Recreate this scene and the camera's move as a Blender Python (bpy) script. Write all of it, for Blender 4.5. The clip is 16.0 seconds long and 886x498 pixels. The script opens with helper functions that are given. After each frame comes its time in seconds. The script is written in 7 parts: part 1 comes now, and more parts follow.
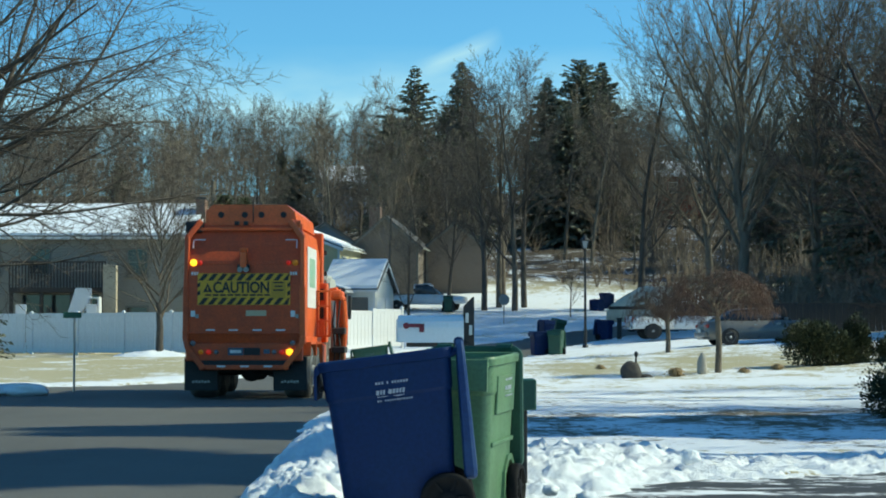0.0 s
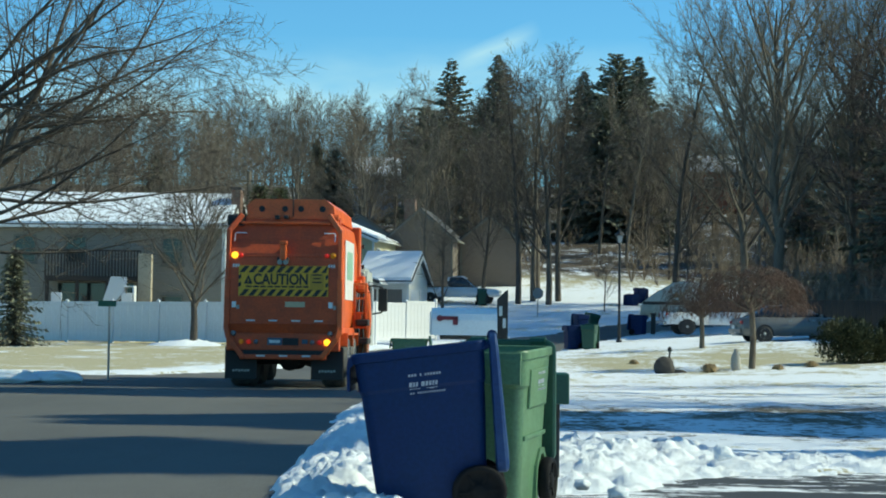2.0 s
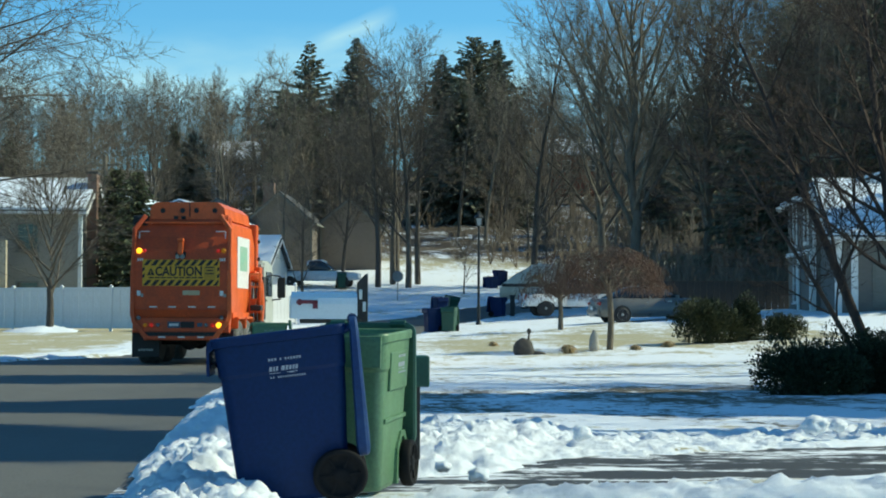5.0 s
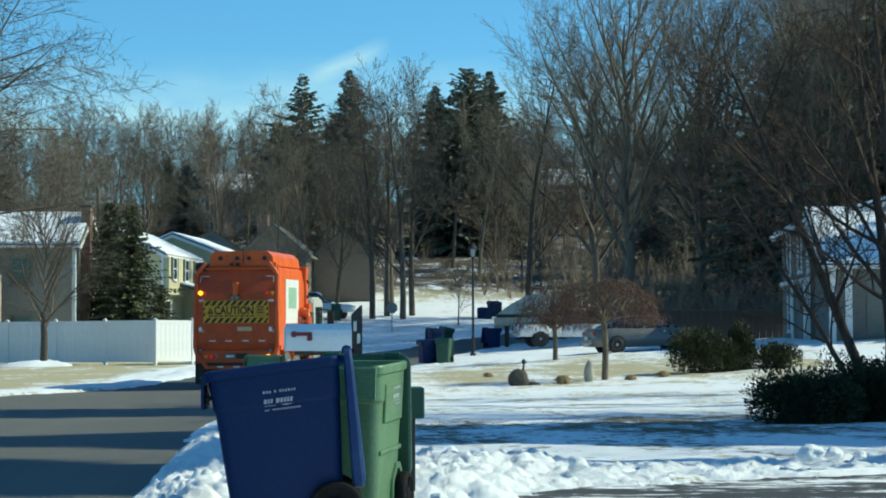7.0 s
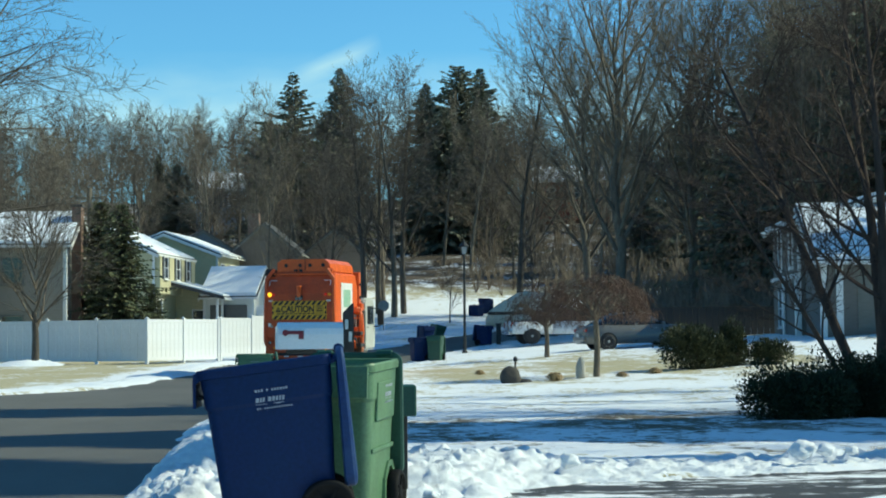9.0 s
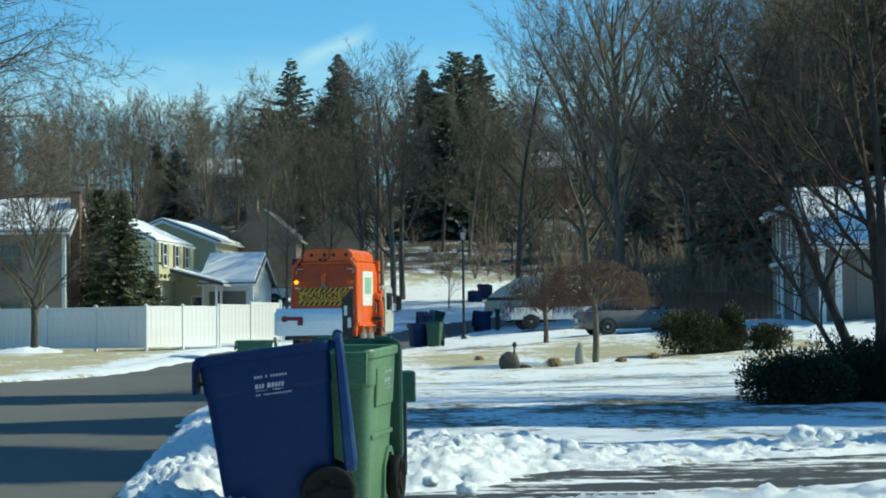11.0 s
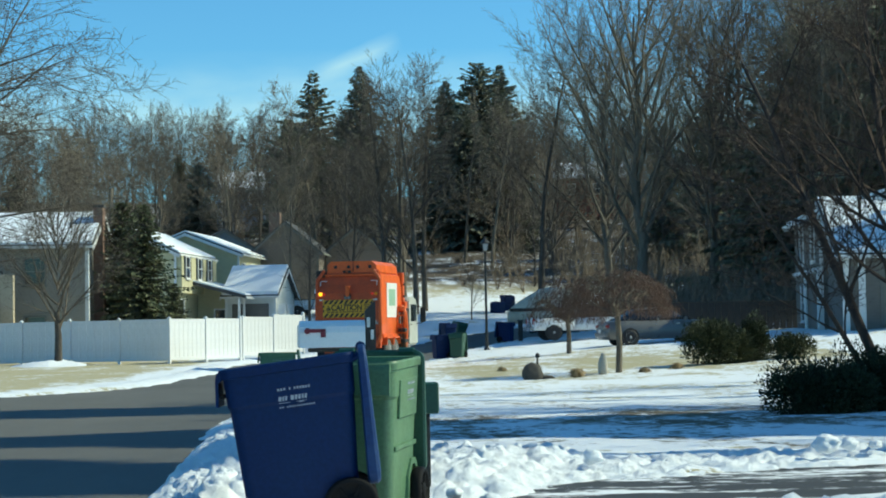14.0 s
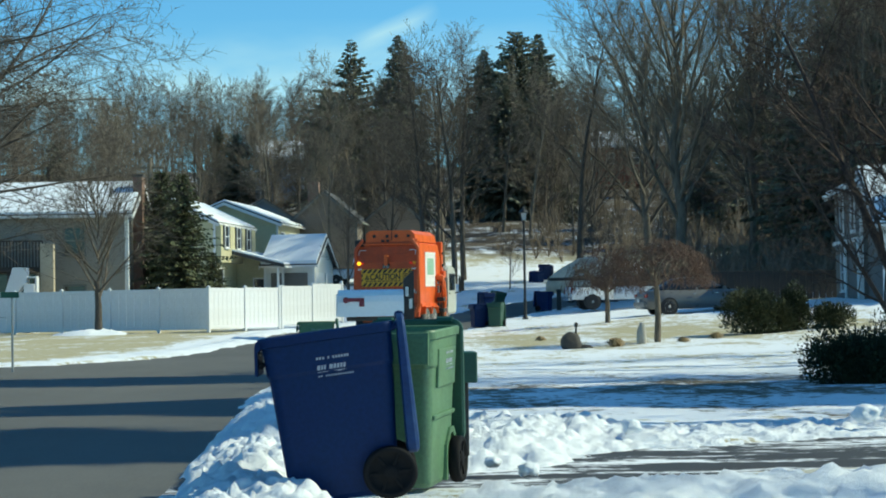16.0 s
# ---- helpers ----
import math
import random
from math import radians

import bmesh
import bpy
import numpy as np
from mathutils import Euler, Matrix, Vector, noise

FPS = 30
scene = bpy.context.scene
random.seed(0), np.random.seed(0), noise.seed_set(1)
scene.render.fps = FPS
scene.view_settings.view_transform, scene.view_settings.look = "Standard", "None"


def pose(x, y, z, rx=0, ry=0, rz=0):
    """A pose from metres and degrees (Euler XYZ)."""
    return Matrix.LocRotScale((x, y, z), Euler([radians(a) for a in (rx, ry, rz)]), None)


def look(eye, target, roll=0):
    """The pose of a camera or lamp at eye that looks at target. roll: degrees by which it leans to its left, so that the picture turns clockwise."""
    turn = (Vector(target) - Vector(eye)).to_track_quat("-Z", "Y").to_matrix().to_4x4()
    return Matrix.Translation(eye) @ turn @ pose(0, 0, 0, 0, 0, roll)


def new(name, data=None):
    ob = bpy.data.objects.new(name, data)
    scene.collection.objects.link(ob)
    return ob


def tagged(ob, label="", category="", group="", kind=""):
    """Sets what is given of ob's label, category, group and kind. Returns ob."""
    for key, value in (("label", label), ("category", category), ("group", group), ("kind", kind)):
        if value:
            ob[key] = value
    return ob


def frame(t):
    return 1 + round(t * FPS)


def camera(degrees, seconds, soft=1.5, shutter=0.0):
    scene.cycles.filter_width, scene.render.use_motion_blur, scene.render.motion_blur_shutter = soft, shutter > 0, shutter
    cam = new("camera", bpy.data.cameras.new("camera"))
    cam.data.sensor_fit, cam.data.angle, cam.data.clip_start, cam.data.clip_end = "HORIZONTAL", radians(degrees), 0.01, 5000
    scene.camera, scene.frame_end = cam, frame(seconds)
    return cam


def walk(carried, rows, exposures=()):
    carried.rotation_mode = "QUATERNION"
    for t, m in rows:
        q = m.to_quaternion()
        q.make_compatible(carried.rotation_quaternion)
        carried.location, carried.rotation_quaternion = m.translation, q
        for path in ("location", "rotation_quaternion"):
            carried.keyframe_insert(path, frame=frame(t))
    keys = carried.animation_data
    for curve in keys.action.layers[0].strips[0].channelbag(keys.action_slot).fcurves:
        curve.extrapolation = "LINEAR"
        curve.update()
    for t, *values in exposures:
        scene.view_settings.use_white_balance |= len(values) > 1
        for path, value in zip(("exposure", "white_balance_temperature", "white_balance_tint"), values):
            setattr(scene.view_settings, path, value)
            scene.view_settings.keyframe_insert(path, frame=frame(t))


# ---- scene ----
# ---- camera ----
cam = camera(25.97, 16.0, soft=1.9)
EYE = (0.0, 0.0, 1.2)


def aim(yaw, pitch, roll):
    """Pose of the held camera: yaw to the right, pitch up and roll, in degrees."""
    return Matrix.Translation(EYE) @ pose(0, 0, 0, 0, 0, -yaw) @ pose(0, 0, 0, 90 + pitch) @ pose(0, 0, 0, 0, 0, roll)


walk(cam, [
    (0.0, aim(-0.000, 2.543, 0.000)),
    (0.5, aim(0.141, 2.496, -0.218)),
    (1.0, aim(-0.084, 2.622, 0.145)),
    (1.5, aim(-0.480, 2.523, 0.458)),
    (2.0, aim(-1.028, 2.320, 0.715)),
    (2.5, aim(-1.137, 2.233, 0.756)),
    (3.0, aim(-0.327, 2.449, 0.472)),
    (3.5, aim(1.732, 2.231, 0.473)),
    (3.7, aim(2.885, 1.693, 0.626)),
    (5.8, aim(3.240, 2.370, 0.050)),
    (6.0, aim(3.345, 2.555, 0.031)),
    (6.5, aim(3.428, 2.703, -0.092)),
    (7.0, aim(3.344, 2.784, -0.200)),
    (7.5, aim(3.358, 2.912, -0.209)),
    (8.0, aim(3.372, 2.995, -0.366)),
    (8.5, aim(3.477, 2.925, -0.467)),
    (9.0, aim(3.605, 2.714, -0.487)),
    (9.5, aim(3.597, 2.588, -0.585)),
    (9.7, aim(3.620, 2.550, -0.620)),
    (11.8, aim(3.600, 2.220, -0.700)),
    (12.0, aim(3.484, 2.316, -0.717)),
    (12.5, aim(3.281, 2.457, -0.689)),
    (13.0, aim(3.421, 2.487, -0.849)),
    (13.5, aim(3.265, 2.492, -0.998)),
    (14.0, aim(2.975, 2.638, -0.977)),
    (14.5, aim(2.320, 2.404, -0.664)),
    (15.0, aim(1.948, 1.729, -0.616)),
    (15.5, aim(1.956, 1.631, -0.765)),
    (16.0, aim(1.812, 1.740, -0.918)),
], exposures=[(0.0, 0.06, 6850, -7), (16.0, 0.06, 6850, -7)])

# ---- sky, sun ----
SUN_AZ, SUN_EL = 84.0, 36.0      # degrees clockwise from +y, and above the horizon
world = bpy.data.worlds.new("world")
scene.world = world
world.use_nodes = True
wn, wl = world.node_tree.nodes, world.node_tree.links
sky = wn.new("ShaderNodeTexSky")
sky.sky_type, sky.sun_disc = "NISHITA", False
sky.sun_elevation, sky.sun_rotation = radians(SUN_EL), radians(SUN_AZ)
sky.altitude, sky.air_density, sky.dust_density, sky.ozone_density = 300, 1.0, 0.2, 3.0
tint = wn.new("ShaderNodeMixRGB")
tint.blend_type, tint.inputs[0].default_value = "MULTIPLY", 1.0
tint.inputs[2].default_value = (0.50, 0.94, 1.25, 1)
wl.new(sky.outputs[0], tint.inputs[1])
# thin high cloud: a soft bank low over the hill and one slanting streak
wtc = wn.new("ShaderNodeTexCoord")
wsep = wn.new("ShaderNodeSeparateXYZ")
wl.new(wtc.outputs["Generated"], wsep.inputs[0])


def wmath(op, a, b=None, c=None, clamp=False):
    n = wn.new("ShaderNodeMath")
    n.operation, n.use_clamp = op, clamp
    for i, v in enumerate((a, b, c)):
        if v is None:
            continue
        if isinstance(v, (int, float)):
            n.inputs[i].default_value = v
        else:
            wl.new(v, n.inputs[i])
    return n.outputs[0]


az = wmath("DIVIDE", wsep.outputs[0], wmath("MAXIMUM", wsep.outputs[1], 0.05))
el = wmath("DIVIDE", wsep.outputs[2], wmath("MAXIMUM", wsep.outputs[1], 0.05))
wnoise = wn.new("ShaderNodeTexNoise")
wnoise.inputs["Scale"].default_value, wnoise.inputs["Detail"].default_value = 22.0, 5.0
wmap = wn.new("ShaderNodeMapping")
wmap.inputs["Scale"].default_value = (1.0, 1.0, 3.0)
wl.new(wtc.outputs["Generated"], wmap.inputs[0])
wl.new(wmap.outputs[0], wnoise.inputs["Vector"])
nz = wmath("SUBTRACT", wnoise.outputs["Fac"], 0.5)
# streak: along the line from (-0.03, 0.122) to (0.03, 0.152) in tangent space
u = wmath("ADD", wmath("MULTIPLY", wmath("SUBTRACT", az, 0.008), 0.92), wmath("MULTIPLY", wmath("SUBTRACT", el, 0.1465), 0.39))
v = wmath("SUBTRACT", wmath("MULTIPLY", wmath("SUBTRACT", el, 0.1465), 0.92), wmath("MULTIPLY", wmath("SUBTRACT", az, 0.008), 0.39))
v = wmath("ADD", v, wmath("MULTIPLY", nz, 0.006))
su = wmath("SUBTRACT", 1.0, wmath("ABSOLUTE", wmath("DIVIDE", u, 0.026)), clamp=True)
sv = wmath("SUBTRACT", 1.0, wmath("ABSOLUTE", wmath("DIVIDE", v, 0.0062)), clamp=True)
streak = wmath("MULTIPLY", wmath("SMOOTH_MIN", su, 0.6, 0.2), wmath("MULTIPLY", sv, 1.0))
bank = wmath("MULTIPLY", wmath("SUBTRACT", 1.0, wmath("ABSOLUTE", wmath("DIVIDE", wmath("SUBTRACT", el, 0.112), 0.04)), clamp=True),
             wmath("ADD", 0.45, wmath("MULTIPLY", nz, 1.3)))
cloud = wmath("ADD", wmath("MULTIPLY", streak, 0.75), bank, clamp=True)
wmix = wn.new("ShaderNodeMixRGB")
wl.new(cloud, wmix.inputs[0])
wl.new(tint.outputs[0], wmix.inputs[1])
wmix.inputs[2].default_value = (5.0, 6.9, 7.6, 1)
bg = wn["Background"]
bg.inputs[1].default_value = 0.128
wl.new(wmix.outputs[0], bg.inputs[0])

sun_lamp = bpy.data.lights.new("sun", "SUN")
sun_lamp.energy, sun_lamp.angle, sun_lamp.color = 4.7, radians(0.6), (1.0, 0.96, 0.80)
sun = new("sun", sun_lamp)
sa, se = radians(SUN_AZ), radians(SUN_EL)
SUN_DIR = Vector((math.sin(sa) * math.cos(se), math.cos(sa) * math.cos(se), math.sin(se)))
sun.matrix_basis = look(SUN_DIR * 60, (0, 0, 0))
scene.view_settings.exposure = 0.0

# ---- materials ----
def node_mat(name, rough=0.8, metal=0.0, spec=0.5):
    m = bpy.data.materials.new(name)
    m.use_nodes = True
    nt = m.node_tree
    b = nt.nodes["Principled BSDF"]
    b.inputs["Roughness"].default_value, b.inputs["Metallic"].default_value = rough, metal
    b.inputs["Specular IOR Level"].default_value = spec
    return m, nt, b


def noise_node(nt, scale, detail=4.0, rough=0.6, coord="Object", stretch=None):
    tc = nt.nodes.new("ShaderNodeTexCoord")
    n = nt.nodes.new("ShaderNodeTexNoise")
    n.inputs["Scale"].default_value, n.inputs["Detail"].default_value, n.inputs["Roughness"].default_value = scale, detail, rough
    src = tc.outputs[coord]
    if stretch:
        mp = nt.nodes.new("ShaderNodeMapping")
        mp.inputs["Scale"].default_value = stretch
        nt.links.new(src, mp.inputs[0])
        src = mp.outputs[0]
    nt.links.new(src, n.inputs["Vector"])
    return n.outputs["Fac"]


def ramp(nt, fac, stops):
    r = nt.nodes.new("ShaderNodeValToRGB")
    e = r.color_ramp.elements
    while len(e) < len(stops):
        e.new(0.5)
    for k, (p, c) in enumerate(stops):
        e[k].position, e[k].color = p, (*c, 1) if len(c) == 3 else c
    nt.links.new(fac, r.inputs[0])
    return r.outputs[0]


def mixed(nt, fac, a, b, mode="MIX"):
    m = nt.nodes.new("ShaderNodeMixRGB")
    m.blend_type = mode
    for i, v in enumerate((fac, a, b)):
        if isinstance(v, (int, float)):
            m.inputs[i].default_value = v
        elif isinstance(v, tuple):
            m.inputs[i].default_value = (*v, 1)
        else:
            nt.links.new(v, m.inputs[i])
    return m.outputs[0]


def bump(nt, b, height, strength=0.3, dist=0.02):
    n = nt.nodes.new("ShaderNodeBump")
    n.inputs["Strength"].default_value, n.inputs["Distance"].default_value = strength, dist
    nt.links.new(height, n.inputs["Height"])
    nt.links.new(n.outputs[0], b.inputs["Normal"])


def paint(name, c, rough=0.5, metal=0.0, dirt=0.25, dirt_c=(0.12, 0.1, 0.08), scale=3.0, fine=40.0, bmp=0.05, spec=0.5, vary=0.0):
    """Painted or moulded surface: base colour, soft stains, fine grain."""
    m, nt, b = node_mat(name, rough, metal, spec)
    n1, n2 = noise_node(nt, scale, 5.0, 0.65), noise_node(nt, fine, 3.0, 0.6)
    f1 = ramp(nt, n1, [(0.42, (0, 0, 0)), (0.75, (dirt, dirt, dirt))])
    col = mixed(nt, f1, c, dirt_c)
    f2 = ramp(nt, n2, [(0.3, (0.82, 0.82, 0.82)), (0.7, (1.12, 1.12, 1.12))])
    col = mixed(nt, 1.0, col, f2, "MULTIPLY")
    if vary:
        oi = nt.nodes.new("ShaderNodeObjectInfo")
        f3 = ramp(nt, oi.outputs["Random"], [(0.0, (1 - vary,) * 3), (1.0, (1 + vary,) * 3)])
        col = mixed(nt, 1.0, col, f3, "MULTIPLY")
    nt.links.new(col, b.inputs["Base Color"])
    rr = ramp(nt, n1, [(0.3, (rough * 0.8,) * 3), (0.8, (min(1, rough * 1.25),) * 3)])
    nt.links.new(rr, b.inputs["Roughness"])
    if bmp:
        bump(nt, b, n2, bmp, 0.01)
    return m


def glow(name, c, strength):
    m, nt, b = node_mat(name, 0.3)
    b.inputs["Base Color"].default_value = (*c, 1)
    b.inputs["Emission Color"].default_value = (*c, 1)
    b.inputs["Emission Strength"].default_value = strength
    return m


def glassy(name, c, rough=0.08):
    m, nt, b = node_mat(name, rough, 0.0, 0.8)
    n1 = noise_node(nt, 1.5, 2.0)
    nt.links.new(ramp(nt, n1, [(0.3, c), (0.7, tuple(v * 1.6 for v in c))]), b.inputs["Base Color"])
    return m


def snow_mat(name, dirty=0.15, relief=0.5):
    m, nt, b = node_mat(name, 0.65, 0.0, 0.3)
    n1, n2, n3 = noise_node(nt, 6.0, 6.0, 0.7), noise_node(nt, 42.0, 8.0, 0.8), noise_node(nt, 2.2, 7.0, 0.75)
    col = ramp(nt, n2, [(0.25, (0.72, 0.76, 0.81)), (0.7, (0.87, 0.89, 0.91))])
    f = ramp(nt, n3, [(0.60, (0, 0, 0)), (0.80, (dirty,) * 3)])
    col = mixed(nt, f, col, (0.20, 0.17, 0.13))
    nt.links.new(col, b.inputs["Base Color"])
    s = nt.nodes.new("ShaderNodeMath")
    s.operation = "ADD"
    nt.links.new(n2, s.inputs[0])
    nt.links.new(n1, s.inputs[1])
    bump(nt, b, s.outputs[0], relief, 0.055)
    return m


def ground_mat():
    """Lawn under thin snow: snow, straw grass or leaf litter, by the 'cover' value of the plan and by noise."""
    m, nt, b = node_mat("snowy_lawn", 0.8, 0.0, 0.25)
    at = nt.nodes.new("ShaderNodeAttribute")
    at.attribute_name = "cover"
    sp = nt.nodes.new("ShaderNodeSeparateColor")
    nt.links.new(at.outputs["Color"], sp.inputs[0])
    n1 = noise_node(nt, 0.55, 7.0, 0.7, stretch=(1.0, 0.45, 1.0))
    n2 = noise_node(nt, 5.0, 6.0, 0.7)
    n3 = noise_node(nt, 30.0, 3.0, 0.6)
    snow = ramp(nt, n2, [(0.25, (0.70, 0.74, 0.79)), (0.7, (0.86, 0.87, 0.88))])
    straw = ramp(nt, n3, [(0.25, (0.31, 0.265, 0.16)), (0.55, (0.48, 0.42, 0.27)), (0.8, (0.62, 0.56, 0.40))])
    straw = mixed(nt, ramp(nt, n2, [(0.45, (0, 0, 0)), (0.75, (0.55,) * 3)]), straw, (0.30, 0.29, 0.15))
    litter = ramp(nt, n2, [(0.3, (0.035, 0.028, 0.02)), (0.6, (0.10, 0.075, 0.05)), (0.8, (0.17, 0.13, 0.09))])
    # bare share of the place against noise
    mm = nt.nodes.new("ShaderNodeMath")
    mm.operation = "ADD"
    nt.links.new(n1, mm.inputs[0])
    nt.links.new(sp.outputs[0], mm.inputs[1])
    m2 = nt.nodes.new("ShaderNodeMath")
    m2.operation = "MULTIPLY_ADD"
    nt.links.new(n2, m2.inputs[0])
    m2.inputs[1].default_value = 0.85
    nt.links.new(mm.outputs[0], m2.inputs[2])
    m3 = nt.nodes.new("ShaderNodeMath")
    m3.operation = "MULTIPLY"
    nt.links.new(m2.outputs[0], m3.inputs[0])
    m3.inputs[1].default_value = 0.7
    bare = ramp(nt, m3.outputs[0], [(0.812, (0, 0, 0)), (0.868, (1, 1, 1))])
    base = mixed(nt, sp.outputs[1], straw, litter)
    nt.links.new(mixed(nt, bare, snow, base), b.inputs["Base Color"])
    bump(nt, b, n2, 0.5, 0.05)
    return m


def asphalt_mat():
    m, nt, b = node_mat("worn_asphalt", 0.85, 0.0, 0.35)
    n1 = noise_node(nt, 0.25, 6.0, 0.65, stretch=(1.0, 0.3, 1.0))
    n2 = noise_node(nt, 60.0, 2.0, 0.6)
    n3 = noise_node(nt, 1.6, 5.0, 0.7)
    col = ramp(nt, n1, [(0.3, (0.09, 0.089, 0.082)), (0.7, (0.138, 0.135, 0.122))])
    col = mixed(nt, ramp(nt, n3, [(0.55, (0, 0, 0)), (0.8, (0.35,) * 3)]), col, (0.15, 0.15, 0.145))
    col = mixed(nt, 0.6, col, ramp(nt, n2, [(0.3, (0.6, 0.6, 0.6)), (0.7, (1.3, 1.3, 1.3))]), "MULTIPLY")
    nt.links.new(col, b.inputs["Base Color"])
    bump(nt, b, n2, 0.25, 0.01)
    return m


def bark_mat(name, dark, light, scale=6.0):
    m, nt, b = node_mat(name, 0.9, 0.0, 0.2)
    n1 = noise_node(nt, scale, 6.0, 0.7, stretch=(1, 1, 0.3))
    oi = nt.nodes.new("ShaderNodeObjectInfo")
    col = ramp(nt, n1, [(0.3, dark), (0.7, light)])
    col = mixed(nt, 1.0, col, ramp(nt, oi.outputs["Random"], [(0.0, (0.75, 0.75, 0.78)), (1.0, (1.2, 1.15, 1.1))]), "MULTIPLY")
    nt.links.new(col, b.inputs["Base Color"])
    bump(nt, b, n1, 0.4, 0.02)
    return m


def leaf_mat(name, dark, light, trans=0.0):
    m, nt, b = node_mat(name, 0.7, 0.0, 0.3)
    n1 = noise_node(nt, 1.2, 4.0, 0.7)
    gi = nt.nodes.new("ShaderNodeNewGeometry")
    col = ramp(nt, n1, [(0.3, dark), (0.7, light)])
    col = mixed(nt, 1.0, col, ramp(nt, gi.outputs["Random Per Island"], [(0.0, (0.6,) * 3), (1.0, (1.35,) * 3)]), "MULTIPLY")
    nt.links.new(col, b.inputs["Base Color"])
    return m


M_SNOW = snow_mat("packed_snow", 0.02, 0.5)
M_ROOFSNOW = snow_mat("roof_snow", 0.05, 0.3)
M_GROUND = ground_mat()
M_ASPHALT = asphalt_mat()


def drive_mat():
    """Dark asphalt with thin streaks of trodden snow."""
    m, nt, b = node_mat("snow_streaked_asphalt", 0.7, 0.0, 0.4)
    n1, n2, n3 = noise_node(nt, 1.1, 7.0, 0.7, stretch=(0.35, 1.6, 1.0)), noise_node(nt, 60.0, 2.0, 0.6), noise_node(nt, 7.0, 5.0, 0.7)
    tar = ramp(nt, n2, [(0.3, (0.028, 0.028, 0.028)), (0.7, (0.056, 0.055, 0.053))])
    add = nt.nodes.new("ShaderNodeMath")
    add.operation = "MULTIPLY_ADD"
    nt.links.new(n3, add.inputs[0])
    add.inputs[1].default_value = 0.28
    nt.links.new(n1, add.inputs[2])
    f = ramp(nt, add.outputs[0], [(0.665, (0, 0, 0)), (0.715, (1, 1, 1))])
    nt.links.new(mixed(nt, f, tar, (0.80, 0.81, 0.83)), b.inputs["Base Color"])
    bump(nt, b, add.outputs[0], 0.3, 0.03)
    return m


M_DRIVE = drive_mat()
M_BARK = bark_mat("grey_bark", (0.098, 0.083, 0.064), (0.245, 0.208, 0.16))
M_BARK_UMBER = bark_mat("umber_bark", (0.100, 0.085, 0.066), (0.245, 0.208, 0.162))
M_BARK_RUST = bark_mat("rusty_dark_bark", (0.045, 0.034, 0.029), (0.115, 0.084, 0.070))
M_BARK_DARK = bark_mat("dark_bark", (0.064, 0.055, 0.045), (0.158, 0.136, 0.112))
M_BARK_RED = bark_mat("red_twigs", (0.072, 0.044, 0.035), (0.140, 0.092, 0.073))
M_NEEDLE = leaf_mat("spruce_needles", (0.10, 0.105, 0.072), (0.225, 0.22, 0.15))
M_JUNIPER = leaf_mat("juniper_leaves", (0.06, 0.085, 0.035), (0.18, 0.19, 0.08))
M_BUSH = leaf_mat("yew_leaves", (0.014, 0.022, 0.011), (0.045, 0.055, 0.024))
# the same yew with sunlight put into a lighter leaf colour
M_YEW_LIT = leaf_mat("sunlit_yew_leaves", (0.026, 0.036, 0.016), (0.085, 0.088, 0.040))
M_BARK_BROWN = bark_mat("brown_bark", (0.112, 0.089, 0.067), (0.262, 0.213, 0.162))
M_STRAW = paint("dry_straw", (0.36, 0.25, 0.12), 0.8, 0.0, 0.4, (0.22, 0.15, 0.07), 6, 30, 0.0)
M_TARP_PALE = paint("pale_burlap", (0.42, 0.39, 0.33), 0.9, 0.0, 0.4, (0.28, 0.25, 0.2), 4, 40, 0.2)

# ---- geometry helpers ----
def mesh_of(name, bm):
    me = bpy.data.meshes.new(name)
    bm.to_mesh(me)
    bm.free()
    return me


def part(name, bm, material, parent=None, label="", smooth=False, at=None):
    me = mesh_of(name, bm) if isinstance(bm, bmesh.types.BMesh) else bm
    if material and not me.materials:
        me.materials.append(material)
    if smooth:
        me.polygons.foreach_set("use_smooth", [True] * len(me.polygons))
    ob = new(name, me)
    if parent:
        ob.parent = parent
    if at is not None:
        ob.matrix_basis = at
    if label:
        ob["label"] = label
    return ob


def thing(name, m, label, category, group="", kind=""):
    ob = new(name)
    ob.matrix_basis = m
    ob.empty_display_size = 0.2
    return tagged(ob, label, category, group, kind)


def box(bm, c, s, rot=None, bevel=0.0, taper=None):
    """A box of centre c and size s, with chamfered edges. taper: scale of the top in x and y."""
    r = bmesh.ops.create_cube(bm, size=1.0)
    vs = r["verts"]
    for q in vs:
        k = taper if (taper and q.co.z > 0) else (1, 1)
        q.co = Vector((q.co.x * s[0] * k[0], q.co.y * s[1] * k[1], q.co.z * s[2]))
    if bevel:
        es = list({e for q in vs for e in q.link_edges})
        o = bmesh.ops.bevel(bm, geom=es, offset=bevel, segments=2, affect="EDGES", profile=0.5)
        vs = list({q for f in o["faces"] for q in f.verts} | {q for q in vs if q.is_valid})
    mm = Matrix.Translation(c) @ (rot.to_4x4() if rot else Matrix.Identity(4))
    bmesh.ops.transform(bm, matrix=mm, verts=vs)
    return vs


def one_box(c, s, rot=None, bevel=0.0, taper=None):
    bm = bmesh.new()
    box(bm, c, s, rot, bevel, taper)
    return bm


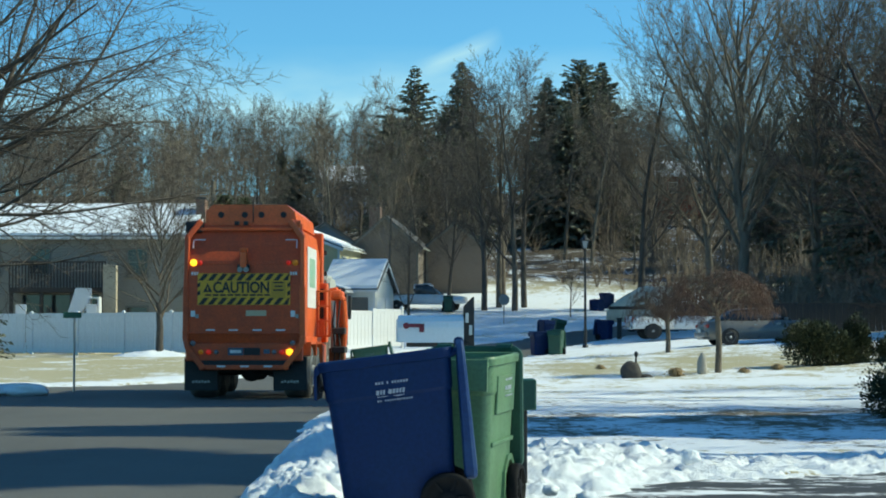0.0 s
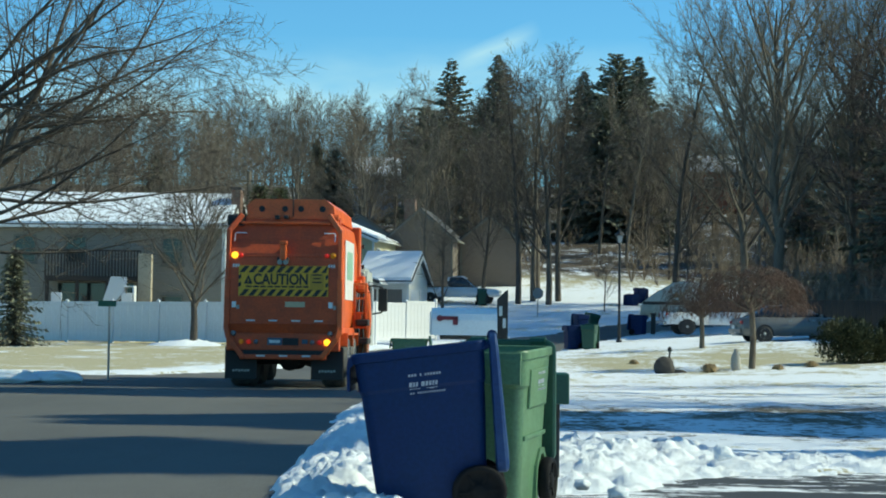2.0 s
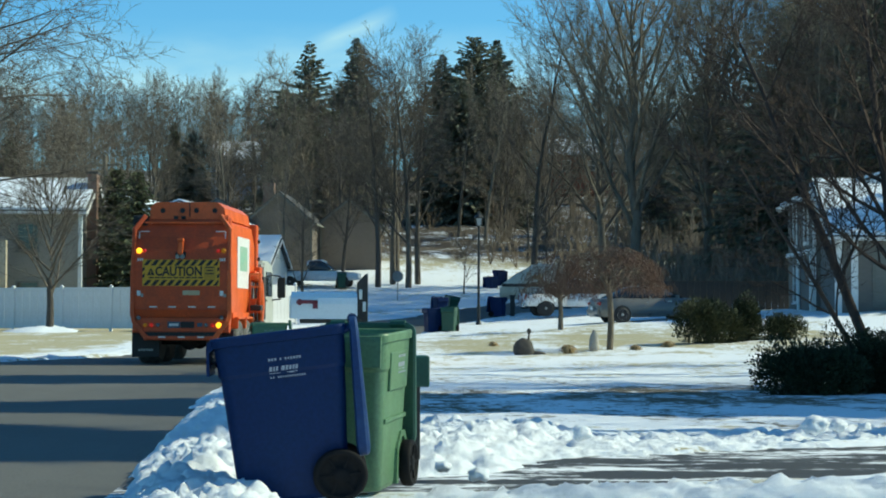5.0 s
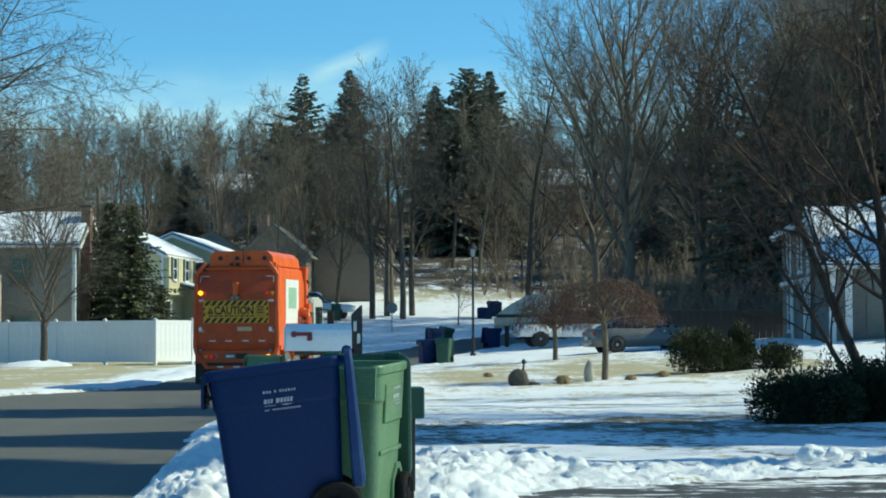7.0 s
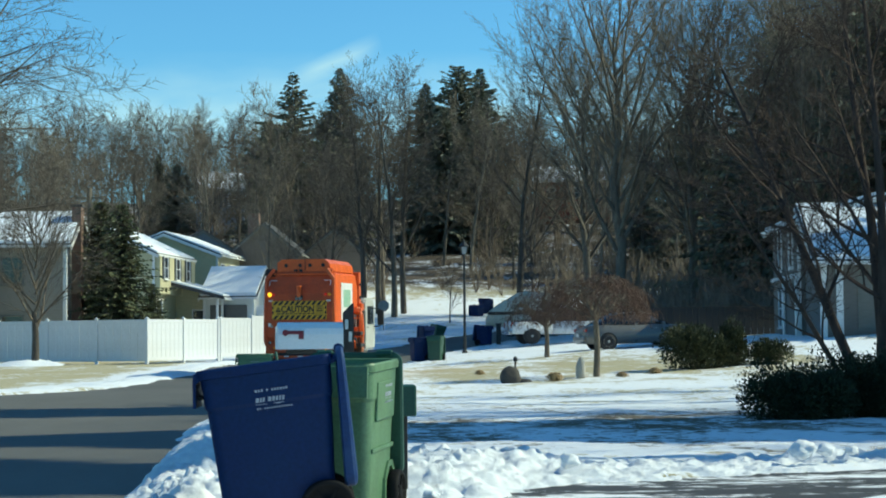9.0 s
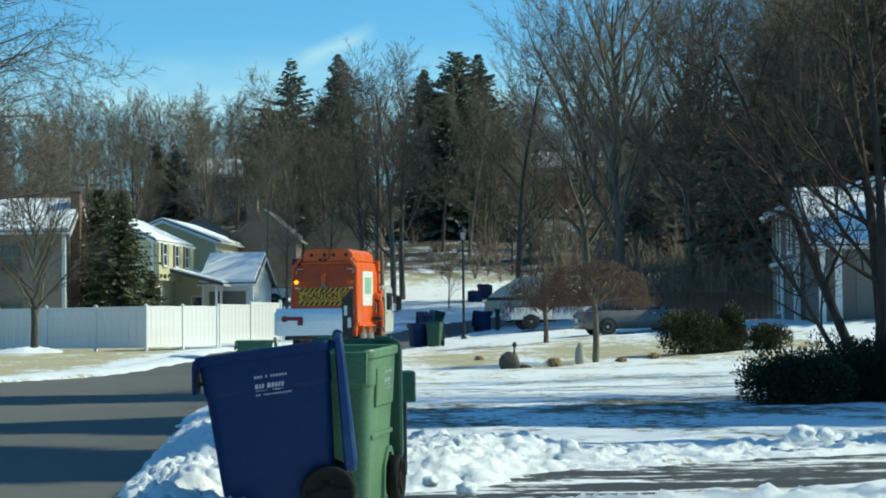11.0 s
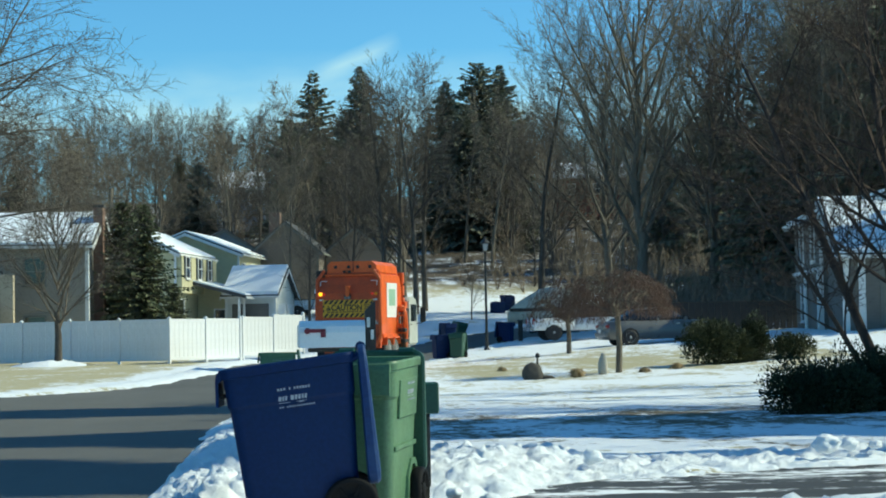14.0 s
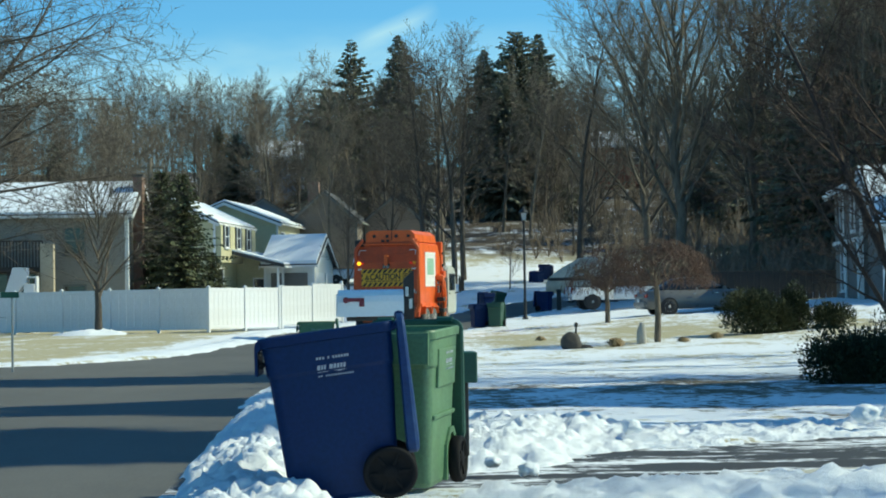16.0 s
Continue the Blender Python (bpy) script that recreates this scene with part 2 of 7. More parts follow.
def rod(bm, p, q, r0, r1=None, n=8, caps=True):
    p, q = Vector(p), Vector(q)
    d = q - p
    r = bmesh.ops.create_cone(bm, cap_ends=caps, segments=n, radius1=r0, radius2=r0 if r1 is None else r1, depth=d.length)
    m = Matrix.Translation((p + q) / 2) @ d.to_track_quat("Z", "Y").to_matrix().to_4x4()
    bmesh.ops.transform(bm, matrix=m, verts=r["verts"])


def prism(bm, pts, lo, hi, axis="x"):
    """Extrudes an outline of (a, b) points along an axis between lo and hi."""
    def at(a, b, w):
        return (w, a, b) if axis == "x" else (a, w, b) if axis == "y" else (a, b, w)
    A = [bm.verts.new(at(a, b, lo)) for a, b in pts]
    B = [bm.verts.new(at(a, b, hi)) for a, b in pts]
    n = len(pts)
    fs = [bm.faces.new(A), bm.faces.new(B[::-1])]
    for i in range(n):
        fs.append(bm.faces.new((A[i], B[i], B[(i + 1) % n], A[(i + 1) % n])))
    bmesh.ops.recalc_face_normals(bm, faces=fs)
    return fs


def lathe(bm, prof, n=16, m=None):
    """Turns (radius, height) pairs round z."""
    rings = []
    for r, z in prof:
        rings.append([bm.verts.new((r * math.cos(2 * math.pi * k / n), r * math.sin(2 * math.pi * k / n), z)) for k in range(n)])
    for a, b in zip(rings, rings[1:]):
        for k in range(n):
            bm.faces.new((a[k], a[(k + 1) % n], b[(k + 1) % n], b[k]))
    bm.faces.new(rings[0][::-1])
    bm.faces.new(rings[-1])
    if m:
        bmesh.ops.transform(bm, matrix=m, verts=[q for r in rings for q in r])


def text_mesh(name, s, size, depth=0.003, bold=0.0):
    cu = bpy.data.curves.new(name, "FONT")
    cu.offset = bold
    cu.body, cu.size, cu.extrude, cu.align_x, cu.align_y = s, size, depth, "CENTER", "CENTER"
    ob = bpy.data.objects.new(name, cu)
    scene.collection.objects.link(ob)
    bpy.context.view_layer.update()
    me = bpy.data.meshes.new_from_object(ob.evaluated_get(bpy.context.evaluated_depsgraph_get()))
    bpy.data.objects.remove(ob)
    return me


def interp(v, xs, ys):
    return float(np.interp(v, xs, ys))


# ---- the lie of the land ----
HILL_Y = (0, 20, 36, 54, 66, 80, 90, 105, 120, 150, 200, 250, 300, 400, 3000)
HILL_Z = (0, 0, -0.09, -0.10, 0.08, 0.24, 0.30, 0.80, 1.9, 5.0, 10.0, 17.0, 22.0, 30.0, 30.0)


def land(x, y):
    z = np.interp(y, HILL_Y, HILL_Z)
    side = np.clip((np.asarray(x) - 3.0) / 14.0, 0, 1.3)
    return z + side * 0.85 * np.clip((np.asarray(y) - 35.0) / 38.0, 0, 1) * np.clip((140 - np.asarray(y)) / 40.0, 0, 1)


def on(x, y, dz=0.0):
    return (x, y, float(land(x, y)) + dz)


# right and left edges of the road, from the near end to the far bend
ROAD_R = [(-0.9, -30), (-0.9, 8), (-0.95, 13), (-1.3, 17), (-1.8, 30), (-1.45, 42), (-0.2, 55), (2.2, 70), (4.1, 84), (6.0, 93), (9.5, 101), (16, 109), (40, 121), (90, 130)]
ROAD_L = [(-60, -30), (-60, 8), (-60, 13), (-60, 17), (-60, 30), (-60, 45.5), (-12, 46), (-8.2, 47.5), (-5.6, 56), (-4.5, 66), (-4.4, 75), (-3.2, 86), (-0.5, 96), (5, 107), (13, 116), (38, 129), (90, 138)]


def along(line, n):
    """n points evenly along a line of points, rounded."""
    p = np.array(line, float)
    d = np.r_[0, np.cumsum(np.hypot(*np.diff(p, axis=0).T))]
    s = np.linspace(0, d[-1], n)
    return np.column_stack([np.interp(s, d, p[:, 0]), np.interp(s, d, p[:, 1])])


def inside(x, y, poly):
    """Which of the points lie inside a polygon."""
    c = np.zeros(np.shape(x), bool)
    j = len(poly) - 1
    for i in range(len(poly)):
        (xi, yi), (xj, yj) = poly[i], poly[j]
        hit = ((yi > y) != (yj > y)) & (x < (xj - xi) * (y - yi) / (yj - yi + 1e-12) + xi)
        c ^= hit
        j = i
    return c


ROAD = ROAD_R + ROAD_L[::-1]
DRIVE = [(-1.5, 12.2), (0.6, 12.3), (1.6, 12.75), (4.2, 13.7), (14, 16.6), (14, 20.0), (6.5, 17.4), (4.2, 16.6), (1.9, 15.8), (0.9, 14.2), (-0.4, 13.6), (-1.5, 13.9)]


def dist_to(x, y, line):
    d = np.full(np.shape(x), 1e9)
    for (ax, ay), (bx, by) in zip(line, line[1:]):
        ux, uy = bx - ax, by - ay
        t = np.clip(((x - ax) * ux + (y - ay) * uy) / (ux * ux + uy * uy + 1e-9), 0, 1)
        d = np.minimum(d, np.hypot(x - ax - t * ux, y - ay - t * uy))
    return d


def wave(x, y, k):
    """Smooth uneven relief, about -1 to 1."""
    return (np.sin(1.9 * k * x + 1.3 * np.sin(1.1 * k * y)) * np.cos(1.6 * k * y + 1.7 * np.sin(0.9 * k * x)) + 0.5 * np.sin(4.3 * k * x + 2.1 * k * y + np.sin(3.1 * k * y))) / 1.5


def grid_mesh(name, xs, ys, zf, keep=None):
    X, Y = np.meshgrid(xs, ys)
    Z = zf(X, Y)
    n, m = X.shape
    v = np.column_stack([X.ravel(), Y.ravel(), Z.ravel()])
    i = np.arange(n * m).reshape(n, m)
    f = np.stack([i[:-1, :-1], i[:-1, 1:], i[1:, 1:], i[1:, :-1]], -1).reshape(-1, 4)
    if keep is not None:
        k = keep(v[f].mean(1))
        f = f[k]
        used, inv = np.unique(f, return_inverse=True)
        v, f = v[used], inv.reshape(-1, 4)
    me = bpy.data.meshes.new(name)
    me.from_pydata(v.tolist(), [], f.tolist())
    me.polygons.foreach_set("use_smooth", [True] * len(f))
    return me, v


def steps(a, b, fine, grow=1.12):
    out, s = [a], fine
    while out[-1] < b:
        out.append(out[-1] + s)
        s *= grow
    return out


# ground: one sheet to the horizon, finer near the subject
gx = sorted([-k for k in steps(34, 2500, 4, 1.25)] + list(np.arange(-30, -8, 0.8)) + list(np.arange(-8, 14, 0.25)) + list(np.arange(14, 34, 0.8)) + steps(34, 2500, 4, 1.25))
gy = sorted([-k for k in steps(10, 2500, 4, 1.3)] + list(np.arange(-6, 9, 1.0)) + list(np.arange(9, 32, 0.2)) + list(np.arange(32, 130, 0.7)) + list(np.arange(130, 320, 3.0)) + steps(320, 3000, 10, 1.25))


def ground_z(x, y):
    z = land(x, y)
    near_road = inside(x, y, ROAD)
    near_drive = inside(x, y, DRIVE)
    lawn = 0.05 + 0.022 * wave(x, y, 0.7) + 0.012 * wave(x, y, 2.6)
    lawn = lawn + 0.6 * np.clip((y - 130) / 60, 0, 1) * wave(x, y, 0.06)
    return z + np.where(near_road | near_drive, np.where(y < 30, -0.012, -0.06), lawn)


ground_me, gv = grid_mesh("ground", gx, gy, ground_z)
gxv, gyv = gv[:, 0], gv[:, 1]
# share of bare ground: straw strips on the verges and under the lawn tree, leaf litter on the wooded hill
bare = np.full(len(gv), 0.15)
bare += 0.195 * np.exp(-((gyv - 63) / 9.5) ** 2) * (gxv > 2) * (gxv < 16)
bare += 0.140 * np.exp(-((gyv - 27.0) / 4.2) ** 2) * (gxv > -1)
bare += 0.05 * np.exp(-((gyv - 42.0) / 3.0) ** 2) * (gxv > -1)
bare += 0.02 * (gyv > 18) * (gyv < 62) * (gxv > 0)
left = (gxv < 0) & (gyv > 46)
dl = dist_to(gxv, gyv, ROAD_L)
bare += np.where(left & (gyv < 90), 0.235 * np.clip((dl - 1.5) / 1.5, 0, 1), 0)
bare += 0.17 * np.clip((gyv - 141) / 7, 0, 1) + 0.06 * np.clip((gyv - 150) / 12, 0, 1)
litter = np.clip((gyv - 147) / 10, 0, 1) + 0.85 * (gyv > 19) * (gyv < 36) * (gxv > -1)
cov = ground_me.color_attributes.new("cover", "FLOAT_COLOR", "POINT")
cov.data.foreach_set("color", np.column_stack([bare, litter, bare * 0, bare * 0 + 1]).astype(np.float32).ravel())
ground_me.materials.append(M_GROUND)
tagged(new("ground", ground_me), "lawns and hillside under thin patchy snow", "ground", kind="structure")

rx = sorted([-k for k in steps(8, 62, 1.0, 1.15)] + list(np.arange(-7.6, 10, 0.4)) + list(np.arange(10, 92, 1.5)))
ry = sorted(list(np.arange(-30, 40, 1.0)) + list(np.arange(40, 140, 0.7)))
road_me, _ = grid_mesh("road", rx, ry, lambda x, y: land(x, y) + 0.012 + 0.015 * wave(x, y, 0.2), lambda c: inside(c[:, 0], c[:, 1], ROAD))
part("road", road_me, M_ASPHALT)
tagged(bpy.data.objects["road"], "grey worn asphalt street bending round a lawn", "road", kind="structure")
drive_me, _ = grid_mesh("driveway", np.arange(-1.6, 14.1, 0.15), np.arange(12, 20.1, 0.15), lambda x, y: land(x, y) + 0.02 + 0.008 * wave(x, y, 1.0), lambda c: inside(c[:, 0], c[:, 1], DRIVE))
part("driveway", drive_me, M_DRIVE)
tagged(bpy.data.objects["driveway"], "dark wet asphalt driveway between snow banks", "driveway", kind="structure")

# ---- trees ----
def tubes(name, segs, mat, sides=4):
    """One mesh of tapered tubes from (p, q, r0, r1) rows."""
    P, Q = np.array([s[0] for s in segs]), np.array([s[1] for s in segs])
    r0, r1 = np.array([s[2] for s in segs]), np.array([s[3] for s in segs])
    d = Q - P
    d /= np.linalg.norm(d, axis=1, keepdims=True) + 1e-9
    up = np.where(np.abs(d[:, 2:3]) > 0.9, [[1.0, 0, 0]], [[0, 0, 1.0]])
    a = np.cross(d, up)
    a /= np.linalg.norm(a, axis=1, keepdims=True)
    b = np.cross(d, a)
    n = len(segs)
    v = np.zeros((n, 2, sides, 3))
    for k in range(sides):
        w = 2 * math.pi * k / sides
        o = a * math.cos(w) + b * math.sin(w)
        v[:, 0, k], v[:, 1, k] = P + o * r0[:, None], Q + o * r1[:, None]
    base = (np.arange(n) * 2 * sides)[:, None]
    f = np.concatenate([base + np.array([[k, (k + 1) % sides, sides + (k + 1) % sides, sides + k]]) for k in range(sides)])
    me = bpy.data.meshes.new(name)
    me.from_pydata(v.reshape(-1, 3).tolist(), [], f.tolist())
    me.polygons.foreach_set("use_smooth", [True] * len(f))
    me.materials.append(mat)
    return me


def grow(rng, p, d, length, r, level, out, cfg):
    """A limb of several bent pieces, with side limbs; out holds (level, p, q, r0, r1)."""
    n = cfg["pieces"][min(level, len(cfg["pieces"]) - 1)]
    p, d = Vector(p), Vector(d).normalized()
    tip = r * cfg.get("tip", 0.35)
    last = level >= cfg["levels"]
    kids = 0 if last else cfg["kids"][min(level, len(cfg["kids"]) - 1)]
    start = cfg.get("bare", 0.3) if level == 0 else 0.15
    marks = sorted(start + (1 - start) * (k + rng.random()) / max(kids, 1) for k in range(kids))
    for k in range(n):
        t0, t1 = k / n, (k + 1) / n
        w = cfg["wobble"] * (0.5 if level == 0 else 1.0)
        d = (d + Vector((rng.uniform(-w, w), rng.uniform(-w, w), rng.uniform(-w, w) + cfg["up"] * (0.3 if level == 0 else 1)))).normalized()
        q = p + d * (length / n)
        ra, rb = r + (tip - r) * t0, r + (tip - r) * t1
        out.append((level, tuple(p), tuple(q), ra, rb))
        for mk in marks:
            if t0 <= mk < t1 or (mk >= 1 and k == n - 1):
                f = (mk - t0) / (t1 - t0)
                side = Vector((rng.gauss(0, 1), rng.gauss(0, 1), rng.gauss(0, 0.5)))
                side = (side - d * side.dot(d)).normalized()
                ang = radians(rng.uniform(*cfg["angle"]))
                nd = d * math.cos(ang) + side * math.sin(ang)
                scale = cfg["ratio"] * rng.uniform(0.7, 1.15) * (1.0 - 0.45 * mk if level == 0 else 1.0 - 0.3 * mk)
                rr = (r + (tip - r) * mk) * cfg.get("thin", 0.55) * rng.uniform(0.8, 1.1)
                grow(rng, p.lerp(q, max(0, min(1, f))), nd, length * scale, max(rr, cfg["rmin"]), level + 1, out, cfg)
        p = q


def bare_meshes(seed, height, r, cfg, mat, twig_mat=None):
    rng = random.Random(seed)
    out = []
    grow(rng, (0, 0, -0.3), (0, 0, 1), height, r, 0, out, cfg)
    big = [s[1:] for s in out if s[0] == 0]
    small = [s[1:] for s in out if s[0] > 0]
    return tubes("trunk", big, mat, 7), tubes("crown", small, twig_mat or mat, 3), len(out)


def put_tree(name, meshes, m, label, group="", tilt=None):
    t = thing(name, m, label, "tree", group)
    part("trunk", meshes[0], None, t)
    part("crown", meshes[1], None, t)
    return t


def shards(name, pts, mat, rng, size, droop=0.2, ratio=0.45):
    """Many small pointed leaf sprays: (p, outward direction) rows, two crossed blades each."""
    V, F = [], []
    for p, d in pts:
        p, d = Vector(p), Vector(d)
        L = size * rng.uniform(0.6, 1.3) * min(1.0, d.length)
        d.normalize()
        s = d.cross(Vector((rng.gauss(0, 1), rng.gauss(0, 1), rng.gauss(0, 1)))).normalized()
        tip = p + d * L + Vector((0, 0, -droop * L))
        mid = p + d * (L * 0.45)
        i = len(V)
        V += [tuple(p), tuple(mid + s * L * ratio), tuple(tip), tuple(mid - s * L * ratio)]
        F.append((i, i + 1, i + 2, i + 3))
    me = bpy.data.meshes.new(name)
    me.from_pydata(V, [], F)
    me.materials.append(mat)
    return me


def conifer_meshes(seed, h, spread, mat, whorls=26, per=9, bare=0.08, open_top=0.0, leaf=0.026, taper=0.9):
    rng = random.Random(seed)
    segs, pts = [], []
    trunk = [((0, 0, -0.3), (0, 0, h * 0.5), h * 0.016, h * 0.01), ((0, 0, h * 0.5), (0, 0, h), h * 0.01, 0.01)]
    a = 0.0
    for w in range(whorls * per):
        f = bare + (1 - bare) * (w + rng.random()) / (whorls * per)
        z = h * f
        if rng.random() < open_top * f * 0.6:
            continue
        R = spread * (1 - f) ** taper * rng.uniform(0.7, 1.1) * (1 + 0.35 * noise.noise(Vector((math.cos(a + 2.4) * 1.2, math.sin(a + 2.4) * 1.2, f * 7 + seed)))) + 0.05
        for k in range(1):
            a += 2.4 + rng.uniform(-0.4, 0.4)
            L = R * rng.choice((0.5, 0.7, 0.9, 1.0, 1.15, 1.35))
            d = Vector((math.cos(a), math.sin(a), -0.30 + 0.65 * f + rng.uniform(-0.1, 0.1)))
            e = Vector((0, 0, z)) + d * L
            segs.append(((0, 0, z), tuple(e), 0.02 + 0.01 * L, 0.008))
            m = max(3, int(L * 5))
            for j in range(m):
                t = (j + 0.6) / m
                c = Vector((0, 0, z)).lerp(e, t)
                for s in (-1, 1, 0):
                    q = Vector((-d.y, d.x, 0)) * s * 0.9 + d + Vector((0, 0, rng.uniform(-0.3, 0.15)))
                    pts.append((c, q * (0.45 + 0.55 * min(1, (1 - f) * 4))))
    return tubes("trunk", trunk + segs, M_BARK_DARK, 5), shards("crown", pts, mat, rng, leaf * h, 0.28, 0.30)

# ---- ploughed snow ----
def fbm(x, y, s, seed=0.0):
    return noise.fractal(Vector((x * s + seed, y * s - seed, seed)), 0.9, 2.1, 5)


def bank(name, x0, x1, y0, y1, res, height, label, rough=0.5, mat=None, crumb=0.0):
    """A ploughed ridge: height(x, y) gives its body, broken up by lumps; where it is nil it dips under the ground."""
    def zf(X, Y):
        H = np.vectorize(height)(X, Y)
        N = np.vectorize(lambda a, b: fbm(a, b, 2.2, 3.1) * 0.5 + fbm(a, b, 6.0, 8.2) * 0.42 + fbm(a, b, 15.0, 2.2) * 0.34)(X, Y)
        C = np.vectorize(lambda a, b: max(0.0, 0.62 - noise.voronoi(Vector((a * 8, b * 8, 4.0)))[0][0]) * (0.4 + abs(noise.noise(Vector((a * 3, b * 3, 2.0)))) * 1.6) + 0.6 * max(0.0, 0.6 - noise.voronoi(Vector((a * 17, b * 17, 9.0)))[0][0]) - 0.2)(X, Y) * crumb
        return land(X, Y) - 0.06 + H * (1 + rough * N) + np.where(H > 0.02, 0.05 * N + C, 0)
    me, v = grid_mesh(name, np.arange(x0, x1, res), np.arange(y0, y1, res), zf)
    ob = part(name, me, mat or M_SNOW)
    return tagged(ob, label, "snow bank", kind="structure")


def ridge(x, y, line, half, h):
    """Height of a ridge of that half width along a line."""
    d = float(dist_to(x, y, line))
    return h * max(0.0, 1 - (d / half) ** 2) ** 0.8 if d < half else 0.0


def notch(x, y):
    """Dip in the ridge where the bins stand."""
    c = lambda v: min(1.0, max(0.0, v))
    return 1 - 0.65 * c((x + 0.95) / 0.5) * c((y - 11.0) / 0.7) * c((13.9 - y) / 0.8)


R1 = [(-0.72, 10.2), (-0.76, 12.2), (-0.9, 14), (-1.0, 18), (-1.15, 24), (-1.2, 30), (-1.0, 37), (-0.6, 43)]
bank("snow_bank_roadside", -1.9, 1.6, 9.6, 24, 0.027, lambda x, y: max(ridge(x, y, R1, 0.62, 0.26), ridge(x, y, [(-0.3, 14.6), (-0.2, 22)], 1.3, 0.17)) * notch(x, y), "lumpy ploughed snow along the street edge", 0.34, None, 0.055)
bank("snow_bank_verge", -2.2, 2.0, 23.8, 48, 0.12, lambda x, y: ridge(x, y, R1, 0.8, 0.17), "low ploughed snow along the verge", 0.6)
R2 = [(0.7, 15.2), (1.7, 16.4), (4.2, 17.5), (6.6, 18.4), (12, 20.2)]
bank("snow_bank_driveway", 0.0, 12.5, 13.0, 20.5, 0.042, lambda x, y: max(ridge(x, y, R2, 1.1, 0.15), ridge(x, y, [(0.4, 14.8), (1.1, 16.9), (1.5, 17.2)], 1.2, 0.26)), "heaped snow along the driveway", 0.44, None, 0.055)
R3 = [(1.0, 11.35), (2.2, 11.7), (4.6, 12.4), (9, 13.8)]
bank("snow_bank_near", 0.1, 8.0, 10.2, 13.6, 0.055, lambda x, y: max(ridge(x, y, R3, 0.9, 0.19), ridge(x, y, [(0.35, 11.2), (1, 11.1)], 0.6, 0.10)), "rounded snow heap beside the driveway", 0.25, None, 0.05)
RL = [(-30, 46.6), (-12, 46.7), (-9, 48), (-6.3, 56.5), (-5.2, 66), (-5.1, 75), (-4.0, 86)]
bank("snow_bank_far_verge", -30, -3.2, 45.2, 88, 0.25, lambda x, y: ridge(x, y, RL, 0.75, 0.14), "snow strip along the far verge", 0.6)
RR = [(-1.0, 44), (0.4, 55), (2.9, 70), (4.9, 84), (6.9, 92.4), (10, 99.4), (16, 107)]
bank("snow_bank_bend", -2, 17, 44, 109, 0.25, lambda x, y: ridge(x, y, RR, 0.7, 0.10), "thin ploughed snow round the bend", 0.6)
bank("snow_bank_fence", -17, -10.5, 76, 84, 0.2, lambda x, y: max(ridge(x, y, [(-12.2, 79.6), (-11.8, 79.8)], 1.6, 0.32), 0), "snow heap round a tree foot", 0.4)


def lump(m, size, seed, label="loose lump of packed snow"):
    rng = random.Random(seed)
    bm = bmesh.new()
    bmesh.ops.create_icosphere(bm, subdivisions=3, radius=1.0)
    off = rng.random() * 50
    for q in bm.verts:
        n = noise.fractal(q.co * 1.3 + Vector((off, 0, 0)), 0.9, 2.0, 4)
        q.co = Vector((q.co.x * size[0], q.co.y * size[1], q.co.z * size[2])) * (1 + 0.38 * n)
    ob = part("snow_lump", bm, M_SNOW, smooth=True)
    ob.matrix_basis = m
    return tagged(ob, label, "snow", "loose snow lumps")


for k, (x, y, s) in enumerate(((4.25, 16.9, 0.10), (4.5, 17.05, 0.07), (2.05, 16.0, 0.075), (1.3, 16.9, 0.085), (0.8, 17.1, 0.06), (1.05, 17.3, 0.06), (0.55, 16.6, 0.06), (4.75, 17.1, 0.05),
                                (0.75, 13.4, 0.05), (0.95, 12.7, 0.06), (-8.9, 40.2, 0.28), (-9.7, 40.0, 0.3), (-10.8, 40.4, 0.33), (-12, 40.3, 0.35))):
    big = x < -8
    lump(Matrix.Translation(on(x, y, (0.02 if big else 0.16 if y > 14 else 0.1) + s * 0.35)), (s * (2.2 if big else 1.15), s, s * (0.55 if big else 0.8)), 40 + k)

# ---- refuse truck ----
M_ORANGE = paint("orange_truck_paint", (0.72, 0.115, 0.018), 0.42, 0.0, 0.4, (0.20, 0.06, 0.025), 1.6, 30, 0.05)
# grime over an orange darkened to stand for shade on the rear
M_ORANGE_SHADE = paint("shaded_soiled_orange_paint", (0.55, 0.078, 0.015), 0.55, 0.0, 0.45, (0.09, 0.05, 0.035), 2.2, 26, 0.1)
M_BLACK = paint("black_rubber", (0.018, 0.018, 0.019), 0.75, 0.0, 0.4, (0.07, 0.065, 0.06), 4, 40, 0.1)
M_CABWHITE = paint("cab_off_white_paint", (0.46, 0.48, 0.44), 0.4, 0.0, 0.25, (0.3, 0.27, 0.22), 2, 30, 0.03)
M_STEEL = paint("bare_steel", (0.36, 0.36, 0.35), 0.45, 0.7, 0.4, (0.15, 0.11, 0.08), 5, 40, 0.05)
M_RUST = paint("rusty_steel", (0.20, 0.075, 0.03), 0.85, 0.1, 0.6, (0.06, 0.035, 0.022), 7, 40, 0.2)
M_WHEEL = paint("grey_wheel_paint", (0.42, 0.42, 0.41), 0.5, 0.2, 0.4, (0.14, 0.12, 0.1), 4, 30, 0.05)
M_YELLOW = paint("yellow_sign_sheet", (0.72, 0.39, 0.025), 0.45, 0.0, 0.3, (0.35, 0.2, 0.04), 4, 50, 0.0)
M_BLACKINK = paint("black_sign_ink", (0.02, 0.017, 0.013), 0.5, 0.0, 0.2, (0.1, 0.07, 0.03), 5, 50, 0.0)
